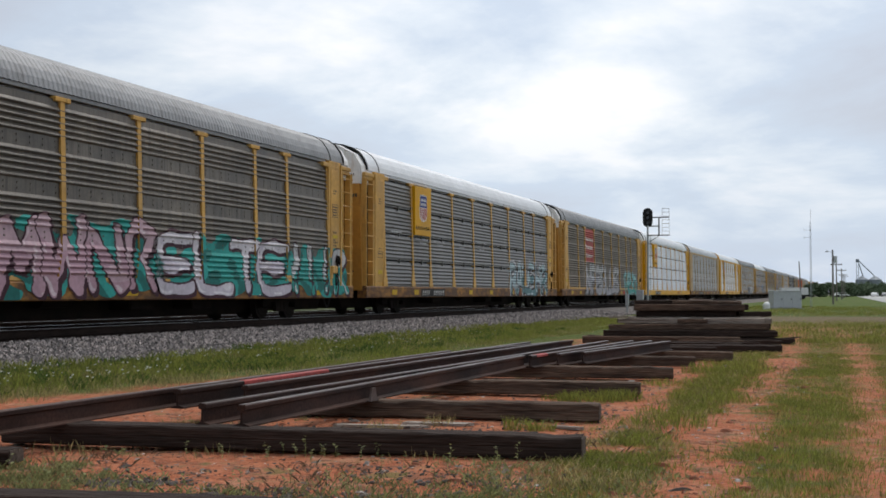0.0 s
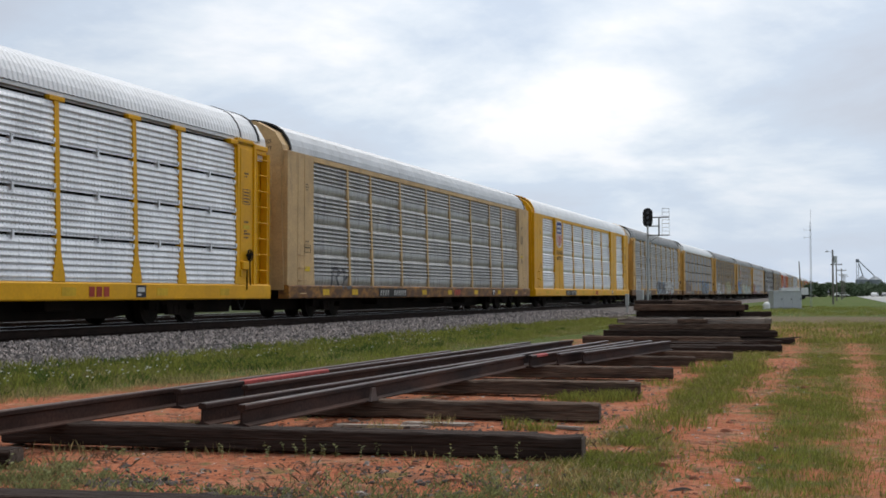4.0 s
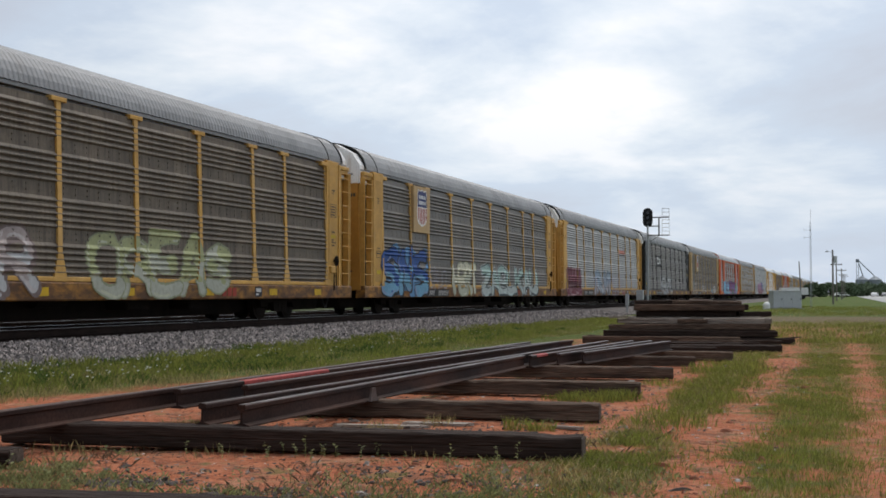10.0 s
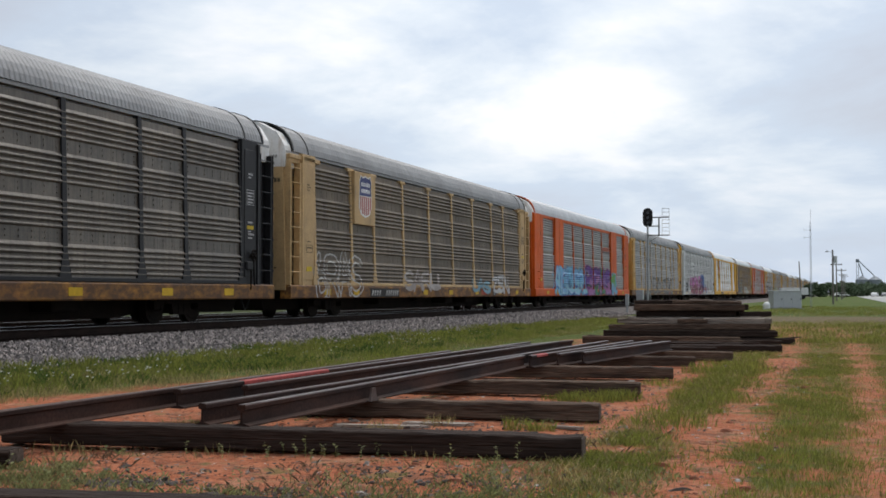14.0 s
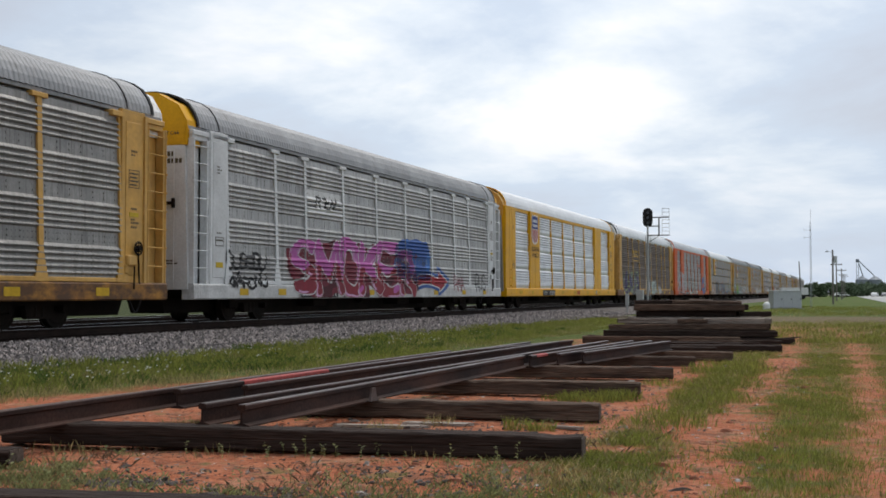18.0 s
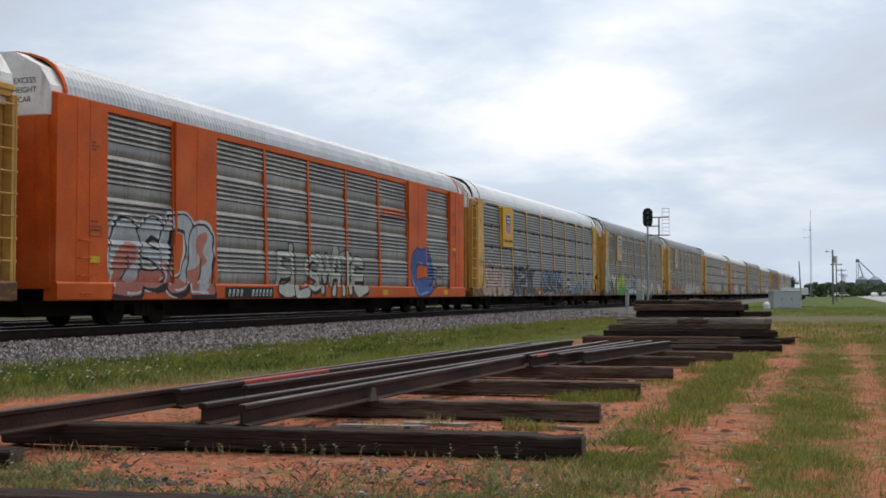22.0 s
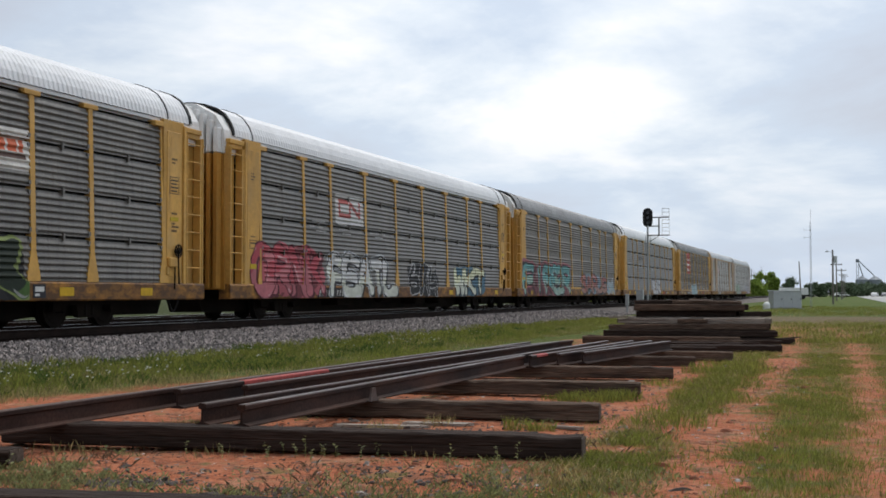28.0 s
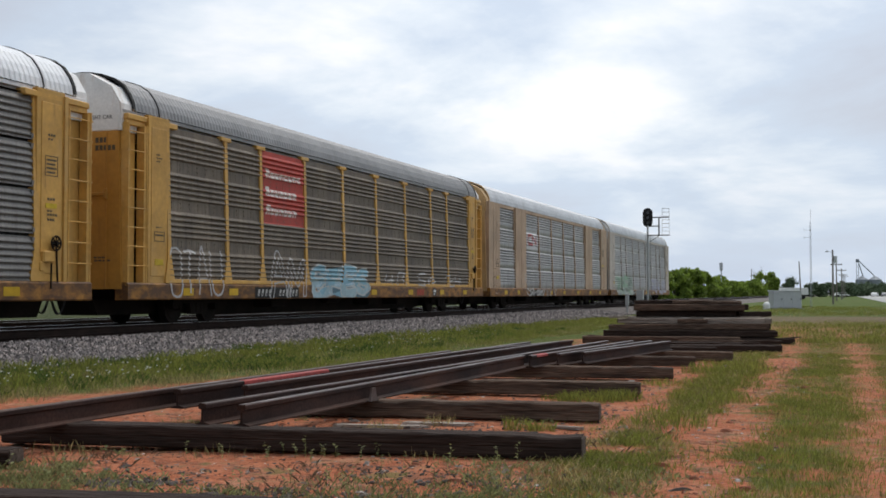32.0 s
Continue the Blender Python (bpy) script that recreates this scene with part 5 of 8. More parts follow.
def build_car(spec):
    k, kind = spec["k"], spec["kind"]
    paint, panel, roof = MAT[spec["paint"]], MAT[spec["panel"]], MAT[spec["roof"]]
    sill = MAT[spec.get("sill", "sill")]
    car = thing("autorack_car", spec["label"], "railcar", (TRACK_X, FIRST + PITCH_CAR * k + SHIFT.get(k, 0.0), RAIL_Z), group="cars of the freight train")
    # underframe
    g = Geo()
    g.box(-0.36, 0.36, -BODY, BODY, 0.62, 1.0)
    g.prism([(-13.6, 0.62), (-13.4, 0.24), (-8.4, 0.24), (-7.8, 0.18), (7.8, 0.18), (8.4, 0.24), (13.4, 0.24), (13.6, 0.62)], "x", -0.5, 0.5)
    for yy in (-5.2, 2.2, 5.0):
        g.box(-1.1, 1.1, yy - 0.5, yy + 0.5, 0.36, 0.7, bevel=0.04)
    g.box(-1.25, 1.25, -BODY, BODY, 0.95, 1.02)
    for yy in (-9.75, -6, -3, 0, 3, 6, 9.75):
        g.box(-1.3, 1.3, yy - 0.1, yy + 0.1, 0.66, 0.96)
    part("underframe", shared("underframe", lambda: g, MAT["steel_dark"]), None, car)
    for s in (1, -1):
        def sill_geo():
            q = Geo()
            q.prism([(1.25, SILL_0), (1.56, SILL_0), (1.59, SILL_0 + 0.03), (1.59, SILL_1 - 0.04), (1.55, SILL_1), (1.25, SILL_1)], "y", -BODY, BODY)
            return q
        part("side_sill", shared("side_sill", sill_geo, sill), None, car, turn=0 if s > 0 else 180)
        # side sheets and posts
        for i, w in enumerate(BAYS):
            yc = (EDGES[i] + EDGES[i + 1]) / 2 * s
            turn = 0 if s > 0 else 180
            if spec.get("solid") and i in (1, 7):
                def solid_geo(w=w):
                    q = Geo()
                    q.box(1.40 - LEAN, 1.52, -w / 2, w / 2, SILL_1, EAVE - 0.02, bevel=0.008)
                    q.box(1.50, 1.527, -0.012, 0.012, SILL_1, EAVE - 0.03)
                    return q
                part("solid_side", shared(("solid_side", w), solid_geo, paint), None, car, at=(0, yc, 0), turn=turn)
            else:
                part("side_panel", shared(("side_panel", kind, w), lambda w=w: panel_geo(kind, w), [panel, MAT["rubber"]] if kind == "B" else panel), None, car, at=(0, yc, 0), turn=turn)
        for e in EDGES:
            part("side_post", shared(("side_post", kind), lambda: post_geo(kind), paint), None, car, at=(0, e * s, 0), turn=0 if s > 0 else 180)
            if kind != "C" and spec["paint"] != "black":
                part("post_cap", shared("post_cap", cap_geo, paint), None, car, at=(0, e * s, 0), turn=0 if s > 0 else 180)
        def rail_geo():
            q = Geo()
            if kind == "C":
                q.box(1.38 - LEAN, 1.54 - LEAN, -BODY, BODY, PANEL_1, EAVE - 0.004, bevel=0.01)
            else:
                q.box(1.38 - LEAN, 1.52 - LEAN, -BODY, BODY, PANEL_1 + 0.075, EAVE - 0.004, bevel=0.01)
                q.box(1.20 - LEAN, 1.40 - LEAN, -BODY, BODY, PANEL_1 + 0.001, PANEL_1 + 0.074)
            return q
        part("top_rail", shared(("top_rail", kind), rail_geo, paint if kind == "C" else roof), None, car, turn=0 if s > 0 else 180)
        if kind == "A":
            part("bottom_rail", shared("bottom_rail", lambda: strip_geo(SILL_1 + 0.002, SILL_1 + 0.10, 1.572, HALF), paint), None, car, turn=0 if s > 0 else 180)
        # end sections with corner posts, head beams and ladders
        for d in (-1, 1):
            yc = d * (HALF + BODY) / 2
            def end_section():
                q = Geo()
                h = (BODY - HALF) / 2
                if kind == "C":
                    q.box(1.36 - LEAN, 1.53, -h, h - 0.02, SILL_1 - 0.02, EAVE - 0.03, bevel=0.01)
                    for a in (-0.25, 0.2):
                        q.box(1.52, 1.538, a - 0.01, a + 0.01, SILL_1, EAVE - 0.05)
                    return q
                q.box(1.30, 1.52, -h, -h + 0.92, SILL_1 - 0.02, EAVE - 0.03, bevel=0.01)
                return q
            def flipped(build, d=d, s=s):
                q = build()
                if d * s < 0:
                    q.v = [(x, -y, z) for x, y, z in q.v]
                return q
            h = (BODY - HALF) / 2
            if kind != "C":
                for name, box in (("end_hatch", (1.505, 1.535, -h + 0.14, -h + 0.80, 1.16, EAVE - 0.30)), ("corner_post", (1.30, 1.565, -h + 0.86, -h + 0.98, 0.75, EAVE - 0.1)), ("end_plate", (1.18, 1.31, -h + 1.16, h, SILL_1 - 0.02, EAVE - 0.06))):
                    def piece(box=box):
                        q = Geo()
                        q.box(*box, bevel=0.008)
                        return q
                    part(name, shared((name, d * s), lambda piece=piece: flipped(piece), paint), None, car, at=(0, yc, 0), turn=0 if s > 0 else 180)
            end_side = lambda: flipped(end_section)
            part("end_section", shared(("end_section", kind, d * s), end_side, paint), None, car, at=(0, yc, 0), turn=0 if s > 0 else 180)
            if kind != "C" and spec["paint"] != "black" and s > 0:
                def beam():
                    q = Geo()
                    q.box(1.40 - LEAN, 1.64 - LEAN, -1.07, 1.07, 4.74, 4.87, bevel=0.015)
                    q.box(1.36 - LEAN, 1.60 - LEAN, 0.30, 1.05, 4.62, 4.75, bevel=0.01)
                    if d < 0:
                        q.v = [(x, -y, z) for x, y, z in q.v]
                    return q
                part("head_beam", shared(("head_beam", d), beam, paint), None, car, at=(0, d * 12.70, 0))
            if s > 0:
                if kind == "C":
                    for j in range(4):
                        def step_geo():
                            q = Geo()
                            q.tube((1.60, -0.2, 0), (1.60, 0.2, 0), 0.014, n=6)
                            q.tube((1.60, -0.2, 0), (1.50, -0.2, 0), 0.014, n=6)
                            q.tube((1.60, 0.2, 0), (1.50, 0.2, 0), 0.014, n=6)
                            return q
                        part("grab_iron", shared("grab_iron", step_geo, paint), None, car, at=(0, d * 12.85, 0.75 + 0.38 * j))
                else:
                    ladder(car, 1, d * 13.40, paint)
        # small stencilled boxes on the end sections
        if s > 0:
            ink = (0.10, 0.08, 0.05) if spec["paint"] != "black" else (0.5, 0.5, 0.5)
            for d in (-1, 1):
                front, c = (1.538 if kind == "C" else 1.537), d * 12.47
                g = Geo()
                rows = ((3.98, 3, 0.05), (3.90, 2, 0.035), (2.66, 3, 0.05), (2.42, 2, 0.04), (2.34, 4, 0.05), (2.24, 3, 0.05)) if d > 0 else ((4.02, 2, 0.035), (3.94, 3, 0.035), (3.86, 2, 0.035), (2.30, 3, 0.03))
                for zz, n, tall in rows:
                    for i in range(n):
                        g.box(front, front + 0.004, c - 0.13 + 0.085 * i, c - 0.07 + 0.085 * i, zz, zz + tall)
                z0, z1, w0, w1 = (3.16, 3.56, -0.22, 0.20) if d > 0 else (1.98, 2.20, -0.20, 0.24)
                for box in ((w0, w1, z0, z0 + 0.018), (w0, w1, z1, z1 + 0.018), (w0, w0 + 0.018, z0, z1), (w1 - 0.018, w1, z0, z1)):
                    g.box(front, front + 0.004, c + box[0], c + box[1], box[2], box[3])
                for i in range(4 if d > 0 else 1):
                    g.box(front, front + 0.004, c + w0 + 0.05, c + w1 - 0.05 - 0.04 * (i % 2), z1 - 0.09 - 0.085 * i, z1 - 0.05 - 0.085 * i)
                tagged(part("stencil_bar", g, spray(ink), car), kind="stuff")
                g = Geo()
                g.box(1.530, 1.545, d * 12.46 - 0.18, d * 12.46 + 0.18, *((2.50, 2.60) if d > 0 else (1.42, 1.56)))
                part("reflector", g, spray((0.60, 0.42, 0.03)), car, "yellow reflector plate")
    # number board on the sill, a red mark and a small square plate
    n0 = {"A": -7.7, "B": -8.4, "C": -6.8}[kind]
    if spec.get("board", True):
        g = Geo()
        g.box(1.592, 1.597, n0, n0 + 2.75, SILL_0 + 0.03, SILL_0 + 0.32)
        board = part("number_board", g, spray((0.016, 0.014, 0.013)), car, "black board with white marks")
        g = Geo()
        for i in range(10):
            a = n0 + (0.15 + 0.22 * i if i < 4 else 0.62 + 0.21 * i)
            g.prism([(a, SILL_0 + 0.08), (a + 0.10, SILL_0 + 0.08), (a + 0.145, SILL_0 + 0.26), (a + 0.045, SILL_0 + 0.26)], "x", 1.598, 1.602)
            g.box(1.603, 1.604, a + 0.045, a + 0.095, SILL_0 + 0.11, SILL_0 + 0.16, 1)
        tagged(part("mark_bars", g.mesh("mark_bars", [spray((0.52, 0.51, 0.48)), spray((0.016, 0.014, 0.013))]), None, board), kind="stuff")
    if spec["paint"] in ("yellow", "bright_yellow", "tan"):
        y0 = 1.6 if kind == "C" else 5.3
        for i in range(3):
            g = Geo()
            g.box(1.592, 1.598, y0 + 0.27 * i, y0 + 0.20 + 0.27 * i, SILL_0 + 0.08, SILL_0 + 0.30)
            part("word_bar", g, spray((0.36, 0.05, 0.03)), car)
        g = Geo()
        g.box(1.592, 1.598, 7.1, 7.5, SILL_0 + 0.06, SILL_0 + 0.34)
        g.box(1.598, 1.602, 7.16, 7.44, SILL_0 + 0.19, SILL_0 + 0.29, 1)
        g.box(1.598, 1.602, 7.16, 7.30, SILL_0 + 0.10, SILL_0 + 0.15, 1)
        part("inspection_plate", g.mesh("inspection_plate", [spray((0.03, 0.03, 0.035)), spray((0.6, 0.6, 0.58))]), None, car, "black and white inspection stencil")
    if kind == "B" and spec["panel"] == "panel_slate":
        rng = random.Random(k)
        for bay_no in (0, 1, 2, 3, 4):
            y0 = EDGES[bay_no] + 0.3
            for zz in (2.95, 2.78):
                if rng.random() < 0.6:
                    word_bars(car, y0 + rng.uniform(0, 0.4), y0 + rng.uniform(0.9, 1.6), zz, zz + 0.045, 9, 1.572 - lean(zz), (0.5, 0.5, 0.5), "stencil_bar")
            if rng.random() < 0.6:
                word_bars(car, y0 + 0.5, y0 + 1.5, 2.66, 2.69, 1, 1.572 - lean(2.7), (0.55, 0.55, 0.55), "stencil_bar")
    for yy in (-11.2, -8.9, -2.1, 1.0, 4.6, 8.2, 11.2):
        part("reflector", shared("sill_reflector", lambda: strip_geo(SILL_0 + 0.10, SILL_0 + 0.28, 1.597, 0.24, 1.585), spray((0.58, 0.36, 0.02))), None, car, "yellow reflective strip", at=(0, yy, 0))
    # roof and its end hoops
    part("roof", shared("roof", roof_geo, roof), None, car)
    for d in (-1, 1):
        def hoop():
            q = Geo()
            for sc in (0,):
                a = [(x * 1.012 - math.copysign(LEAN, x) * (abs(x) / 1.54), -0.05, z + 0.03) for x, z in ARCH]
                b = [(x * 1.012 - math.copysign(LEAN, x) * (abs(x) / 1.54), 0.05, z + 0.03) for x, z in ARCH]
                q.quad_strip(a, b)
                q.quad_strip([(x * 0.97, y, z - 0.05) for x, y, z in a], a)
                q.quad_strip(b, [(x * 0.97, y, z - 0.05) for x, y, z in b])
            return q
        part("roof_hoop", shared("roof_hoop", hoop, MAT[spec.get("hoop", "rubber")]), None, car, at=(0, d * (ROOF_HALF + 0.01), 0))
        if kind != "C":
            def seam():
                q = hoop()
                q.v = [(x, y * 0.4, z) for x, y, z in q.v]
                return q
            part("roof_seam", shared("roof_seam", seam, MAT["rubber"]), None, car, "dark joint across the roof", at=(0, d * (ROOF_HALF - 1.05), 0))
        # end doors
        ribs = spec.get("ribs", 0)
        cap = MAT[spec.get("cap", "end_white")]
        # yellow cars get the copy darkened for shade on their end doors
        door_paint = MAT[spec.get("door", "yellow_door" if spec["paint"] == "yellow" else spec["paint"])]
        door = part("end_door", shared("end_door", lambda: end_geo(0.85, CAP_Z), door_paint), None, car, at=(0, d * (BODY - 0.02), 0), turn=0 if d < 0 else 180)
        part("end_hood", shared("end_hood", hood_geo, cap), None, door, "white painted hood over the end doors" if cap.name == "end_white_paint" else "")
        if not ribs:
            def stiffener():
                q = Geo()
                q.box(-0.014, 0.014, -0.076, -0.055, 0.90, CAP_Z - 0.04, bevel=0.004)
                return q
            for x in (0.0, 0.55, 1.02):
                part("stiffener", shared("stiffener", stiffener, door_paint), None, door, at=(x, 0, 0))
        if kind != "C" and not ribs:
            def latch():
                q = Geo()
                q.box(0.62, 1.02, -0.10, -0.06, 2.98, 3.06, bevel=0.01)
                q.box(0.98, 1.06, -0.12, -0.06, 2.90, 3.14, bevel=0.01)
                return q
            part("latch", shared("latch", latch, MAT["steel_dark"] if k % 2 else door_paint), None, door)
            g = Geo()
            for zz, a, n in ((4.20, 0.72, 3), (4.02, 0.72, 5), (1.55, 0.70, 3), (1.48, 0.72, 4)):
                tall, w = (0.12, 0.085) if zz > 3 else (0.04, 0.09)
                for i in range(n):
                    g.box(a + 0.11 * i, a + 0.11 * i + w, -0.066, -0.059, zz, zz + tall)
            tagged(part("stencil_bar", g, spray(ink), door), kind="stuff")
        # upright slats on the end doors, with dark gaps between them
        for i in range(ribs):
            x = -1.26 + 2.52 * i / (ribs - 1)
            for z0, z1, mat in ((0.88, CAP_Z - 0.01, MAT["yellow_door"]), (CAP_Z + 0.01, CROWN - 0.12 - 0.42 * abs(x) ** 2, cap)):
                g = Geo()
                g.box(x - 0.062, x + 0.062, -0.30, -0.065, z0, z1, bevel=0.012)
                part("door_slat", g, mat, door)
        if kind == "C":
            for i, word in enumerate(("EXCESS", "HEIGHT", "CAR")):
                part("notice", lettered(word, 0.17, spray((0.05, 0.05, 0.05))), None, door, at=(0.75, -0.069, 5.15 - 0.2 * i))
        else:
            part("notice", lettered("EXCESS HEIGHT CAR", 0.13, spray((0.05, 0.05, 0.05))), None, door, at=(0.55, -0.069, 4.74))
        # coupler and hoses
        def coupler():
            q = Geo()
            q.prism([(-0.11, -0.3), (0.11, -0.3), (0.11, 0.36), (0.2, 0.40), (0.2, 0.59), (-0.2, 0.59), (-0.2, 0.40), (-0.11, 0.36)], "z", 0.68, 0.95)
            return q
        def hose():
            q = Geo()
            rings = []
            for i in range(9):
                a = i / 8 * math.pi
                y, z = 0.06 + 0.52 * i / 8, 0.62 - 0.33 * math.sin(a)
                rings.append([(0.5 + 0.03 * math.cos(b), y + 0.03 * math.sin(b) * math.sin(a), z + 0.03 * math.sin(b) * abs(math.cos(a)) + 0.012 * math.sin(b)) for b in [math.pi * k / 3 for k in range(6)]])
            q.loft(rings)
            return q
        part("coupler", shared("coupler", coupler, MAT["steel_dark"]), None, car, at=(0, d * BODY, 0), turn=0 if d > 0 else 180)
        part("air_hose", shared("air_hose", hose, MAT["rubber"]), None, car, at=(0, d * BODY, 0), turn=0 if d > 0 else 180)
        # trucks
        truck = new("truck")
        truck.parent = car
        truck.matrix_basis = pose(0, d * 9.75, 0)
        part("bolster", TRUCK[1], None, truck)
        for s in (-1, 1):
            part("side_frame", TRUCK[0], None, truck, at=(s * 0.98, 0, 0))
            part("spring", TRUCK[3], None, truck, at=(s * 0.98, 0, 0))
        for yy in (-0.89, 0.89):
            part("axle", TRUCK[4], None, truck, at=(0, yy, 0.42))
            for s in (-1, 1):
                part("wheel", TRUCK[2], None, truck, at=(s * 0.755, yy, 0.42), turn=0 if s > 0 else 180)
    # brake gear
    def brake():
        q = Geo()
        q.tube((0.75, -1.3, 0.62), (0.75, -0.3, 0.62), 0.19, n=10)
        q.tube((0.75, 0.4, 0.70), (0.75, 0.9, 0.70), 0.12, n=10)
        q.tube((0.6, -5, 0.75), (0.6, 5, 0.75), 0.025, n=6)
        return q
    part("brake_gear", shared("brake_gear", brake, MAT["steel_dark"]), None, car)
    # hand brake near the trailing end of the side
    def brake_case():
        q = Geo()
        q.box(1.50, 1.64, 12.12, 12.48, 1.38, 1.62, bevel=0.03)
        q.box(1.50, 1.60, 12.06, 12.20, 1.20, 1.40, bevel=0.02)
        return q
    def hand_wheel():
        q = Geo()
        for i in range(14):
            a, b = 2 * math.pi * i / 14, 2 * math.pi * (i + 1) / 14
            q.tube((1.63, 12.52 + 0.15 * math.cos(a), 1.78 + 0.15 * math.sin(a)), (1.63, 12.52 + 0.15 * math.cos(b), 1.78 + 0.15 * math.sin(b)), 0.020, n=5, caps=False)
        for i in range(4):
            a = math.pi * i / 4
            q.tube((1.63, 12.52 - 0.15 * math.cos(a), 1.78 - 0.15 * math.sin(a)), (1.63, 12.52 + 0.15 * math.cos(a), 1.78 + 0.15 * math.sin(a)), 0.016, n=5)
        q.tube((1.50, 12.52, 1.78), (1.68, 12.52, 1.78), 0.05, n=8)
        q.tube((1.56, 12.62, 1.75), (1.57, 12.66, 0.95), 0.02, n=5)
        q.tube((1.58, 12.45, 1.60), (1.60, 12.40, 0.85), 0.02, n=5)
        return q
    if kind != "C":
        part("brake_box", shared("brake_box", brake_case, paint), None, car)
        part("hand_wheel", shared("hand_wheel", hand_wheel, MAT["steel_dark"]), None, car, "dark hand brake wheel and chain")
    if spec.get("logo"):
        build_logo(car, kind, spec["logo"], panel, paint)
    for item in spec.get("tags", ()):
        graffiti(car, kind, **item)
    if "arrow" in spec:
        y0, y1, mid = spec["arrow"]
        def classify(Y, Z):
            out = np.full(Y.shape, -1)
            for grow, paint_no in ((0.16, 2), (0.05, 1), (0.0, 0)):
                bow = mid + 0.08 * np.sin((Y - y0) * 1.7)
                shaft = (np.abs(Z - bow) < 0.17 + grow) & (Y > y0 - grow) & (Y < y1 - 0.9)
                head = (np.abs(Z - mid) < 0.34 * (y1 - Y) + grow * 1.3) & (Y > y1 - 1.1 - grow) & (Y < y1 + grow)
                out = np.where(shaft | head, paint_no, out)
            return out
        painted(car, kind, "graffiti", y0 - 0.3, y1 + 0.3, 0.68, 1.8, classify, [(0.30, 0.02, 0.03), W, (0.04, 0.10, 0.30)], "red sprayed arrow with a white edge")
    CARS.append((k, car))
    return car


CARS = []
# couplings are drawn out or bunched a little along the train
SHIFT = {2: .15, 6: .1, 7: .1, 12: -.1, 13: -.15, 14: -.22, 15: -.15, 16: -.27, 17: -.42, 18: -.32, 19: -.4, 20: -.1, 23: .2, 24: .15, 25: .15, 26: .35, 27: .35, 28: .35}
W, BK, TEAL, PINK, SILV = (0.53, 0.53, 0.53), (0.02, 0.02, 0.022), (0.03, 0.32, 0.28), (0.52, 0.36, 0.40), (0.42, 0.44, 0.46)
BLUE, SKY, RED, MAROON, PURP, GREEN, CREAM = (0.03, 0.09, 0.30), (0.16, 0.36, 0.52), (0.42, 0.035, 0.06), (0.16, 0.02, 0.04), (0.13, 0.04, 0.26), (0.08, 0.30, 0.06), (0.62, 0.60, 0.45)
MAGENTA, SALMON, AQUA = (0.36, 0.05, 0.24), (0.50, 0.15, 0.11), (0.25, 0.48, 0.48)


def tag(y0, y1, z0, z1, text, fills, outline=None, **more):
    return dict(y0=y0, y1=y1, z0=z0, z1=z1, text=text, fills=fills, outline=outline, **more)


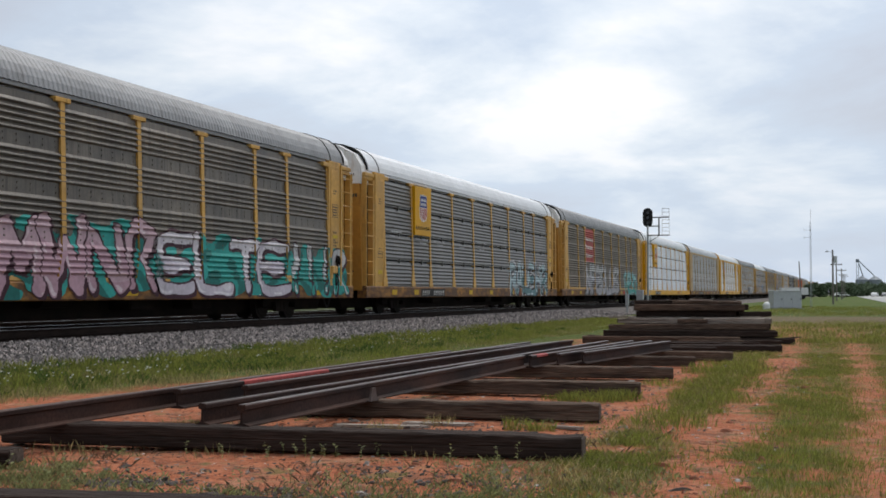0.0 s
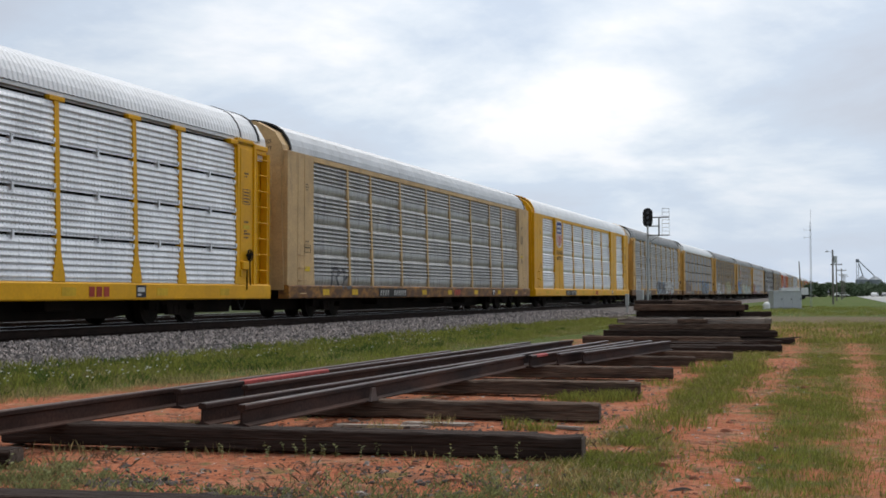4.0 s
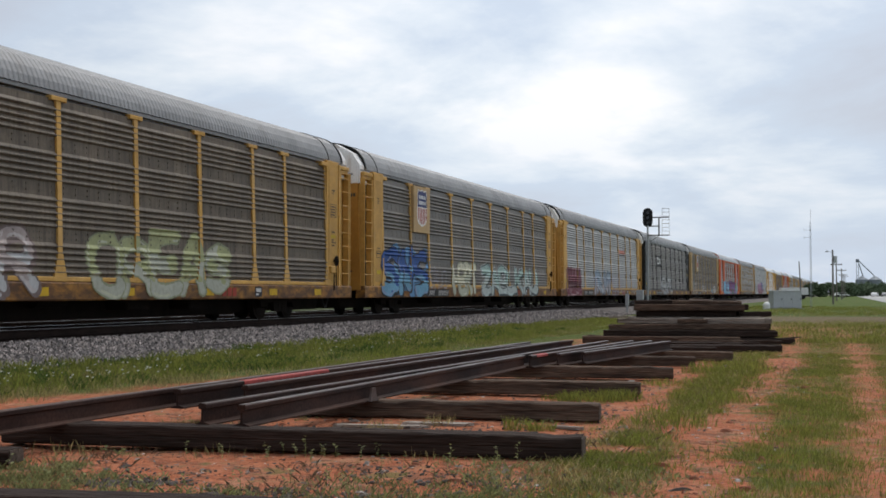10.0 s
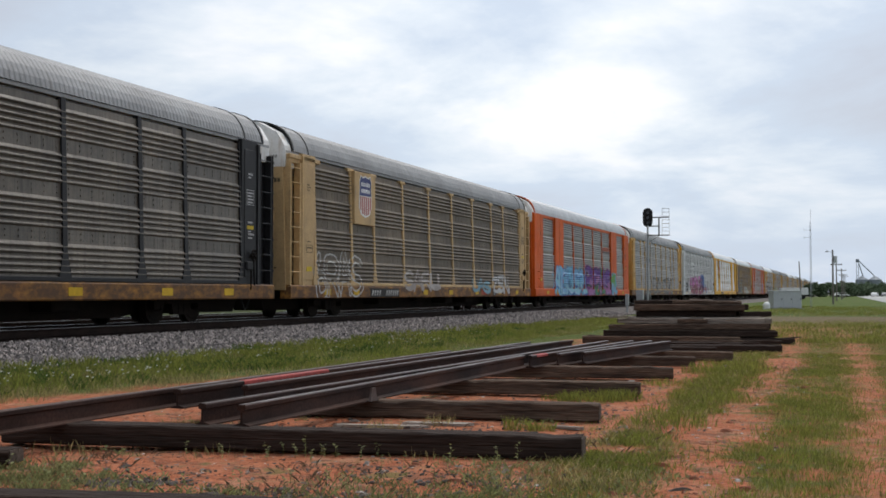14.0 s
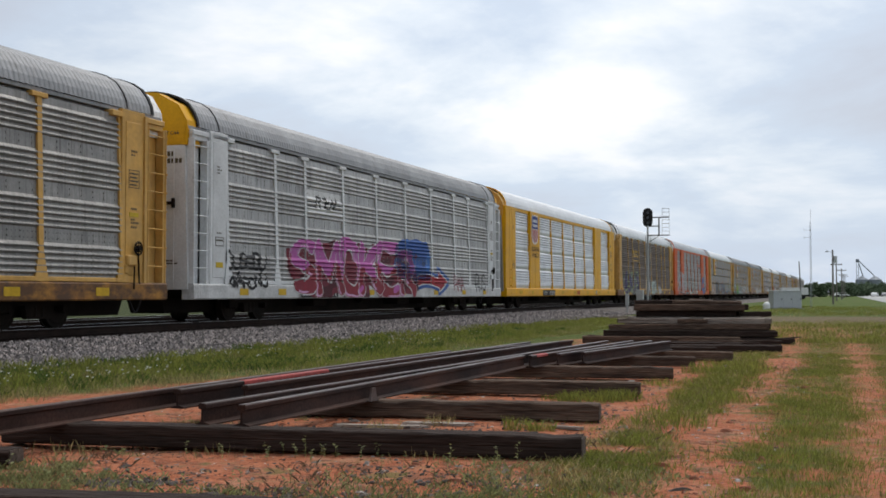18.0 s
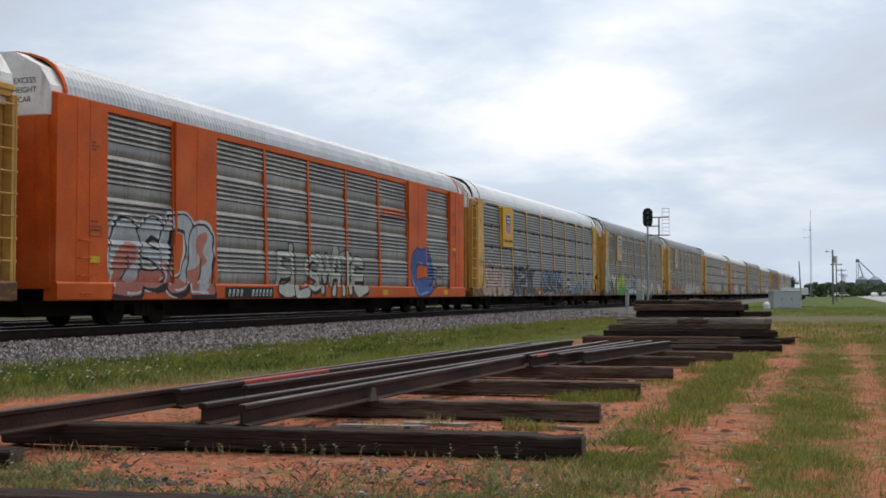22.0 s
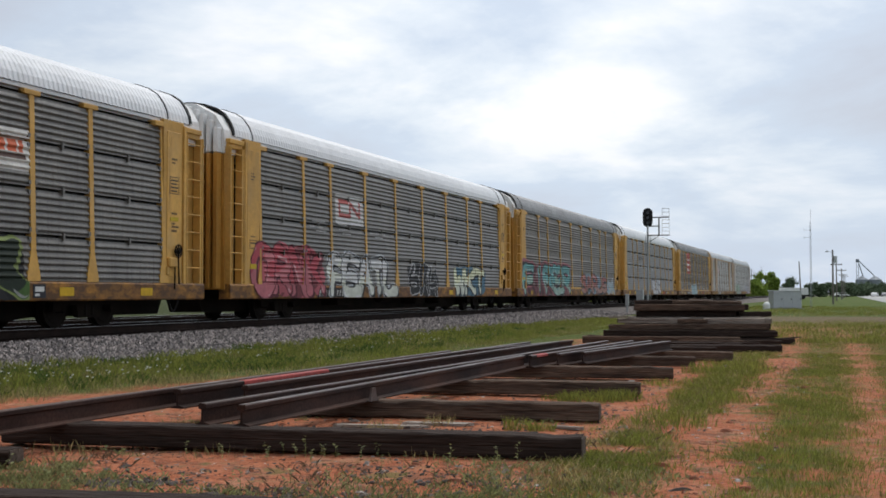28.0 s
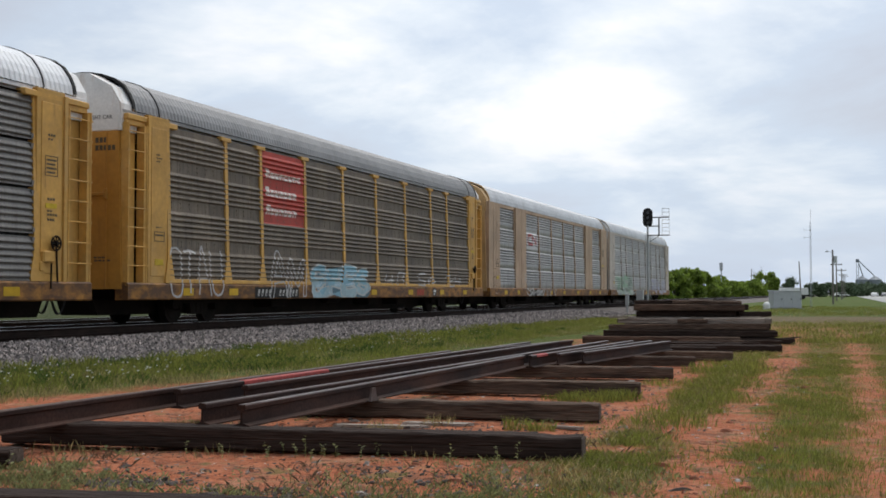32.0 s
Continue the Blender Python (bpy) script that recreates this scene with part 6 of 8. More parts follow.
FADED = "grey ribbed side panels"
SPECS = [
    dict(kind="A", paint="yellow", panel="panel_dark", roof="roof_grey", label="yellow-framed autorack with dull grey panels and wide teal and pink graffiti",
         tags=[tag(-5.0, 2.2, 0.66, 2.35, "2MWN1", [PINK, (0.45, 0.28, 0.33)], (0.05, 0.015, 0.025), back=TEAL, thick=0.14, seed=3),
               tag(2.1, 9.2, 0.72, 2.25, "ELTE", [(0.64, 0.60, 0.63), (0.55, 0.50, 0.56)], (0.05, 0.015, 0.025), back=TEAL, thick=0.14, seed=4),
               tag(9.0, 13.3, 0.66, 2.2, "!!!1", [W, TEAL], (0.05, 0.015, 0.025), back=TEAL, thick=0.12, seed=5),
               tag(-9.8, -4.9, 0.62, 2.4, "135", [TEAL, (0.05, 0.12, 0.12)], BK, back=TEAL, thick=0.2, seed=6)]),
    dict(kind="B", paint="yellow", panel="panel_slate", roof="roof_white", logo="shield_yellow", label="yellow-framed autorack with dark panels, white roof and shield emblem",
         tags=[tag(4.2, 11.7, 0.64, 2.25, "RALEHR", [(0.34, 0.44, 0.46), (0.10, 0.2, 0.21)], BK, halo=W, thick=0.15, seed=7)]),
    dict(kind="A", paint="yellow", panel="panel_dust", roof="roof_grey", logo="red_panel", label="yellow-framed autorack with dusty panels and a red emblem block",
         tags=[tag(-7.2, 3.8, 0.66, 2.45, "NPEGLUS", [(0.44, 0.43, 0.43), (0.34, 0.33, 0.35)], (0.04, 0.04, 0.04), halo=(0.50, 0.48, 0.48), thick=0.18, edge=0.06, seed=8, jitter=0.25),
               tag(6.1, 11.2, 0.66, 2.2, "RESO", [AQUA, TEAL], (0.02, 0.10, 0.10), halo=(0.3, 0.4, 0.4), thick=0.15, seed=9)]),
    dict(kind="B", paint="bright_yellow", panel="panel_silver", roof="roof_white", sill="bright_yellow", logo="shield_yellow", label="bright yellow autorack with new silver panels and white roof"),
    dict(kind="C", paint="tan", panel="panel_light", roof="roof_light", cap="tan", label="faded tan autorack with flush light grey panels",
         tags=[tag(-10.6, -9.2, 0.9, 1.6, "12", [(0.10, 0.10, 0.11)], None, thick=0.05, seed=10)]),
    dict(kind="C", paint="bright_yellow", panel="panel_silver", roof="roof_white", sill="bright_yellow", solid=True, logo="shield_flush", cap="bright_yellow", hoop="bright_yellow",
         label="bright yellow flush-sided autorack with silver panels and shield"),
    dict(kind="A", paint="yellow", panel="panel_mid", roof="roof_grey", logo="dark_word", label="yellow-framed autorack with pale grey panels and throw-up graffiti",
         tags=[tag(-12.0, -9.9, 0.62, 2.1, "6O", [(0.5, 0.5, 0.5)], BK, halo=W, thick=0.2, seed=11),
               tag(-1.9, 3.3, 0.66, 1.7, "CASAS", [(0.03, 0.03, 0.035), (0.05, 0.05, 0.07)], (0.3, 0.3, 0.32), back=(0.20, 0.30, 0.38), thick=0.13, seed=12),
               tag(3.4, 8.2, 0.64, 1.85, "SPA0S", [W, (0.45, 0.45, 0.45)], BK, thick=0.15, seed=13)]),
    dict(kind="B", paint="yellow", panel="panel_slate", roof="roof_white", label="yellow-framed autorack with mid-grey panels and white roof",
         tags=[tag(-12.1, -7.4, 0.66, 1.95, "34", [(0.13, 0.09, 0.075)], (0.42, 0.42, 0.42), back=(0.15, 0.11, 0.09), thick=0.35, seed=14),
               tag(0.2, 8.2, 0.66, 2.0, "ISRU2S", [(0.10, 0.19, 0.32), (0.03, 0.04, 0.055)], (0.42, 0.48, 0.52), back=(0.05, 0.06, 0.075), thick=0.13, edge=0.035, seed=15, jitter=0.2)]),
    dict(kind="A", paint="yellow", panel="panel_dust", roof="roof_grey", logo="seal", label="yellow-framed autorack with brownish panels and silver graffiti",
         tags=[tag(-12.2, -7.0, 0.66, 2.05, "KIRO", [W, (0.52, 0.55, 0.58)], BK, halo=SILV, thick=0.16, seed=16),
               tag(-5.6, -2.2, 0.64, 2.0, "SAR", [(0.45, 0.38, 0.36), W], (0.2, 0.15, 0.14), thick=0.14, seed=17, jitter=0.2),
               tag(-0.5, 5.8, 0.66, 2.1, "OREAS", [(0.40, 0.42, 0.22), (0.45, 0.46, 0.38)], (0.3, 0.32, 0.2), thick=0.16, seed=18, jitter=0.2)]),
    dict(kind="A", paint="yellow", panel="panel_dark", roof="roof_grey", logo="shield_tan", label="yellow-framed autorack with dark panels, large shield and blue graffiti",
         tags=[tag(-12.2, -7.3, 0.62, 2.5, "S35", [BLUE, SKY], BK, back=(0.12, 0.28, 0.5), thick=0.2, seed=19),
               tag(-7.3, -5.1, 0.9, 1.75, "SAUO", [(0.34, 0.33, 0.36)], None, thick=0.03, seed=220),
               tag(-4.4, -1.0, 0.66, 2.0, "HERT", [CREAM, (0.45, 0.46, 0.36)], (0.3, 0.3, 0.2), thick=0.14, seed=20),
               tag(-0.3, 9.7, 0.66, 1.95, "ZAELKAU", [(0.34, 0.47, 0.43), (0.42, 0.47, 0.45)], (0.05, 0.07, 0.07), halo=(0.46, 0.48, 0.47), thick=0.16, seed=21)]),
    dict(kind="A", paint="yellow", panel="panel_light", roof="roof_grey", logo="orange_bar", label="yellow-framed autorack with light grey panels and maroon graffiti",
         tags=[tag(-12.2, -8.2, 1.25, 2.3, "00000", [(0.15, 0.02, 0.04), MAROON], (0.55, 0.36, 0.38), thick=0.12, edge=0.035, seed=22, jitter=0.05),
               tag(-12.5, -8.3, 0.62, 1.45, "00S0", [(0.15, 0.02, 0.04), MAROON], (0.55, 0.36, 0.38), back=(0.15, 0.02, 0.04), thick=0.2, edge=0.035, seed=23),
               tag(-5.0, 1.3, 0.62, 2.1, "IRUNT", [(0.30, 0.37, 0.46), (0.44, 0.40, 0.42)], (0.035, 0.045, 0.07), halo=(0.34, 0.40, 0.46), thick=0.20, edge=0.055, seed=23, arch=0.12),
               tag(1.4, 6.0, 0.64, 1.95, "SOEU", [(0.33, 0.31, 0.38)], None, hollow=0.12, thick=0.035, seed=24),
               tag(9.1, 11.2, 0.62, 2.05, "OU", [(0.46, 0.46, 0.46)], None, hollow=0.17, thick=0.025, seed=124)]),
    dict(kind="A", paint="black", panel="panel_dark", roof="roof_grey", logo="black_square", hoop="black", label="black-framed autorack with brown-dusted panels and square emblem",
         tags=[tag(-5.0, 1.5, 0.62, 2.15, "KEWPR", [(0.50, 0.50, 0.50), (0.36, 0.36, 0.38)], BK, halo=(0.40, 0.39, 0.38), thick=0.12, seed=25)]),
    dict(kind="A", paint="tan", panel="panel_dust", roof="roof_grey", logo="shield_tan", label="tan-framed autorack with brownish dusty panels and shield emblem",
         tags=[tag(-12.2, -8.4, 0.64, 1.95, "6RAS", [(0.45, 0.44, 0.42)], None, hollow=0.11, thick=0.03, seed=26),
               tag(-4.4, -0.4, 0.8, 1.6, "SARU", [(0.42, 0.38, 0.36), (0.34, 0.30, 0.28)], None, thick=0.09, seed=27),
               tag(7.0, 9.8, 0.7, 1.6, "ZSN", [(0.48, 0.48, 0.48)], None, thick=0.09, seed=28),
               tag(4.0, 6.6, 0.7, 1.4, "UAS", [(0.20, 0.36, 0.44)], None, thick=0.07, seed=228)]),
    dict(kind="C", paint="orange", panel="panel_mid", roof="roof_light", sill="orange", solid=True, logo="orange_bar", door="orange", hoop="orange",
         label="orange flush-sided autorack with grey panels and purple graffiti",
         tags=[tag(-9.6, -1.0, 0.62, 2.3, "AOUS2", [(0.20, 0.40, 0.62), (0.25, 0.50, 0.60)], BLUE, back=(0.16, 0.42, 0.62), thick=0.2, seed=29),
               tag(-1.0, 7.1, 0.64, 2.35, "EPMS", [PURP, (0.36, 0.14, 0.34)], (0.03, 0.01, 0.06), back=(0.05, 0.22, 0.10), thick=0.22, seed=30, halo=MAGENTA),
               tag(6.8, 9.0, 0.64, 2.1, "OO", [GREEN, SKY], None, back=(0.20, 0.45, 0.62), thick=0.3, seed=31)]),
    dict(kind="A", paint="yellow", panel="panel_mid", roof="roof_grey", logo="dark_word", label="yellow-framed autorack with grey panels and black and white graffiti",
         tags=[tag(-4.6, 7.5, 0.66, 2.05, "NEWDIGOZAO", [(0.035, 0.035, 0.035), (0.10, 0.09, 0.08)], (0.42, 0.41, 0.39), thick=0.11, edge=0.045, seed=32),
               tag(-12, -6.4, 1.1, 1.9, "14 23", [(0.08, 0.08, 0.08)], None, thick=0.035, seed=33)]),
    dict(kind="A", paint="white", panel="panel_light", roof="roof_grey", sill="sill_white", logo="white_plate", cap="bright_yellow", door="white",
         label="white-framed autorack with silver panels and magenta graffiti",
         tags=[tag(-8.3, 2.4, 0.62, 2.4, "SMOKER", [(0.42, 0.10, 0.33), (0.22, 0.02, 0.035)], W, back=(0.15, 0.015, 0.03), thick=0.21, edge=0.035, seed=34, jitter=0.2),
               tag(0.2, 4.0, 1.2, 2.75, "OO", [BLUE, (0.05, 0.16, 0.45)], None, back=BLUE, thick=0.3, seed=35),
               tag(-12.1, -9.8, 1.35, 1.85, "DUSEBU", [BK], None, thick=0.045, seed=37), tag(-12.0, -9.8, 0.85, 1.32, "GARDNU", [BK], None, thick=0.04, seed=237),
               tag(6.8, 8.3, 0.8, 1.5, "AMA", [(0.24, 0.05, 0.06)], None, thick=0.04, seed=337), tag(9.9, 11.4, 0.8, 1.6, "RUS", [(0.06, 0.06, 0.06)], None, thick=0.035, seed=437)], arrow=(2.6, 6.1, 1.22)),
    dict(kind="C", paint="bright_yellow", panel="panel_silver", roof="roof_white", sill="bright_yellow", solid=True, logo="shield_flush", cap="yellow", hoop="bright_yellow", door="panel_light",
         label="bright yellow flush-sided autorack with silver panels and emblem"),
    dict(kind="A", paint="yellow", panel="panel_brown", roof="roof_white", logo="yellow_word", label="yellow-framed autorack with rusty brown panels and yellow blocks",
         tags=[tag(-11.3, -4.7, 0.7, 2.35, "LAJAE", [(0.02, 0.02, 0.025), (0.05, 0.02, 0.10)], (0.36, 0.46, 0.20), back=(0.045, 0.025, 0.10), thick=0.12, edge=0.06, seed=38, jitter=0.02),
               tag(-1.5, 0.4, 0.7, 1.7, "AR", [W, (0.5, 0.5, 0.5)], (0.3, 0.3, 0.3), thick=0.14, seed=39),
               tag(1.2, 3.9, 0.66, 1.8, "SOA", [(0.36, 0.46, 0.42)], (0.30, 0.31, 0.30), thick=0.12, seed=40), tag(4.7, 6.4, 0.7, 1.4, "00", [(0.42, 0.42, 0.41)], None, thick=0.1, seed=240)]),
    dict(kind="C", paint="orange", panel="panel_mid", roof="roof_light", sill="orange", solid=True, logo="orange_bar", door="orange", hoop="orange",
         label="orange flush-sided autorack with grey panels and bubble graffiti",
         tags=[tag(-11.9, -7.3, 0.62, 2.5, "0SO0", [(0.40, 0.42, 0.44), (0.42, 0.16, 0.12)], BK, halo=W, thick=0.2, seed=41, arch=0.15),
               tag(-3.6, 2.9, 0.64, 2.1, "ELSMATE", [(0.45, 0.47, 0.42), (0.55, 0.56, 0.48)], BK, thick=0.12, seed=42, jitter=0.2),
               tag(9.6, 11.9, 0.9, 1.8, "SEU", [BK], None, thick=0.03, seed=243), tag(7.4, 9.9, 0.64, 2.5, "O", [BLUE, (0.05, 0.12, 0.34)], (0.02, 0.03, 0.10), thick=0.30, seed=43)]),
    dict(kind="B", paint="yellow", panel="panel_slate", roof="roof_white", logo="shield_yellow", ribs=13, label="yellow-framed autorack with grey panels, white roof and dark graffiti",
         tags=[tag(-12.2, -8.0, 0.62, 2.1, "SRARU", [(0.30, 0.17, 0.13), (0.36, 0.26, 0.20)], (0.5, 0.45, 0.4), thick=0.12, seed=44),
               tag(-7.4, -3.2, 0.62, 2.1, "0P0", [(0.03, 0.03, 0.035), (0.06, 0.05, 0.06)], (0.4, 0.4, 0.42), back=BK, thick=0.2, seed=45),
               tag(-1.6, 3.2, 0.62, 2.0, "SUMA", [(0.04, 0.09, 0.16), (0.02, 0.025, 0.03)], (0.45, 0.5, 0.52), back=(0.03, 0.05, 0.07), thick=0.17, edge=0.035, halo=(0.30, 0.06, 0.08), seed=46),
               tag(4.0, 11.3, 0.64, 1.9, "SUMAN", [(0.30, 0.31, 0.30), (0.09, 0.16, 0.27)], BK, halo=(0.42, 0.45, 0.25), thick=0.14, seed=47, jitter=0.2)]),
    dict(kind="A", paint="yellow", panel="panel_dark", roof="roof_grey", logo="shield_tan", label="yellow-framed autorack with shield and black and green graffiti",
         tags=[tag(-12.0, -9.3, 0.64, 2.15, "IAK", [(0.45, 0.44, 0.44), BK], (0.06, 0.05, 0.05), thick=0.14, seed=48),
               tag(-9.1, -5.8, 0.62, 2.1, "31", [(0.34, 0.42, 0.04), GREEN], None, back=(0.08, 0.26, 0.10), thick=0.3, seed=49),
               tag(-5.9, -1.4, 0.62, 2.15, "40OO", [(0.30, 0.31, 0.31), (0.42, 0.46, 0.47)], BK, thick=0.16, edge=0.10, seed=50),
               tag(-1.3, 1.2, 0.7, 1.8, "0000", [(0.30, 0.29, 0.28)], (0.46, 0.45, 0.44), edge=0.03, thick=0.14, seed=51),
               tag(1.6, 6.9, 0.66, 1.8, "HARIM", [W, (0.5, 0.48, 0.46)], BK, thick=0.12, seed=52),
               tag(9.0, 11.0, 0.7, 1.6, "24", [(0.40, 0.5, 0.55)], BK, thick=0.15, seed=53),
               tag(-13.3, -12.1, 0.8, 2.9, "6", [(0.18, 0.42, 0.42)], BK, back=(0.38, 0.5, 0.45), thick=0.16, seed=54)]),
    dict(kind="A", paint="yellow", panel="panel_dark", roof="roof_grey", logo="shield_tan", label="yellow-framed autorack with dusty grey panels and faint salmon graffiti",
         tags=[tag(-11.6, -4.8, 0.66, 1.7, "SHAR", [(0.24, 0.12, 0.09), (0.30, 0.17, 0.13)], None, thick=0.13, seed=55),
               tag(-1.9, 3.4, 0.7, 1.7, "0000", [(0.40, 0.40, 0.37)], None, back=(0.36, 0.36, 0.33), thick=0.2, seed=56),
               tag(3.6, 9.4, 0.7, 1.6, "ARIES", [W, (0.45, 0.45, 0.45)], (0.1, 0.1, 0.1), thick=0.1, seed=57)]),
    dict(kind="B", paint="yellow", panel="panel_slate", roof="roof_white", logo="orange_flag", label="yellow-framed autorack with dark panels, white roof and chalky scrawls",
         tags=[tag(-4.4, -1.6, 0.95, 1.75, "TSO4", [(0.55, 0.55, 0.55)], None, thick=0.035, seed=58),
               tag(-1.7, 1.1, 0.95, 1.8, "6ORES", [(0.55, 0.55, 0.55)], None, thick=0.035, seed=59),
               tag(1.1, 3.9, 1.0, 1.8, "NAN4", [(0.55, 0.55, 0.55)], None, thick=0.035, seed=60),
               tag(4.1, 6.8, 0.62, 1.85, "61", [(0.02, 0.03, 0.02), (0.06, 0.12, 0.03)], (0.2, 0.25, 0.08), back=BK, thick=0.22, seed=61),
               tag(-12, -6.5, 0.8, 1.6, "13524", [(0.14, 0.12, 0.12)], None, thick=0.06, seed=62)]),
    dict(kind="B", paint="yellow", panel="panel_slate", roof="roof_white", logo="pale_square", ribs=13, label="yellow-framed autorack with grey panels, pale emblem and red graffiti",
         tags=[tag(-12.6, -7.8, 0.62, 2.15, "ORNK", [(0.42, 0.07, 0.09), (0.45, 0.14, 0.16)], (0.10, 0.02, 0.03), back=(0.42, 0.10, 0.12), thick=0.2, seed=63),
               tag(-7.4, -1.5, 0.64, 2.0, "PEATL", [W, (0.55, 0.57, 0.5)], BK, halo=SILV, thick=0.15, seed=64),
               tag(-0.3, 3.1, 0.64, 1.85, "614", [(0.02, 0.02, 0.022)], (0.45, 0.45, 0.45), back=BK, thick=0.11, seed=65),
               tag(5.0, 9.5, 0.62, 1.85, "WKT", [(0.60, 0.61, 0.42), (0.55, 0.58, 0.5)], BK, back=(0.06, 0.14, 0.2), thick=0.15, seed=66, jitter=0.02)]),
    dict(kind="A", paint="yellow", panel="panel_dark", roof="roof_grey", label="yellow-framed autorack with dark panels and aqua graffiti",
         tags=[tag(-12.6, -1.9, 0.62, 2.3, "FIRER", [(0.12, 0.32, 0.32), (0.28, 0.40, 0.34)], BK, halo=(0.34, 0.12, 0.14), back=(0.16, 0.05, 0.06), thick=0.17, edge=0.09, seed=67, arch=0.05),
               tag(0.8, 9.0, 0.7, 1.9, "SARUS", [(0.36, 0.12, 0.10), (0.40, 0.22, 0.18)], BK, back=(0.20, 0.28, 0.34), thick=0.13, edge=0.06, seed=68),
               tag(8.7, 11.4, 0.66, 1.6, "SUNA", [(0.28, 0.40, 0.46)], W, thick=0.12, seed=69)]),
    dict(kind="B", paint="yellow", panel="panel_slate", roof="roof_white", logo="dark_word", label="yellow-framed autorack with grey panels, white roof and one white tag",
         tags=[tag(-0.3, 3.9, 0.62, 1.85, "WSURS", [(0.53, 0.52, 0.54)], (0.05, 0.05, 0.06), back=(0.46, 0.45, 0.47), thick=0.14, seed=70)]),
    dict(kind="A", paint="yellow", panel="panel_dust", roof="roof_grey", logo="red_panel", label="yellow-framed autorack with dusty panels, red block and pale blue tag",
         tags=[tag(-12.1, -9.4, 0.64, 1.9, "OTAU", [(0.48, 0.47, 0.46)], None, thick=0.03, seed=71),
               tag(-6.8, -4.4, 0.64, 1.8, "AM", [(0.5, 0.49, 0.48)], None, hollow=0.10, thick=0.025, seed=72),
               tag(-4.0, 0.6, 0.62, 1.6, "EHES", [(0.25, 0.45, 0.55), (0.36, 0.5, 0.55)], (0.5, 0.52, 0.5), back=(0.22, 0.40, 0.48), thick=0.12, seed=73),
               tag(2.0, 11.0, 1.0, 1.55, "41 56 24", [(0.44, 0.43, 0.42)], None, thick=0.03, seed=74)]),
    dict(kind="C", paint="pale", panel="panel_light", roof="roof_light", solid=True, logo="pale_square", cap="tan", door="tan", hoop="tan", label="faded tan flush-sided autorack with light panels and pale emblem",
         tags=[tag(-7.4, -1.2, 0.64, 1.9, "SEUIN", [(0.46, 0.45, 0.43)], None, hollow=0.12, thick=0.04, seed=75)]),
    dict(kind="C", paint="chalk", panel="panel_light", roof="roof_light", logo="", cap="roof_light", door="panel_light", hoop="chalk", label="last autorack of the train, tan with light grey panels",
         tags=[tag(-11.8, -5.0, 0.62, 2.0, "SAEU", [(0.28, 0.42, 0.30), (0.42, 0.46, 0.42)], None, back=(0.32, 0.38, 0.32), thick=0.14, seed=76),
               tag(4.0, 12.0, 0.62, 1.9, "RAUS", [(0.40, 0.40, 0.48)], None, thick=0.14, seed=77)]),
]
for k, spec in enumerate(SPECS):
    build_car(dict(spec, k=k))


# ---- yard: stored rails and timbers ----
RNG = random.Random(11)


def stored_rail(x0, y0, x1, y1, z=0.165, paint=None, side_marks=()):
    """A rail lying upright on the timbers, its head worn bright in places."""
    length = math.hypot(x1 - x0, y1 - y0)
    turn = math.degrees(math.atan2(y1 - y0, x1 - x0)) - 90
    rail = thing("stored_rail", "rusty brown steel rail lying on timbers in the yard", "rail", (x0, y0, z + 0.178), turn, "stored rails")
    g = Geo()
    g.prism(RAIL_PROFILE, "y", 0, length)
    part("web_and_foot", g, MAT["old_rail"], rail)
    g = Geo()
    g.prism([(-0.034, -0.004), (0.034, -0.004), (0.028, 0.003), (-0.028, 0.003)], "y", 0.004, length - 0.004)
    part("worn_head", g, MAT["old_head"], rail, "worn shiny rail head")
    for a, b in side_marks:
        g = Geo()
        g.prism([(-0.038, -0.036), (0.039, -0.036), (0.039, -0.006), (0.03, 0.005), (-0.03, 0.005), (-0.038, -0.006)], "y", a, b)
        part("paint_mark", g, MAT["red_paint"], rail, "red paint mark")
    return rail


stored_rail(-6.30, 4.2, -6.05, 18.1)
stored_rail(-6.02, 9.95, -5.72, 21.8, side_marks=[(1.2, 3.2)])
stored_rail(-5.66, 10.6, -5.25, 22.3)
stored_rail(-5.06, 8.75, -4.45, 22.8)
stored_rail(-4.70, 8.75, -4.56, 17.05)
stored_rail(-4.44, 16.95, -4.0, 23.0, side_marks=[(0.25, 0.75)])
stored_rail(-4.18, 17.6, -3.66, 23.1)
stored_rail(-3.93, 18.2, -3.30, 23.1)
stored_rail(-5.80, 18.4, -5.15, 22.9)
# a torch-cut plate on the web of the nearest rail
g = Geo()
g.prism([(-0.10, -0.13), (0.10, -0.13), (0.05, -0.06), (0.035, 0.0), (-0.05, 0.0)], "x", 0.0, 0.02)
bar = thing("joint_plate", "pale worn joint plate against a stored rail", "plate", (-4.57, 11.25, 0.30), 0, data=g.mesh("joint_plate", MAT["old_head"]))


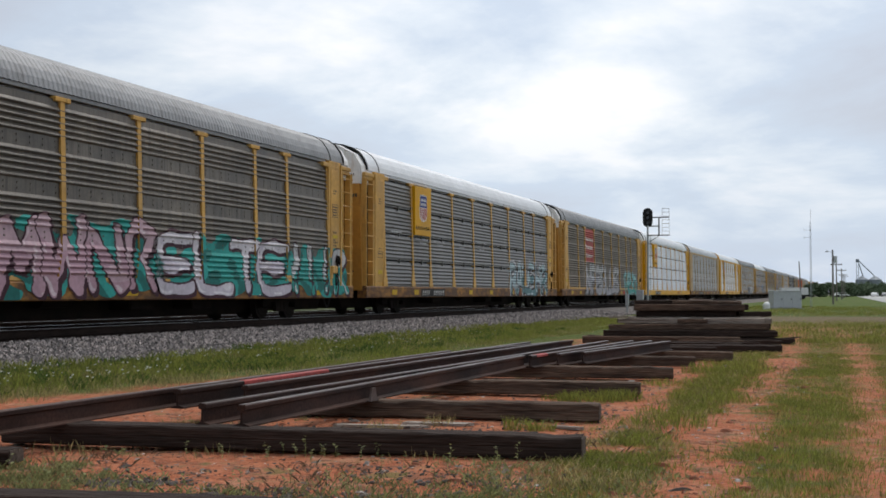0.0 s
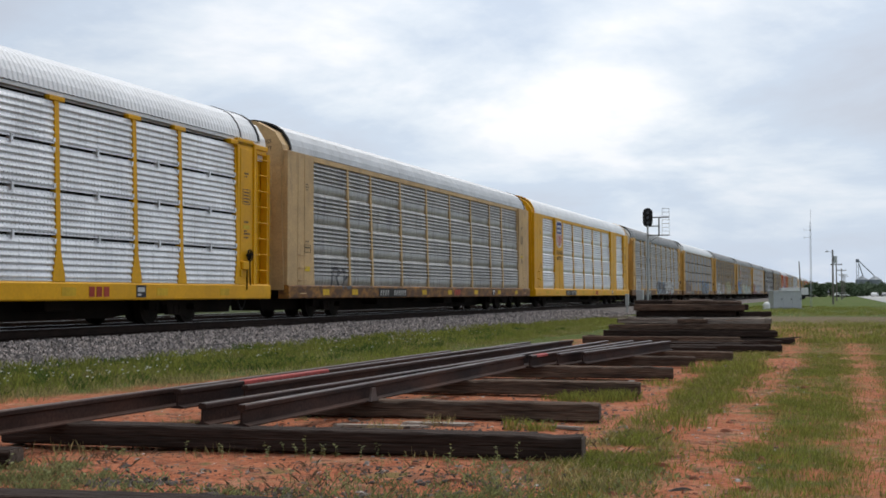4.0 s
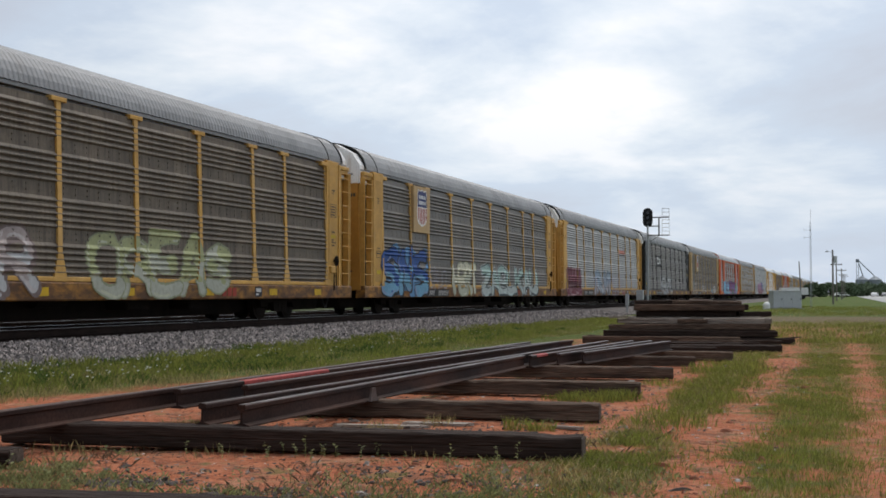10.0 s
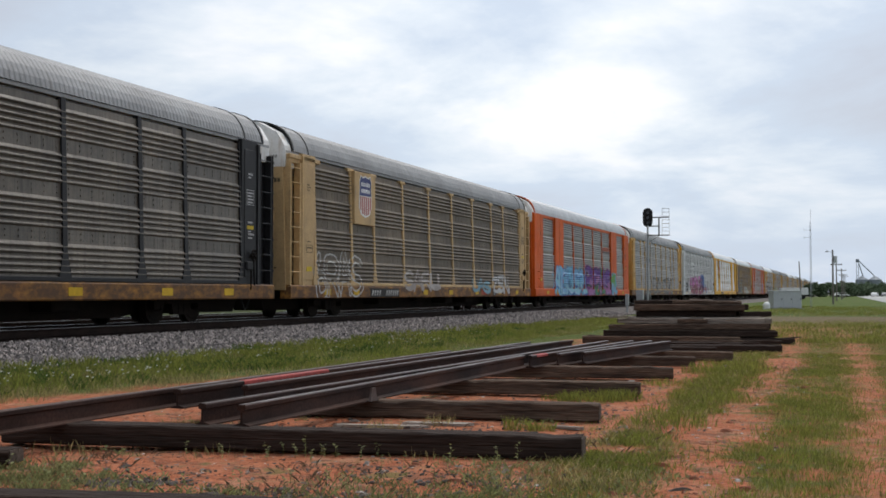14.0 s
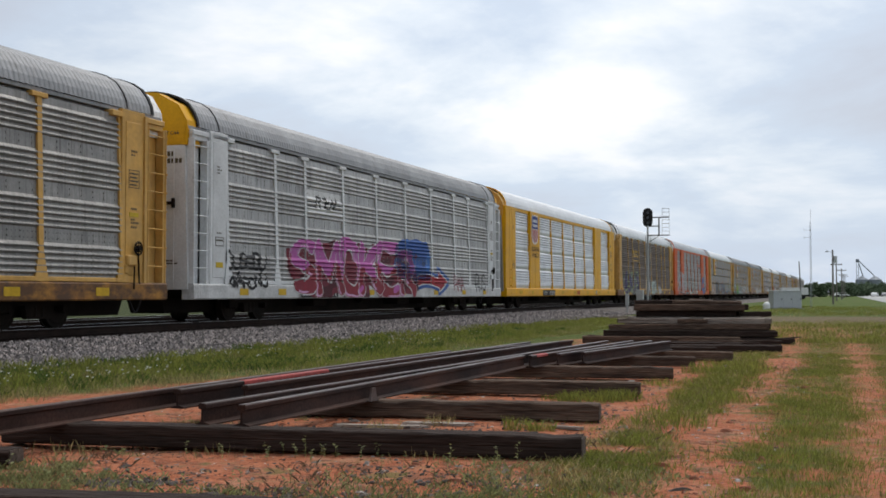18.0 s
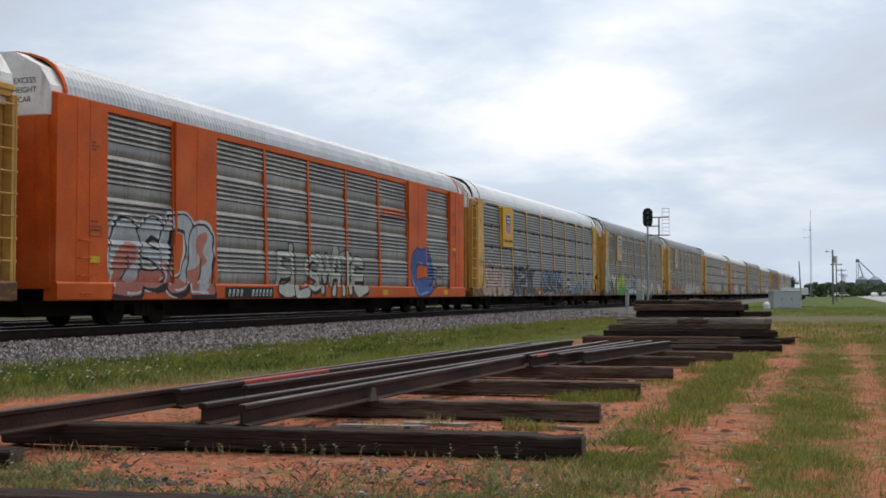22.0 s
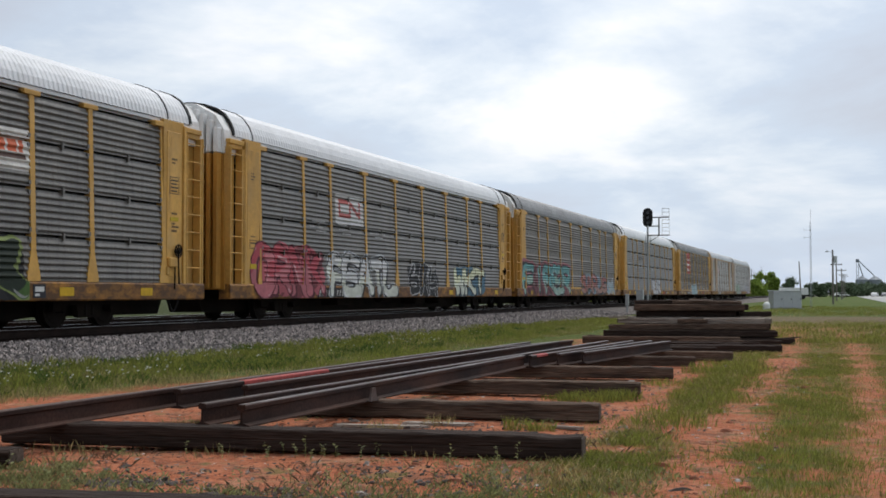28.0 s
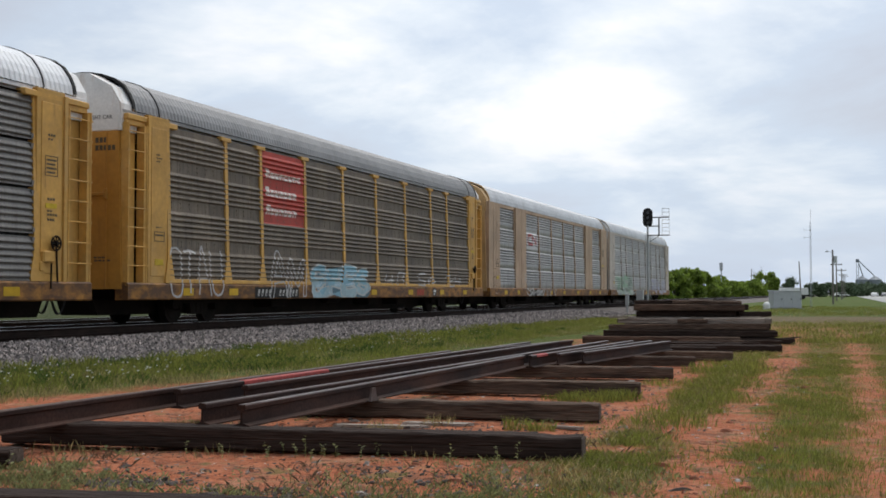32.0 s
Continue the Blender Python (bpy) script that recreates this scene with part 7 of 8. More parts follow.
def timber_mesh(length, w, h, seed, mat, wear=1.0):
    """A squared timber with worn arrises, checks along the grain and split ends."""
    rng = random.Random(seed)
    g = Geo()
    n = max(8, int(length / 0.11))
    gouge = [rng.uniform(-0.5, 0.5) * length for _ in range(4)]
    rings = []
    for i in range(n + 1):
        x = -length / 2 + length * i / n
        c = 0.008 + 0.008 * rng.random() + (0.006 if i in (0, n) else 0)
        dw, dh = wear * rng.uniform(-0.004, 0.003), wear * rng.uniform(-0.005, 0.002)
        dh += wear * 0.004 * noise.noise(Vector((x * 1.3, seed * 3.1, 0.0)))
        if any(abs(x - q) < 0.12 * wear for q in gouge):
            dh -= wear * rng.uniform(0.002, 0.010)
            c += wear * rng.uniform(0.0, 0.018)
        if abs(x) > length / 2 - 0.25:
            dh -= wear * rng.uniform(0.0, 0.008)
        a, b = w / 2 + dw, h + dh
        sx = wear * rng.uniform(-0.008, 0.008) if i in (0, n) else 0
        rings.append([(x + (sx * math.sin(k * 2.7) if sx else 0), y, z) for k, (y, z) in enumerate([(-a, c), (-a, b * 0.45), (-a + 0.006, b * 0.5), (-a, b * 0.55), (-a, b - c), (-a + c, b), (-a * 0.1, b), (0, b - 0.012 * rng.random()),
                      (a * 0.1, b), (a - c, b), (a, b - c), (a, c), (a - c, 0), (-a + c, 0)])])
    m = len(rings[0])
    for r in rings:
        g.v += r
    for i in range(n):
        for k in range(m):
            j = (k + 1) % m
            g.f.append((i * m + k, i * m + j, (i + 1) * m + j, (i + 1) * m + k))
    g.f += [tuple(range(m - 1, -1, -1)), tuple(range(n * m, n * m + m))]
    g.m = [0] * len(g.f)
    return g.mesh("timber", mat)


def end_grain(ob, length, w, h, seed):
    """The weathered, split end faces of a timber."""
    rng = random.Random(seed + 900)
    for s in (-1, 1):
        g = Geo()
        a = w / 2 - 0.010
        rim = [(-a, 0.014), (-a * 0.2, 0.008), (-a * 0.12, 0.05 * rng.random() + 0.02), (-a * 0.02, 0.010), (a, 0.014), (a - 0.004, h * 0.5), (a - 0.006 * rng.random(), h - 0.02),
               (a * 0.3, h - 0.014), (a * 0.22, h - 0.03 - 0.05 * rng.random()), (a * 0.1, h - 0.012), (-a + 0.005, h - 0.018), (-a + 0.008 * rng.random(), h * 0.45)]
        g.prism(rim, "x", s * (length / 2 - 0.02), s * (length / 2 + 0.010))
        part("end_grain", g, MAT["end_grain"], ob, "paler split end grain")


def timber(x0, y0, x1, y1, z=0.0, mat="tie", w=0.24, h=0.175, seed=0, label="", group="loose timbers in the yard", tilt=0.0):
    length = math.hypot(x1 - x0, y1 - y0)
    turn = math.degrees(math.atan2(y1 - y0, x1 - x0))
    ob = new("railway_timber", timber_mesh(length, w, h, seed, MAT[mat]))
    ob.matrix_basis = pose((x0 + x1) / 2, (y0 + y1) / 2, z, 0, tilt, turn)
    end_grain(ob, length, w, h, seed)
    return tagged(ob, label or ("dark creosoted railway timber lying on red earth" if mat == "tie" else "weathered grey railway timber lying on red earth"), "timber", group)


timber(-6.0, 5.52, -2.1, 6.12, z=-0.055, seed=1, w=0.26)
timber(-6.75, 8.50, -1.95, 9.03, seed=2, w=0.26)
timber(-5.7, 11.32, -2.36, 11.70, seed=3, mat="tie_worn")
timber(-5.9, 14.25, -2.46, 14.68, seed=4, mat="tie_worn")
timber(-6.1, 17.20, -2.50, 17.78, seed=5, mat="tie_worn")
timber(-6.1, 20.35, -2.56, 20.86, seed=6, mat="tie_worn")
timber(-6.2, 22.3, -2.1, 22.75, seed=7, mat="tie_worn")
timber(-6.9, 7.25, -5.83, 7.40, seed=9, w=0.22, h=0.12)
timber(-6.2, 23.6, -2.6, 24.6, seed=10)
# splintered boards
for i, (x, y, a, l) in enumerate(((-4.2, 10.55, 12, 0.9), (-3.75, 10.9, 4, 0.7), (-3.6, 12.75, 8, 1.1), (-2.95, 12.5, 20, 0.4), (-4.55, 10.0, 20, 0.8), (-2.5, 10.95, -25, 0.35), (-4.0, 13.1, 2, 0.9), (-4.1, 16.1, 5, 1.3))):
    g = Geo()
    g.prism([(-l / 2, -0.05), (l / 2 * 0.7, -0.06), (l / 2, 0.0), (l / 2 * 0.8, 0.05), (-l / 2 * 0.9, 0.045)], "z", 0.0, 0.025)
    ob = new("splintered_board", g.mesh("splintered_board", MAT["tie_grey"]))
    ob.matrix_basis = pose(x, y, ground_height(x, y) + 0.006, RNG.uniform(-3, 3), RNG.uniform(-3, 3), a)
    tagged(ob, "pale splintered piece of old timber", "board", "splintered boards")

# pile of old timbers; u runs across the view, v away from it
PILE = Matrix.Translation((-3.98, 31.1, 0.0)) @ pose(0, 0, 0, 0, 0, 12)


def piled(u0, u1, v, z, mat="tie", turn=0.0, tilt=0.0, h=0.165, lean_by=0.0, seed=0):
    ob = new("railway_timber", timber_mesh(u1 - u0, 0.23, h, seed, MAT[mat], 0.75))
    ob.matrix_basis = PILE @ pose((u0 + u1) / 2, v, z, lean_by, tilt, turn)
    end_grain(ob, u1 - u0, 0.23, h, seed)
    tagged(ob, {"tie": "dark old railway timber in a stacked pile", "tie_worn": "worn brown railway timber in a stacked pile"}.get(mat, "bleached grey railway timber in a stacked pile"), "timber", "pile of old timbers")


# ends along the pile, place across it, height of the underside, wood, turn, slope, thickness
STACK = [
    # on the ground, in front
    (-2.66, 1.16, -1.02, 0.00, "tie_worn", -0.8, 0.3, 0.185), (1.20, 2.50, -0.80, 0.00, "tie", 5.0, 0.8, 0.15), (0.5, 2.12, -1.10, -0.03, "tie", 2.0, 0.0, 0.14),
    (-2.1, 1.7, -0.68, 0.00, "tie", 1.5, 0.0, 0.17), (-1.95, 1.95, -0.32, 0.00, "tie", -2.0, 0.0, 0.17), (-2.0, 2.08, 0.04, 0.00, "tie", 1.0, 0.0, 0.17), (-1.9, 2.2, 0.42, 0.00, "tie", 0.0, 0.0, 0.17), (-2.0, 2.0, 0.8, 0.0, "tie", 0.0, 0.0, 0.17),
    # second course
    (-2.14, 2.08, -0.86, 0.176, "tie", 1.2, 0.2, 0.15), (-1.9, 1.0, -0.50, 0.172, "tie_worn", -3.0, 0.0, 0.15), (0.2, 2.1, -0.46, 0.172, "tie", 4.0, 0.0, 0.16), (-1.8, 2.0, -0.1, 0.172, "tie", 0.0, 0.0, 0.16), (-1.7, 2.0, 0.3, 0.172, "tie", 1.0, 0.0, 0.16), (-1.7, 1.9, 0.7, 0.172, "tie", 1.0, 0.0, 0.16),
    # third course, with gaps under it
    (-2.00, 1.84, -0.72, 0.334, "tie_worn", 0.6, -0.5, 0.15), (-1.6, 1.95, -0.34, 0.338, "tie_worn", -2.4, 0.0, 0.16), (-1.5, 2.05, 0.06, 0.336, "tie", 1.4, 0.0, 0.16), (-1.5, 1.9, 0.5, 0.336, "tie", 0.0, 0.0, 0.16),
    # fourth: bleached timbers
    (-1.78, -0.28, -0.60, 0.494, "tie_grey", 2.2, 0.5, 0.13), (-0.30, 0.42, -0.64, 0.494, "tie_worn", -4.0, -0.6, 0.12), (0.34, 1.82, -0.56, 0.492, "tie_grey", 1.0, -0.4, 0.14), (-1.5, 2.02, -0.22, 0.502, "tie_grey", -2.5, 0.4, 0.15), (-1.4, 2.04, 0.18, 0.500, "tie_worn", 2.0, 0.0, 0.16), (-1.4, 1.7, 0.55, 0.500, "tie", 0.0, 0.0, 0.16),
    # fifth: set back, in the shade of the top
    (-1.30, 1.16, -0.18, 0.656, "tie", 1.0, 0.0, 0.15), (-1.22, 1.40, 0.18, 0.664, "tie", -1.0, 0.0, 0.15), (1.28, 2.06, 0.02, 0.660, "tie", 3.0, -0.5, 0.13), (-1.2, 1.3, 0.5, 0.664, "tie", 0.0, 0.0, 0.15),
    # top
    (-1.36, 1.36, -0.30, 0.808, "tie_worn", 0.5, 0.2, 0.165), (-1.34, 1.50, 0.06, 0.818, "tie", -1.0, 0.0, 0.15), (-1.2, 1.35, 0.42, 0.818, "tie", 1.0, 0.0, 0.15),
    (-1.34, -0.42, -0.24, 0.976, "tie", 1.5, 0.3, 0.10), (-0.46, 1.30, -0.20, 0.972, "tie_worn", -1.2, 0.9, 0.09), (-1.25, 1.34, 0.12, 0.972, "tie", 2.0, 0.2, 0.10),
    # strewn before the pile
    (-0.36, 1.16, -1.75, -0.02, "tie_worn", -2.0, 0.0, 0.15), (-0.6, 1.42, -2.5, -0.02, "tie", -3.0, 0.4, 0.14), (-0.9, 1.60, -4.6, -0.02, "tie", 3.0, 0.0, 0.15), (-1.4, 0.9, -3.3, -0.02, "tie", -2.0, 0.0, 0.15),
]
for n, (u0, u1, v, z, mat, turn, tilt, h) in enumerate(STACK):
    piled(u0, u1, v, z, mat, turn, tilt, h, RNG.uniform(-2.5, 2.5), 300 + n)
# splinters that stick out of the pile
for u, v, z, length, a, b in ((2.35, -0.8, 0.13, 0.7, 8, -4), (1.5, -0.35, 0.632, 0.5, -6, 0), (-1.75, -0.55, 0.63, 0.5, 4, -3), (0.3, -0.35, 1.07, 0.6, 5, 2), (-2.3, -0.9, 0.17, 0.5, 10, 4)):
    g = Geo()
    g.prism([(-length / 2, -0.05), (length * 0.3, -0.045), (length / 2, 0.0), (length * 0.2, 0.05), (-length / 2, 0.04)], "z", 0.0, 0.03)
    ob = new("splintered_board", g.mesh("splintered_board", MAT["tie_grey" if z > 0.5 else "tie_worn"]))
    ob.matrix_basis = PILE @ pose(u, v, z, 0, b, a)
    tagged(ob, "splintered sliver of wood on the timber pile", "board", "splintered boards")

# ---- signal, cabinet and line-side things ----
sig = thing("block_signal", "tall black colour-light railway signal on a grey mast with a platform", "signal", (-12.83, 80.0, 0.0))
g = Geo()
g.tube((0, 0, 0), (0, 0, 5.75), 0.068, 0.06, n=12)
part("mast", g, MAT["galvanised"], sig, "grey steel mast")
g = Geo()
g.prism([(0.34 * math.cos(a) if abs(math.sin(a)) > 2 else 0.33 * math.cos(a), 6.27 + (0.30 if math.sin(a) > 0 else -0.30) + 0.33 * math.sin(a)) for a in [2 * math.pi * i / 28 for i in range(28)]], "y", 0.02, 0.06)
part("background_board", g, MAT["signal_black"], sig, "black oval background board")
g = Geo()
g.box(-0.16, 0.16, 0.06, 0.35, 5.72, 6.8, bevel=0.03)
part("lamp_case", g, MAT["signal_black"], sig)
for zz in (5.92, 6.26, 6.60):
    g = Geo()
    g.tube((0, 0.02, zz), (0, -0.22, zz - 0.02), 0.125, 0.14, n=14, caps=False)
    part("hood", g, MAT["signal_black"], sig)
    g = Geo()
    g.tube((0, 0.0, zz), (0, 0.015, zz), 0.10, n=14)
    part("lens", g, MAT["glass"], sig, "unlit glass lens")
g = Geo()
g.box(0.05, 1.45, -0.3, 0.4, 5.06, 5.10)
part("platform", g, MAT["signal_black"], sig, "dark steel grating platform")
g = Geo()
g.box(0.70, 0.78, 0.0, 0.08, 5.10, 6.27)
part("platform_post", g, MAT["signal_black"], sig, "dark upright post")
for x0, x1, zz in ((0.30, 1.42, 6.27), (0.06, 0.80, 5.69)):
    g = Geo()
    g.box(x0, x1, 0.0, 0.07, zz - 0.035, zz + 0.035)
    part("platform_bar", g, MAT["signal_black"], sig, "dark cross bar")
for x in (0.98, 1.44):
    g = Geo()
    g.tube((x, -0.1, 5.08), (x, -0.1, 6.85), 0.013, n=6)
    part("cage_upright", g, MAT["galvanised"], sig)
for i in range(7):
    g = Geo()
    g.tube((0.96, -0.1, 5.34 + 0.25 * i), (1.46, -0.1, 5.34 + 0.25 * i), 0.015, n=6)
    part("cage_bar", g, MAT["galvanised"], sig)
g = Geo()
g.tube((0.05, 0.05, 4.6), (0.75, 0.05, 5.06), 0.025, n=6)
part("bracket", g, MAT["galvanised"], sig)
g = Geo()
for i in range(12):
    g.tube((-0.16, 0.14, 0.7 + 0.37 * i), (0.16, 0.14, 0.7 + 0.37 * i), 0.012, n=5)
for x in (-0.16, 0.16):
    g.tube((x, 0.14, 0.4), (x, 0.14, 5.1), 0.014, n=5)
part("ladder", g, MAT["galvanised"], sig)
g = Geo()
g.box(-0.35, 0.35, -0.35, 0.35, -0.05, 0.25, bevel=0.02)
part("footing", g, MAT["cabinet"], sig, "concrete footing")
g = Geo()
g.box(-0.75, -0.30, -0.22, 0.22, 0.35, 1.45, bevel=0.02)
part("junction_case", g, MAT["galvanised"], sig, "grey junction case")

ped = thing("pedestal_box", "slim grey line-side pedestal box on a post", "pedestal", (-13.3, 74.8, 0.0))
g = Geo()
g.box(-0.10, 0.10, -0.10, 0.10, 0.45, 1.18, bevel=0.015)
part("box", g, MAT["galvanised"], ped)
g = Geo()
g.tube((0, 0, -0.05), (0, 0, 0.46), 0.05, n=8)
part("post", g, MAT["galvanised"], ped)

cab = thing("relay_cabinet", "silver metal relay cabinet standing in the grass", "cabinet", (-5.15, 100.8, 0.0), YAW)
g = Geo()
g.box(-1.13, 1.13, -0.7, 0.7, 0.06, 1.38, bevel=0.02)
part("case", g, MAT["cabinet"], cab)
g = Geo()
g.box(-1.2, 1.2, -0.78, 0.78, 1.38, 1.46, bevel=0.02)
part("lid", g, MAT["cabinet"], cab)
for x in (-0.75, 0.0, 0.75):
    g = Geo()
    g.box(x - 0.34, x + 0.34, -0.725, -0.70, 0.14, 1.32, bevel=0.006)
    d = part("door", g, MAT["cabinet"], cab)
    g = Geo()
    g.box(x + 0.26, x + 0.30, -0.76, -0.72, 0.68, 0.84)
    part("handle", g, MAT["steel_dark"], d)
g = Geo()
g.box(-1.25, 1.25, -0.8, 0.8, -0.08, 0.06)
part("plinth", g, MAT["asphalt"], cab)

dome = thing("white_dome_marker", "small white domed marker beside the cabinet", "marker", (-6.42, 98.3, -0.02))
g = Geo()
for i in range(6):
    a, b = i / 6 * math.pi / 2, (i + 1) / 6 * math.pi / 2
    g.tube((0, 0, 0.3 + 0.28 * math.sin(a)), (0, 0, 0.3 + 0.28 * math.sin(b)), 0.28 * math.cos(a), max(0.01, 0.28 * math.cos(b)), n=12, caps=False)
part("dome", g, MAT["car_white"], dome)
g = Geo()
g.tube((0, 0, 0), (0, 0, 0.31), 0.28, n=12)
part("stem", g, MAT["car_white"], dome)

mast = thing("antenna_mast", "thin lattice radio mast with small antennas", "mast", (-3.42, 109.7, 0.0))
for a in range(3):
    g = Geo()
    c, s = math.cos(a * 2.094), math.sin(a * 2.094)
    g.tube((0.09 * c, 0.09 * s, 0), (0.05 * c, 0.05 * s, 7.4), 0.016, n=5)
    part("leg", g, MAT["galvanised"], mast)
g = Geo()
for i in range(24):
    for a in range(3):
        r0, r1 = 0.09 - 0.04 * i / 24, 0.09 - 0.04 * (i + 1) / 24
        c0, s0, c1, s1 = math.cos(a * 2.094), math.sin(a * 2.094), math.cos((a + 1) * 2.094), math.sin((a + 1) * 2.094)
        g.tube((r0 * c0, r0 * s0, 0.3 * i), (r1 * c1, r1 * s1, 0.3 * i + 0.3), 0.007, n=4, caps=False)
part("lacing", g, MAT["galvanised"], mast)
g = Geo()
g.tube((0, 0, 7.3), (0.06, 0, 8.6), 0.018, 0.008, n=5)
part("whip_antenna", g, MAT["galvanised"], mast)
for zz in (6.75, 6.1):
    g = Geo()
    g.tube((0, 0, zz), (-0.5, 0, zz), 0.012, n=5)
    g.tube((-0.5, 0, zz - 0.12), (-0.5, 0, zz + 0.12), 0.012, n=5)
    part("side_antenna", g, MAT["galvanised"], mast)

far_sig = thing("far_signal", "distant grey signal mast with a small head", "signal", (-24.5, 243.0, 0.0))
g = Geo()
g.tube((0, 0, 0), (0, 0, 6.2), 0.13, 0.10, n=8)
part("mast", g, MAT["galvanised"], far_sig)
g = Geo()
g.box(-0.32, 0.32, -0.15, 0.15, 5.7, 7.3, bevel=0.1)
part("head", g, MAT["cabinet"], far_sig, "grey signal head seen from behind")


def utility_pole(x, y, top, lean_x=0.0, arms=1, box=False):
    p = thing("utility_pole", "weathered grey wooden utility pole", "pole", (x, y, -0.1), 0, "utility poles")
    g = Geo()
    g.tube((0, 0, 0), (lean_x, 0, top), 0.12, 0.085, n=10)
    part("shaft", g, MAT["pole"], p)
    for i in range(arms):
        g = Geo()
        z = top - 0.35 - 0.8 * i
        g.box(lean_x - 0.9, lean_x + 0.9, -0.06, 0.06, z - 0.06, z + 0.06)
        arm = part("crossarm", g, MAT["pole"], p)
        for u in (-0.8, -0.3, 0.3, 0.8):
            g = Geo()
            g.tube((lean_x + u, 0, z + 0.06), (lean_x + u, 0, z + 0.2), 0.035, n=6)
            part("insulator", g, MAT["cabinet"], arm)
    if box:
        g = Geo()
        g.tube((lean_x + 0.28, 0, top - 1.5), (lean_x + 0.28, 0, top - 0.7), 0.2, n=10)
        part("transformer", g, MAT["cabinet"], p, "grey pole transformer")
        g = Geo()
        g.tube((lean_x, 0, top - 0.3), (lean_x - 0.55, 0, top - 0.15), 0.03, n=6)
        g.box(lean_x - 0.78, lean_x - 0.5, -0.1, 0.1, top - 0.25, top - 0.1)
        part("street_light", g, MAT["cabinet"], p)
    return p


utility_pole(-8.05, 208.5, 6.6, -0.3, 0)
utility_pole(-2.05, 142.0, 6.2, 0.0, 0, True)
utility_pole(-2.35, 199.8, 6.2, 0, 1)
utility_pole(-1.9, 240.0, 6.0, 0, 1)
utility_pole(-1.97, 290.0, 5.8, 0, 1)
utility_pole(-1.9, 350.0, 6.2, 0, 1)
utility_pole(-26.0, 338.0, 8.0, 0, 0)

# ---- distance: elevator, trailer, vehicles, road, trees ----
el = thing("grain_elevator", "distant grey steel grain bins with a loading leg", "silo", (9.0, 742.0, 0.0))
for x in (-3.6, 3.6):
    g = Geo()
    g.loft([[(x + (3.6 + 0.05 * (i % 2)) * math.cos(6.2832 * k / 24), (3.6 + 0.05 * (i % 2)) * math.sin(6.2832 * k / 24), i * 0.5) for k in range(24)] for i in range(19)])
    b = part("bin", g, MAT["elevator"], el, "corrugated steel grain bin")
    g = Geo()
    g.tube((x, 0, 9.0), (x, 0, 11.2), 3.7, 0.4, n=24)
    part("bin_roof", g, MAT["elevator"], b)
g = Geo()
for x in (-6.6, -5.4):
    for y in (-0.6, 0.6):
        g.tube((x, y, 0), (x, y, 20), 0.12, n=5)
for i in range(10):
    g.tube((-6.6, -0.6, i * 2), (-5.4, -0.6, i * 2 + 2), 0.07, n=4)
part("leg_tower", g, MAT["elevator"], el)
g = Geo()
g.box(-7.0, -5.0, -0.8, 0.8, 19.2, 21.0, bevel=0.1)
part("leg_head", g, MAT["elevator"], el)
for a, b in (((-5.4, 0, 20), (3.2, 0, 11.3)), ((-5.4, 0, 19), (-3.0, 0, 11.0))):
    g = Geo()
    g.tube(a, b, 0.3, n=8)
    part("spout", g, MAT["elevator"], el)
g = Geo()
g.box(-13, -9.2, -3, 3, 0, 5.5)
g.prism([(-13.3, 5.5), (-8.9, 5.5), (-11.1, 7.0)], "y", -3.2, 3.2)
part("dump_shed", g, MAT["elevator"], el)


def vehicle(x, y, turn, paint, label):
    v = thing("parked_car", label, "car", (x, y, 0.0), turn, "distant vehicles")
    g = Geo()
    g.prism([(-2.2, 0.35), (2.2, 0.35), (2.25, 0.75), (1.3, 0.92), (0.8, 1.42), (-1.5, 1.45), (-2.1, 0.95), (-2.25, 0.7)], "y", -0.88, 0.88)
    part("body", g, MAT[paint], v)
    for s in (-1, 1):
        g = Geo()
        g.prism([(-1.45, 0.98), (1.1, 0.98), (0.72, 1.36), (-1.35, 1.38)], "y", s * 0.885, s * 0.895)
        part("side_window", g, MAT["glass"], v)
        for u in (-1.35, 1.4):
            g = Geo()
            g.tube((u, s * 0.72, 0.33), (u, s * 0.9, 0.33), 0.33, n=14)
            part("wheel", g, MAT["rubber"], v)
    g = Geo()
    g.prism([(1.28, 0.93), (1.30, 0.94), (0.83, 1.38), (0.80, 1.37)], "y", -0.75, 0.75)
    part("windscreen", g, MAT["glass"], v)


vehicle(7.2, 430.0, 80, "car_white", "small white car far down the road")
vehicle(10.5, 445.0, 95, "car_grey", "grey car far down the road")
vehicle(-3.2, 400.0, 20, "car_white", "white car parked beyond the yard")
tr = thing("box_trailer", "white box trailer parked far beyond the yard", "trailer", (-11.0, 247.0, 0.0), 15)
g = Geo()
g.box(-2.6, 2.6, -1.2, 1.2, 0.9, 2.3, bevel=0.03)
part("box", g, MAT["car_white"], tr)
for x in (-1.8, 1.6):
    for s in (-1.1, 1.1):
        g = Geo()
        g.tube((x, s - 0.1, 0.45), (x, s + 0.1, 0.45), 0.45, n=12)
        part("wheel", g, MAT["rubber"], tr)
g = Geo()
g.box(-2.6, 3.4, -0.4, 0.4, 0.7, 0.9)
part("chassis", g, MAT["steel_dark"], tr)

g = Geo()
ys = [-60, 0, 60, 110, 160, 220, 300, 400, 600, 900, 1500]
g.quad_strip([(5.6 - 0.009 * y, y, 0.03) for y in ys], [(11.9 - 0.002 * y, y, 0.05) for y in ys])
thing("road", "pale grey paved road along the yard", "road", kind="structure", data=g.mesh("road", MAT["asphalt"]))


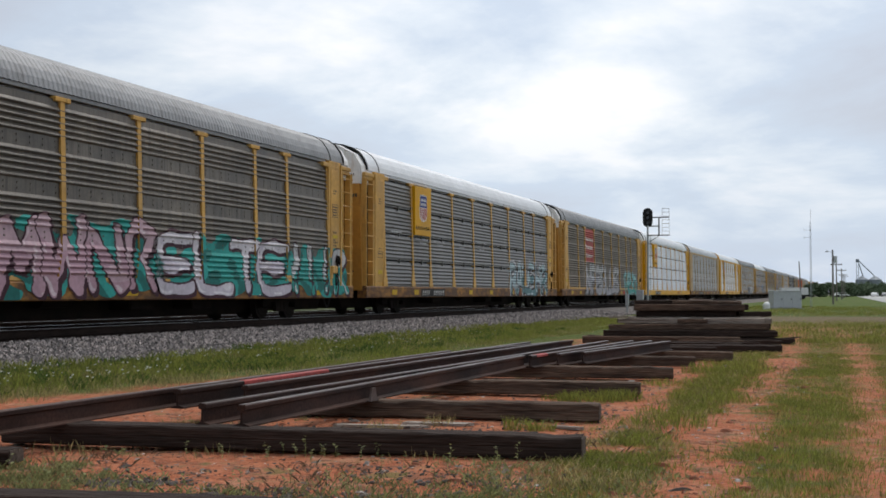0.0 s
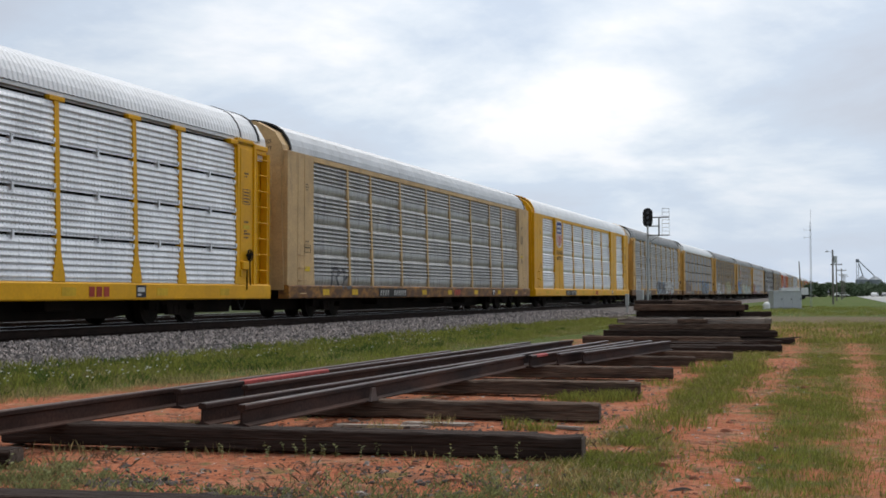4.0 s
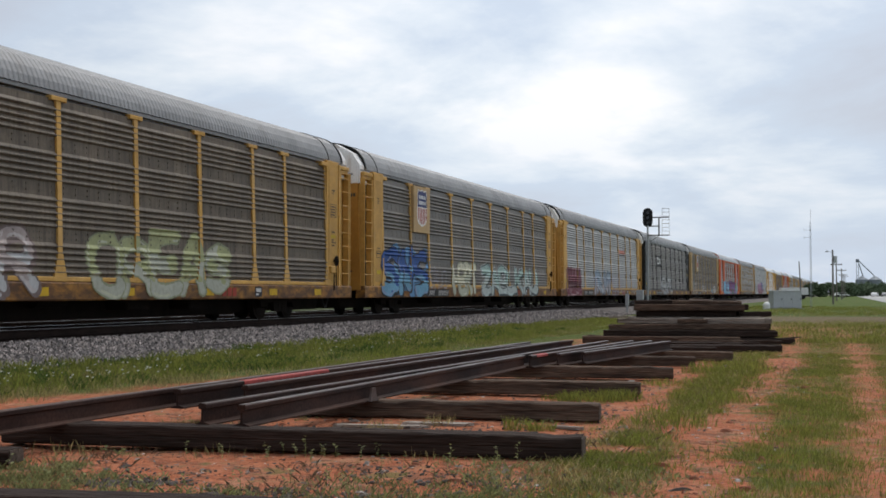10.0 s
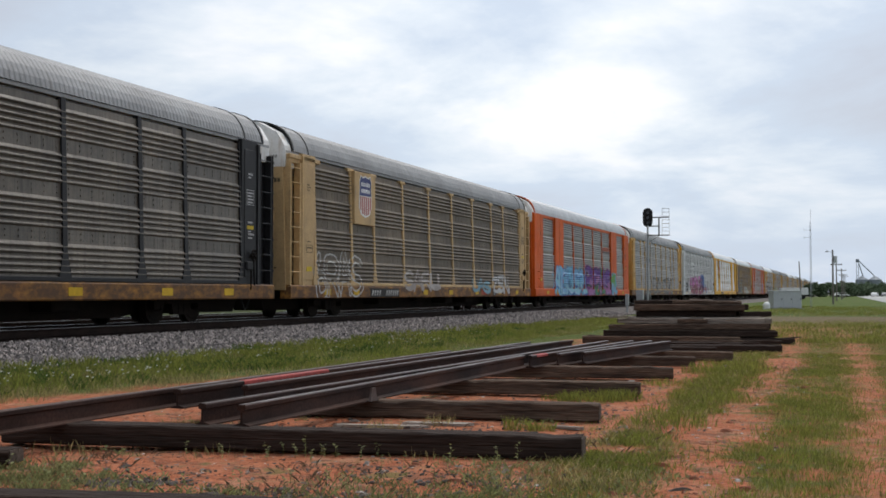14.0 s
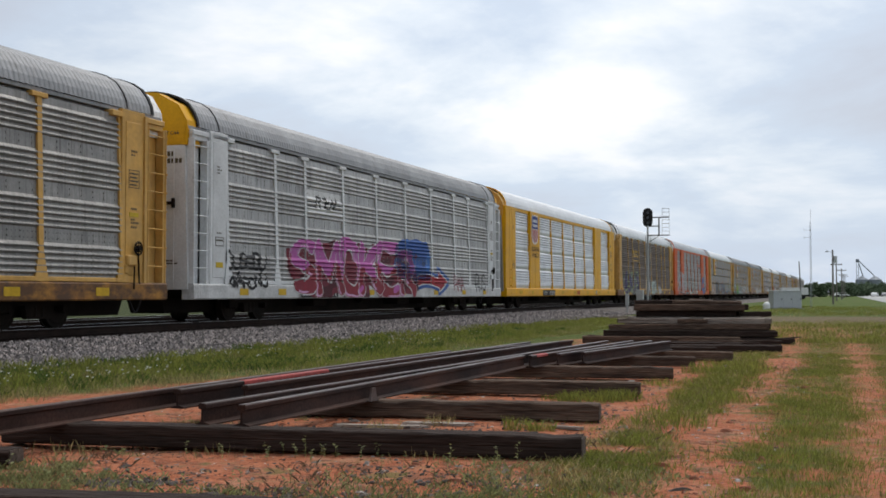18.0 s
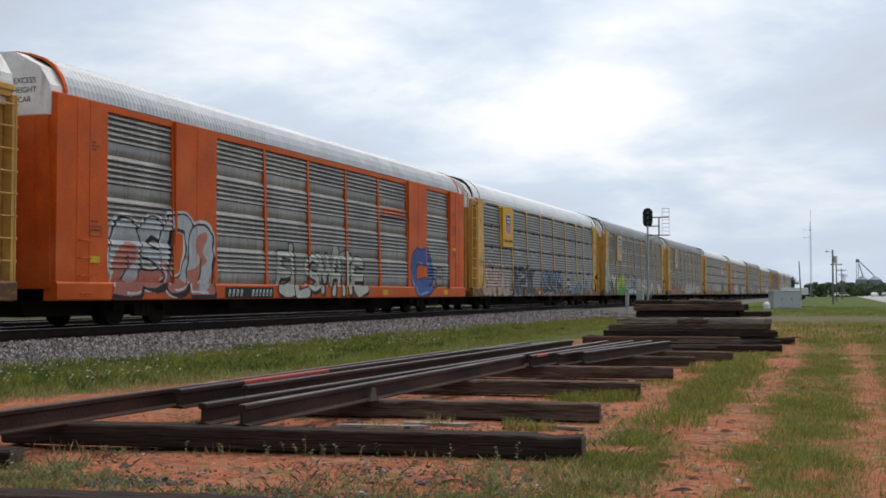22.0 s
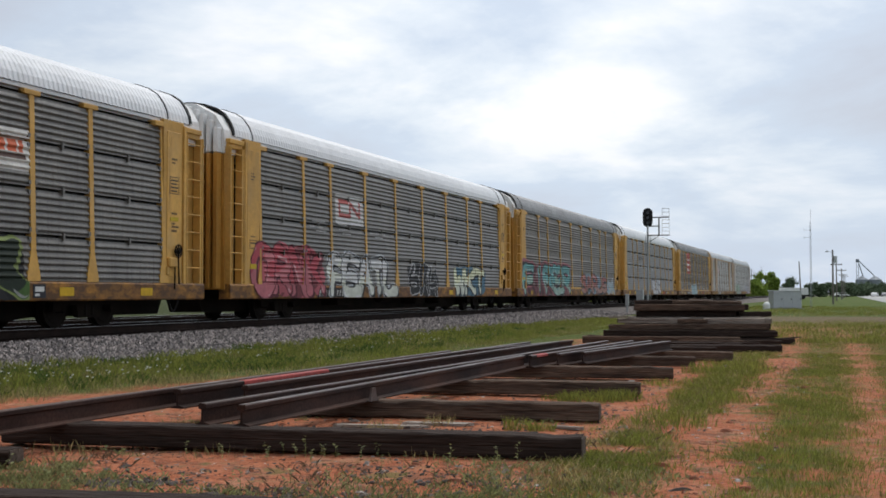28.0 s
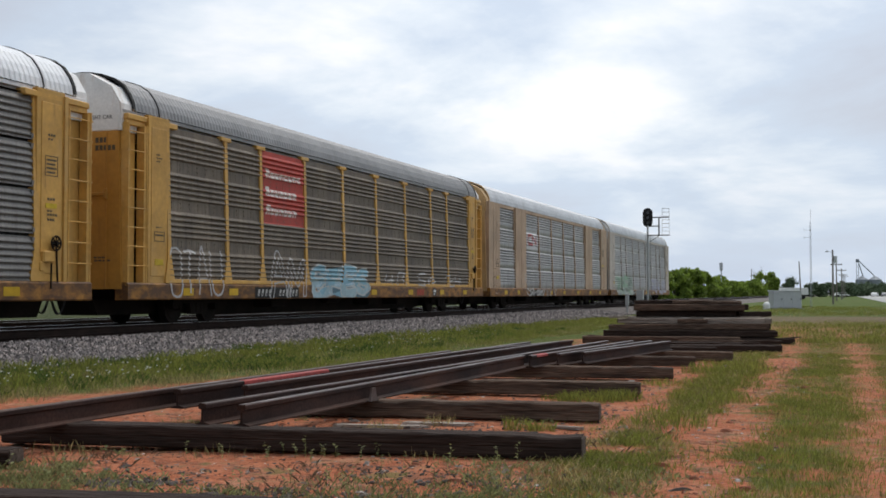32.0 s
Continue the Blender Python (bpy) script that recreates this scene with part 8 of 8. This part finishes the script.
def leaf_cloud(rng, blobs, count, size):
    """Many small leaf blades scattered through uneven clumps."""
    blobs = np.array(blobs)
    pick = rng.integers(0, len(blobs), count)
    p = rng.normal(size=(count, 3))
    p /= np.linalg.norm(p, axis=1)[:, None]
    p *= (rng.random(count) ** 0.45)[:, None]
    c = blobs[pick, :3] + p * blobs[pick, 3:4] * np.array([1, 1, 0.8])
    a, b = rng.normal(size=(count, 3)), rng.normal(size=(count, 3))
    a /= np.linalg.norm(a, axis=1)[:, None]
    b = np.cross(a, b)
    b /= np.linalg.norm(b, axis=1)[:, None]
    s = size * rng.uniform(0.6, 1.4, (count, 1))
    v = np.stack([c - a * s, c + b * s * 0.5, c + a * s, c - b * s * 0.5], 1).reshape(-1, 3)
    return v, np.arange(count * 4).reshape(-1, 4)


def tree(x, y, height, spread, seed, leaf="leaf", bare=False, count=4200, low=0.12):
    rng, r = np.random.default_rng(seed), random.Random(seed)
    t = thing("tree", ("bare-topped tree at the field's edge" if bare else "bushy green tree beyond the tracks") if leaf == "leaf" else "distant tree in hazy grey-green", "tree", (x, y, -0.1), r.uniform(0, 360), "trees")
    g = Geo()
    g.tube((0, 0, 0), (0.1, 0, height * 0.3), height * 0.035, height * 0.024, n=8)
    g.tube((0.1, 0, height * 0.3), (0.0, 0.1, height * 0.6), height * 0.024, height * 0.012, n=8)
    blobs = []
    for i in range(11 if not bare else 16):
        a, el_ = r.uniform(0, 6.28), r.uniform(0.2, 1.25)
        z0 = height * r.uniform(low, 0.5)
        ln = (height - z0) * r.uniform(0.45, 0.85)
        q = (math.cos(a) * math.cos(el_) * spread * r.uniform(0.5, 1.0), math.sin(a) * math.cos(el_) * spread * r.uniform(0.5, 1.0), z0 + ln * math.sin(el_))
        g.tube((0.05, 0.05, z0), q, height * 0.012, height * 0.004, n=5)
        blobs.append((*q, spread * r.uniform(0.25, 0.48)))
        if bare:
            for _ in range(5):
                e = (q[0] + r.uniform(-1, 1) * spread * 0.4, q[1] + r.uniform(-1, 1) * spread * 0.4, q[2] + r.uniform(0.1, 1) * height * 0.22)
                g.tube(q, e, height * 0.004, height * 0.0015, n=4)
    part("trunk", g, MAT["bark"], t)
    blobs.append((0, 0, height * 0.75, spread * 0.35))
    for i in range(6):
        a = r.uniform(0, 6.28)
        blobs.append((math.cos(a) * spread * 0.7, math.sin(a) * spread * 0.7, height * r.uniform(low, 0.35), spread * 0.35))
    v, f = leaf_cloud(rng, blobs, count if not bare else count // 5, 0.30 if leaf == "leaf" else 0.55)
    me = bpy.data.meshes.new("crown")
    me.from_pydata(v.tolist(), [], f.tolist())
    me.materials.append(MAT[leaf])
    part("crown", me, None, t)


# a belt of bushy trees beyond the second track, thinning out along the line
for i, (x, y, h, s) in enumerate(((-25.5, 166, 5.4, 2.6), (-27.5, 178, 6.0, 2.9), (-26.0, 188, 5.6, 2.6), (-25.0, 199, 5.9, 2.7), (-26.5, 208, 6.2, 2.8), (-25.0, 219, 6.0, 2.7), (-24.5, 232, 4.6, 2.6), (-26.0, 248, 4.8, 2.8),
                                  (-25.0, 262, 4.5, 2.6), (-25.0, 280, 4.4, 2.8), (-29.0, 160, 5.2, 3.0), (-30.0, 150, 5.4, 3.0), (-26.0, 300, 3.6, 3.0), (-25.0, 320, 5.0, 3.0), (-26.0, 345, 5.4, 3.2), (-27.0, 365, 4.6, 3.2))):
    tree(x, y, h, s, 40 + i, low=0.04)
tree(-27.0, 172, 7.4, 2.2, 60, bare=True)
tree(-24.5, 392, 8.6, 3.2, 61, low=0.30)
tree(-26.0, 372, 9.4, 2.4, 62, bare=True)
tree(-25.0, 420, 5.5, 3.4, 63, low=0.05)
# far trees, their haze painted into the leaf colour
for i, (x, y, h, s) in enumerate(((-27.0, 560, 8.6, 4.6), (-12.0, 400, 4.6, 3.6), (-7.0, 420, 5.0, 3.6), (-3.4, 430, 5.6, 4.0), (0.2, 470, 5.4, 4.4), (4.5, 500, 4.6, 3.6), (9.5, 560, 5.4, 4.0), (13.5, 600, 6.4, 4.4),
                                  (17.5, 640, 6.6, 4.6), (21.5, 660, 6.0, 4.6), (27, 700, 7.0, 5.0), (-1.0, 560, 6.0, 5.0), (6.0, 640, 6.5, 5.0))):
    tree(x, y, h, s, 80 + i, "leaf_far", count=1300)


# ---- plants and litter on the ground ----
def blades(name, label, spots, mat, height, width, seed, lean_by=0.5):
    """Grass blades, three-sided and bent, at scattered spots (x, y, radius, count)."""
    rng = np.random.default_rng(seed)
    v, f = [], []
    for x, y, rad, count in spots:
        a, d = rng.uniform(0, 6.28, count), rad * np.sqrt(rng.random(count))
        px, py = x + d * np.cos(a), y + d * np.sin(a)
        h = height * rng.uniform(0.75, 1.25) * rng.uniform(0.4, 1.2, count)
        t, w = rng.uniform(0, 6.28, count), width * rng.uniform(0.6, 1.3, count)
        bend = lean_by * h * rng.uniform(0.2, 1.0, count)
        dx, dy = np.cos(t), np.sin(t)
        for i in range(count):
            z = ground_height(px[i], py[i]) - 0.01
            o = len(v)
            v += [(px[i] - dy[i] * w[i], py[i] + dx[i] * w[i], z), (px[i] + dy[i] * w[i], py[i] - dx[i] * w[i], z),
                  (px[i] + dx[i] * bend[i] * 0.35 + dy[i] * w[i] * 0.7, py[i] + dy[i] * bend[i] * 0.35 - dx[i] * w[i] * 0.7, z + h[i] * 0.6),
                  (px[i] + dx[i] * bend[i], py[i] + dy[i] * bend[i], z + h[i])]
            f += [(o, o + 1, o + 2), (o, o + 2, o + 3)]
    me = bpy.data.meshes.new(name)
    me.from_pydata(v, [], f)
    me.materials.append(MAT[mat])
    tagged(new(name, me), label, "grass" if "grass" in name else "weeds", kind="stuff")


def scatter(rng, count, x0, x1, y0, y1, rad, n, keep=None):
    out = []
    while len(out) < count:
        x, y = rng.uniform(x0, x1), y0 + (y1 - y0) * rng.random() ** 1.5
        if keep is None or keep(x, y):
            out.append((x, y, rad * rng.uniform(0.5, 1.4), int(n * rng.uniform(0.5, 1.4))))
    return out


def patchy(x, y, s=0.6, lim=0.0):
    return noise.noise(Vector((x * s, y * s, 12.5))) > lim


def in_rut(x, y):
    mid = -0.45 - 0.0012 * max(0.0, y - 18) ** 2
    worn = 0.24 + 0.26 * noise.noise(Vector((x * 1.6, y * 0.8, 8.0))) + 0.16 * noise.noise(Vector((x * 5, y * 4, 8.0)))
    return abs(abs(x - mid) - 0.68) < worn


R = random.Random(21)
def soft_patch(x, y, s=0.7, floor=0.1):
    """Thins the grass out softly towards the bare spots."""
    k = 0.5 + 0.9 * noise.noise(Vector((x * s, y * s, 12.5))) + 0.35 * noise.noise(Vector((x * s * 3, y * s * 3, 2.5)))
    return R.random() < max(floor, min(1.0, k))


def on_verge(x, y):
    """The grass strip beside the ballast widens with distance."""
    return x < -9.4 + min(0.2 * (y - 14), 2.2) + 0.5 * noise.noise(Vector((x * 0.5, y * 0.5, 5)))


BARE = [(-2.30, 13.2, 0.45, 0.9), (-1.25, 11.6, 0.55, 1.2), (-0.95, 8.3, 0.25, 1.2), (-1.2, 22.6, 0.45, 1.6), (-1.75, 9.6, 0.4, 0.3)]


def bare(x, y):
    return any(((x - a) / c) ** 2 + ((y - b) / d) ** 2 < 1.0 + 0.8 * noise.noise(Vector((x * 3, y * 3, 1))) for a, b, c, d in BARE)


def turf(x, y):
    return (not in_rut(x, y) or R.random() < 0.12) and not bare(x, y)


blades("verge_grass", "green grass along the foot of the ballast", scatter(R, 2500, -13.0, -8.2, 11.5, 60, 0.26, 28, lambda x, y: on_verge(x, y) and soft_patch(x, y, 0.8, 0.03)), "grass", 0.11, 0.0045, 1)
blades("verge_tufts", "taller bright grass tufts along the ballast", scatter(R, 330, -13.0, -10.4, 11.5, 45, 0.14, 40, lambda x, y: on_verge(x, y) and soft_patch(x, y, 0.6, 0.0)), "grass", 0.17, 0.004, 15)
blades("verge_weeds", "dark green weeds in the grass along the ballast", scatter(R, 420, -13.2, -9.0, 11.5, 40, 0.2, 34, lambda x, y: on_verge(x, y) and soft_patch(x + 5, y, 0.7, 0.0)), "weed_dark", 0.12, 0.005, 28, 0.9)
blades("verge_straw_grass", "pale dry grass along the foot of the ballast", scatter(R, 1500, -12.6, -8.0, 11.5, 55, 0.3, 16, lambda x, y: on_verge(x - 0.5, y) and soft_patch(x, y, 0.5)), "straw", 0.10, 0.004, 2)
blades("yard_grass", "low green grass over the yard's edge", scatter(R, 3600, -2.4, 5.5, 6.6, 60, 0.24, 20, lambda x, y: turf(x, y) and soft_patch(x, y)), "grass", 0.05, 0.0028, 3)
blades("near_yard_grass", "fresh green grass in the yard's turf", scatter(R, 2300, -1.9, 1.6, 6.8, 26, 0.2, 26, lambda x, y: turf(x, y) and soft_patch(x, y, 0.9, 0.05)), "grass", 0.06, 0.0022, 13)
blades("meadow_grass", "rough grass tufts over the far meadow", scatter(R, 2600, -9.0, 10.0, 32, 120, 0.35, 16, lambda x, y: x > -6.5 - 0.03 * (y - 40) and not 53 < y < 70 and soft_patch(x, y, 0.25, 0.1)), "grass", 0.13, 0.010, 17)
blades("meadow_straw_grass", "pale dry grass over the far meadow", scatter(R, 1300, -8.0, 10.0, 28, 110, 0.35, 12, lambda x, y: x > -6.0 - 0.03 * (y - 40) and not 54 < y < 69 and soft_patch(x + 30, y, 0.3, 0.05)), "straw", 0.11, 0.008, 18)
blades("yard_straw_grass", "thin dry grass over the yard's edge", scatter(R, 1300, -2.4, 2.5, 6.6, 50, 0.24, 16, turf), "straw", 0.06, 0.002, 4)
blades("tall_grass_tufts", "tall pale grass tufts between rails and timbers", [(-5.9, 9.75, 0.28, 260), (-5.4, 9.6, 0.25, 140), (-4.1, 10.3, 0.2, 80), (-3.75, 10.9, 0.15, 80), (-4.9, 9.5, 0.3, 100), (-6.4, 9.4, 0.3, 120), (-4.6, 8.25, 0.3, 24),
                                                                    (-5.9, 8.1, 0.35, 50), (-3.1, 8.45, 0.2, 26)], "straw", 0.10, 0.0012, 5, 0.4)
blades("green_tufts", "fresh green grass tufts among the timbers", [(-2.95, 14.05, 0.40, 520), (-2.6, 14.2, 0.25, 240), (-3.3, 14.1, 0.25, 180), (-2.72, 10.75, 0.14, 180), (-2.95, 10.7, 0.1, 80), (-2.5, 16.8, 0.3, 180), (-2.2, 19.4, 0.4, 240), (-1.9, 12.8, 0.3, 220),
                                                             (-1.6, 14.5, 0.5, 400), (-1.7, 17.0, 0.6, 480), (-1.9, 20.0, 0.7, 480), (-1.6, 11.6, 0.4, 260), (-2.0, 22.0, 0.7, 400)], "grass", 0.12, 0.0028, 6)


def weed_strip(x, y):
    """Rank growth between the timbers' ends and the wheel tracks."""
    mid = -1.72 - 0.02 * max(0.0, y - 12) + 0.22 * noise.noise(Vector((0.0, y * 0.55, 3.0)))
    return abs(x - mid) < 0.30 + 0.22 * noise.noise(Vector((x, y * 0.8, 9.0))) and not bare(x, y)


blades("weed_strip", "dense soft green weeds along the ends of the timbers", scatter(R, 430, -2.7, -1.0, 8.6, 27, 0.15, 46, weed_strip), "grass", 0.062, 0.0014, 21, 0.8)
blades("weed_strip_dry", "pale stems among the green weeds", scatter(R, 300, -2.7, -1.0, 7.8, 27, 0.16, 22, weed_strip), "straw", 0.07, 0.0010, 22, 0.8)
blades("centre_grass", "thin green grass between the wheel tracks", scatter(R, 800, -0.95, 0.05, 7.0, 34, 0.16, 18, lambda x, y: not in_rut(x, y) and soft_patch(x, y, 1.5, 0.0) and soft_patch(x + 4, y, 0.5, 0.2)), "grass", 0.055, 0.0016, 23)
blades("outer_grass", "thin green grass beyond the wheel tracks", scatter(R, 850, 0.35, 3.2, 8.0, 34, 0.20, 18, lambda x, y: soft_patch(x, y, 1.1, 0.04)), "grass", 0.06, 0.0018, 24)
blades("track_straw", "pale dry grass over and beside the wheel tracks", scatter(R, 900, -1.6, 2.4, 6.8, 34, 0.22, 14, lambda x, y: soft_patch(x + 9, y, 1.2, 0.05)), "straw", 0.045, 0.0012, 27)
blades("front_weeds", "grey-green weeds in the red earth by the near timber", scatter(R, 44, -5.6, -4.5, 6.55, 7.15, 0.12, 34) + scatter(R, 26, -6.1, -5.2, 7.2, 7.7, 0.10, 30) + scatter(R, 34, -2.9, -1.3, 6.5, 8.3, 0.16, 26) + scatter(R, 16, -4.0, -2.8, 6.6, 7.5, 0.10, 22), "weed", 0.065, 0.0018, 25, 0.9)
blades("dead_stalks", "thin dead brown stalks over the red earth", scatter(R, 300, -6.6, -1.6, 6.3, 13, 0.16, 7, lambda x, y: patchy(x, y, 0.8, -0.1)), "dead", 0.06, 0.0007, 26, 1.4)
blades("weeds_low", "grey-green low weeds on the red earth", scatter(R, 170, -6.5, -1.2, 6.3, 12, 0.12, 18, lambda x, y: patchy(x, y, 1.1, 0.05)) + scatter(R, 46, -2.4, -0.9, 7.0, 9.0, 0.2, 36) + scatter(R, 30, -5.2, -3.6, 6.4, 7.3, 0.14, 26) + scatter(R, 40, -3.4, -2.0, 6.6, 7.8, 0.12, 26), "weed", 0.05, 0.004, 7, 1.3)


def leafy(name, label, spots, mat, seed):
    """Small broad-leaved weeds: short stems with pairs of leaves."""
    rng = np.random.default_rng(seed)
    v, f = [], []
    for x, y, n in spots:
        for _ in range(n):
            px, py = x + rng.normal() * 0.2, y + rng.normal() * 0.11
            h = rng.uniform(0.03, 0.18)
            for k in range(7):
                a, z = rng.uniform(0, 6.28), ground_height(px, py) + h * (k + 1) / 7
                ln, w = rng.uniform(0.02, 0.045), rng.uniform(0.008, 0.016)
                c, s = math.cos(a), math.sin(a)
                o = len(v)
                v += [(px, py, z), (px + c * ln * 0.5 - s * w, py + s * ln * 0.5 + c * w, z + 0.01), (px + c * ln, py + s * ln, z + rng.uniform(-0.01, 0.02)), (px + c * ln * 0.5 + s * w, py + s * ln * 0.5 - c * w, z + 0.01)]
                f.append((o, o + 1, o + 2, o + 3))
            o = len(v)
            v += [(px - 0.003, py, ground_height(px, py) - 0.01), (px + 0.003, py, ground_height(px, py) - 0.01), (px, py, ground_height(px, py) + h)]
            f.append((o, o + 1, o + 2))
    me = bpy.data.meshes.new(name)
    me.from_pydata(v, [], f)
    me.materials.append(MAT[mat])
    tagged(new(name, me), label, "weeds", kind="stuff")


leafy("broadleaf_weeds", "small broad-leaved weeds by the timbers", [(-4.3, 8.5, 6), (-4.0, 8.55, 6), (-3.6, 8.6, 5), (-5.6, 8.15, 4), (-4.9, 8.3, 2), (-5.2, 7.2, 7), (-4.8, 7.0, 6), (-5.6, 7.0, 6), (-4.4, 7.1, 3), (-3.2, 7.4, 4), (-2.6, 8.3, 3), (-2.2, 8.5, 3), (-1.7, 8.2, 3),
                                                              (-2.3, 7.6, 3), (-1.8, 7.5, 3), (-1.5, 7.9, 3), (-2.9, 7.8, 4), (-2.1, 8.95, 5), (-5.0, 6.5, 4), (-4.1, 6.6, 3), (-3.4, 6.9, 4)], "weed", 8)


def litter():
    """Small stones, chips of wood and clods over the bare earth."""
    rng = np.random.default_rng(9)
    v, f, m = [], [], []
    for i in range(11000):
        x, y = rng.uniform(-7.2, -0.6), 5.6 + 20 * rng.random() ** 2.2
        s = rng.uniform(0.004, 0.017) * (1 + (rng.random() < 0.05) * 1.6)
        sx, sy, sz = s * rng.uniform(0.6, 2.6), s * rng.uniform(0.6, 1.4), s * rng.uniform(0.4, 0.9)
        a = rng.uniform(0, 6.28)
        c, t = math.cos(a), math.sin(a)
        if rng.random() < 0.25:
            sx, sy, sz = rng.uniform(0.03, 0.09), 0.004, 0.006
        z = ground_height(x, y)
        o = len(v)
        for u, w, q in ((-1, -0.7, 0), (1, -0.8, 0), (0.9, 0.8, 0), (-0.8, 1, 0), (-0.4, -0.3, 1), (0.5, -0.2, 0.9), (0.2, 0.5, 1)):
            v.append((x + c * u * sx - t * w * sy, y + t * u * sx + c * w * sy, z + q * sz - 0.003))
        f += [(o, o + 1, o + 5, o + 4), (o + 1, o + 2, o + 6, o + 5), (o + 2, o + 3, o + 6), (o + 3, o, o + 4, o + 6), (o + 4, o + 5, o + 6)]
        k = int(rng.choice(4, p=[0.35, 0.3, 0.22, 0.13]))
        m += [k] * 5
    me = bpy.data.meshes.new("ground_litter")
    me.from_pydata(v, [], f)
    for rgb in ((0.25, 0.10, 0.06), (0.09, 0.075, 0.065), (0.22, 0.19, 0.17), (0.45, 0.41, 0.37)):
        me.materials.append(material("litter", rgb, 0.95, contrast=0.3, spec=0.1))
    me.polygons.foreach_set("material_index", m)
    tagged(new("ground_litter", me), "small stones, clods and wood chips on red earth", "litter", kind="stuff")


litter()


def flowers(spots, seed):
    """Small pale flower heads standing in the grass."""
    rng = np.random.default_rng(seed)
    v, f = [], []
    for x, y in spots:
        z, r = ground_height(x, y) + rng.uniform(0.10, 0.22), rng.uniform(0.012, 0.022)
        o = len(v)
        v += [(x + r * math.cos(a), y + r * math.sin(a), z + 0.5 * r * math.sin(2 * a)) for a in (0, 1.05, 2.09, 3.14, 4.19, 5.24)]
        f.append(tuple(range(o, o + 6)))
        f.append((o, o + 2, o + 4))
    me = bpy.data.meshes.new("verge_flowers")
    me.from_pydata(v, [], f)
    me.materials.append(MAT["flower"])
    tagged(new("verge_flowers", me), "small white flowers in the grass along the ballast", "flowers", kind="stuff")


flowers([(x, y) for x, y, *_ in scatter(R, 260, -12.8, -9.6, 12, 34, 0.1, 1, lambda x, y: on_verge(x, y) and soft_patch(x + 3, y, 0.5, 0.0))], 33)


def rubble(spots):
    """Broken lumps of old asphalt and rock in heaps on the earth."""
    rng = np.random.default_rng(31)
    base = []
    for _ in range(5):
        bm = bmesh.new()
        for p in rng.normal(size=(10, 3)):
            bm.verts.new(Vector(p).normalized() * float(rng.uniform(0.7, 1.1)))
        bmesh.ops.convex_hull(bm, input=bm.verts)
        keep = [v for v in bm.verts if v.link_faces]
        order = {v: i for i, v in enumerate(keep)}
        base.append((np.array([v.co for v in keep]), [tuple(order[v] for v in q.verts) for q in bm.faces]))
        bm.free()
    v, f = [], []
    for x, y, rx, ry, n in spots:
        for i in range(n):
            px, py = x + rng.normal() * rx, y + rng.normal() * ry
            size = rng.uniform(0.005, 0.018) * (1.7 if rng.random() < 0.12 else 1)
            pts, faces = base[i % 5]
            q = pts * size * rng.uniform(0.6, 1.4, 3) * np.array([1, 1, 0.7])
            z = ground_height(px, py) + size * 0.3
            o = len(v)
            v += [(a + px, b + py, c + z) for a, b, c in q.tolist()]
            f += [tuple(o + k for k in t) for t in faces]
    me = bpy.data.meshes.new("rubble")
    me.from_pydata(v, [], f)
    me.materials.append(MAT["clod"])
    tagged(new("rubble", me), "dark broken rubble lumps on the red earth", "rubble", kind="stuff")


rubble([(-4.75, 7.05, 0.16, 0.10, 260), (-4.45, 7.15, 0.14, 0.06, 140), (-3.0, 6.75, 0.30, 0.16, 440), (-2.45, 6.9, 0.28, 0.2, 400), (-3.5, 6.95, 0.25, 0.12, 240), (-2.2, 7.6, 0.3, 0.25, 240), (-4.9, 7.6, 0.4, 0.15, 100),
        (-3.1, 7.9, 0.4, 0.2, 180), (-3.4, 10.2, 0.4, 0.25, 220), (-2.9, 12.6, 0.3, 0.3, 140), (-3.6, 13.0, 0.4, 0.25, 140), (-4.2, 9.7, 0.3, 0.15, 120), (-3.3, 16.2, 0.4, 0.4, 120),
        (-3.9, 10.4, 0.7, 0.35, 260), (-3.6, 12.8, 0.7, 0.45, 260), (-3.8, 15.6, 0.8, 0.5, 200), (-3.8, 18.8, 0.8, 0.6, 180), (-2.5, 10.2, 0.3, 0.4, 90)])


def motions():
    """The train rolls towards the eye along its track, slowing a little."""
    for k, car in CARS:
        walk(car, [(t, pose(TRACK_X, FIRST + PITCH_CAR * k + SHIFT.get(k, 0.0) - run(t), RAIL_Z)) for t in (0, 4, 8, 12, 16, 20, 24, 28, 32)])


motions()
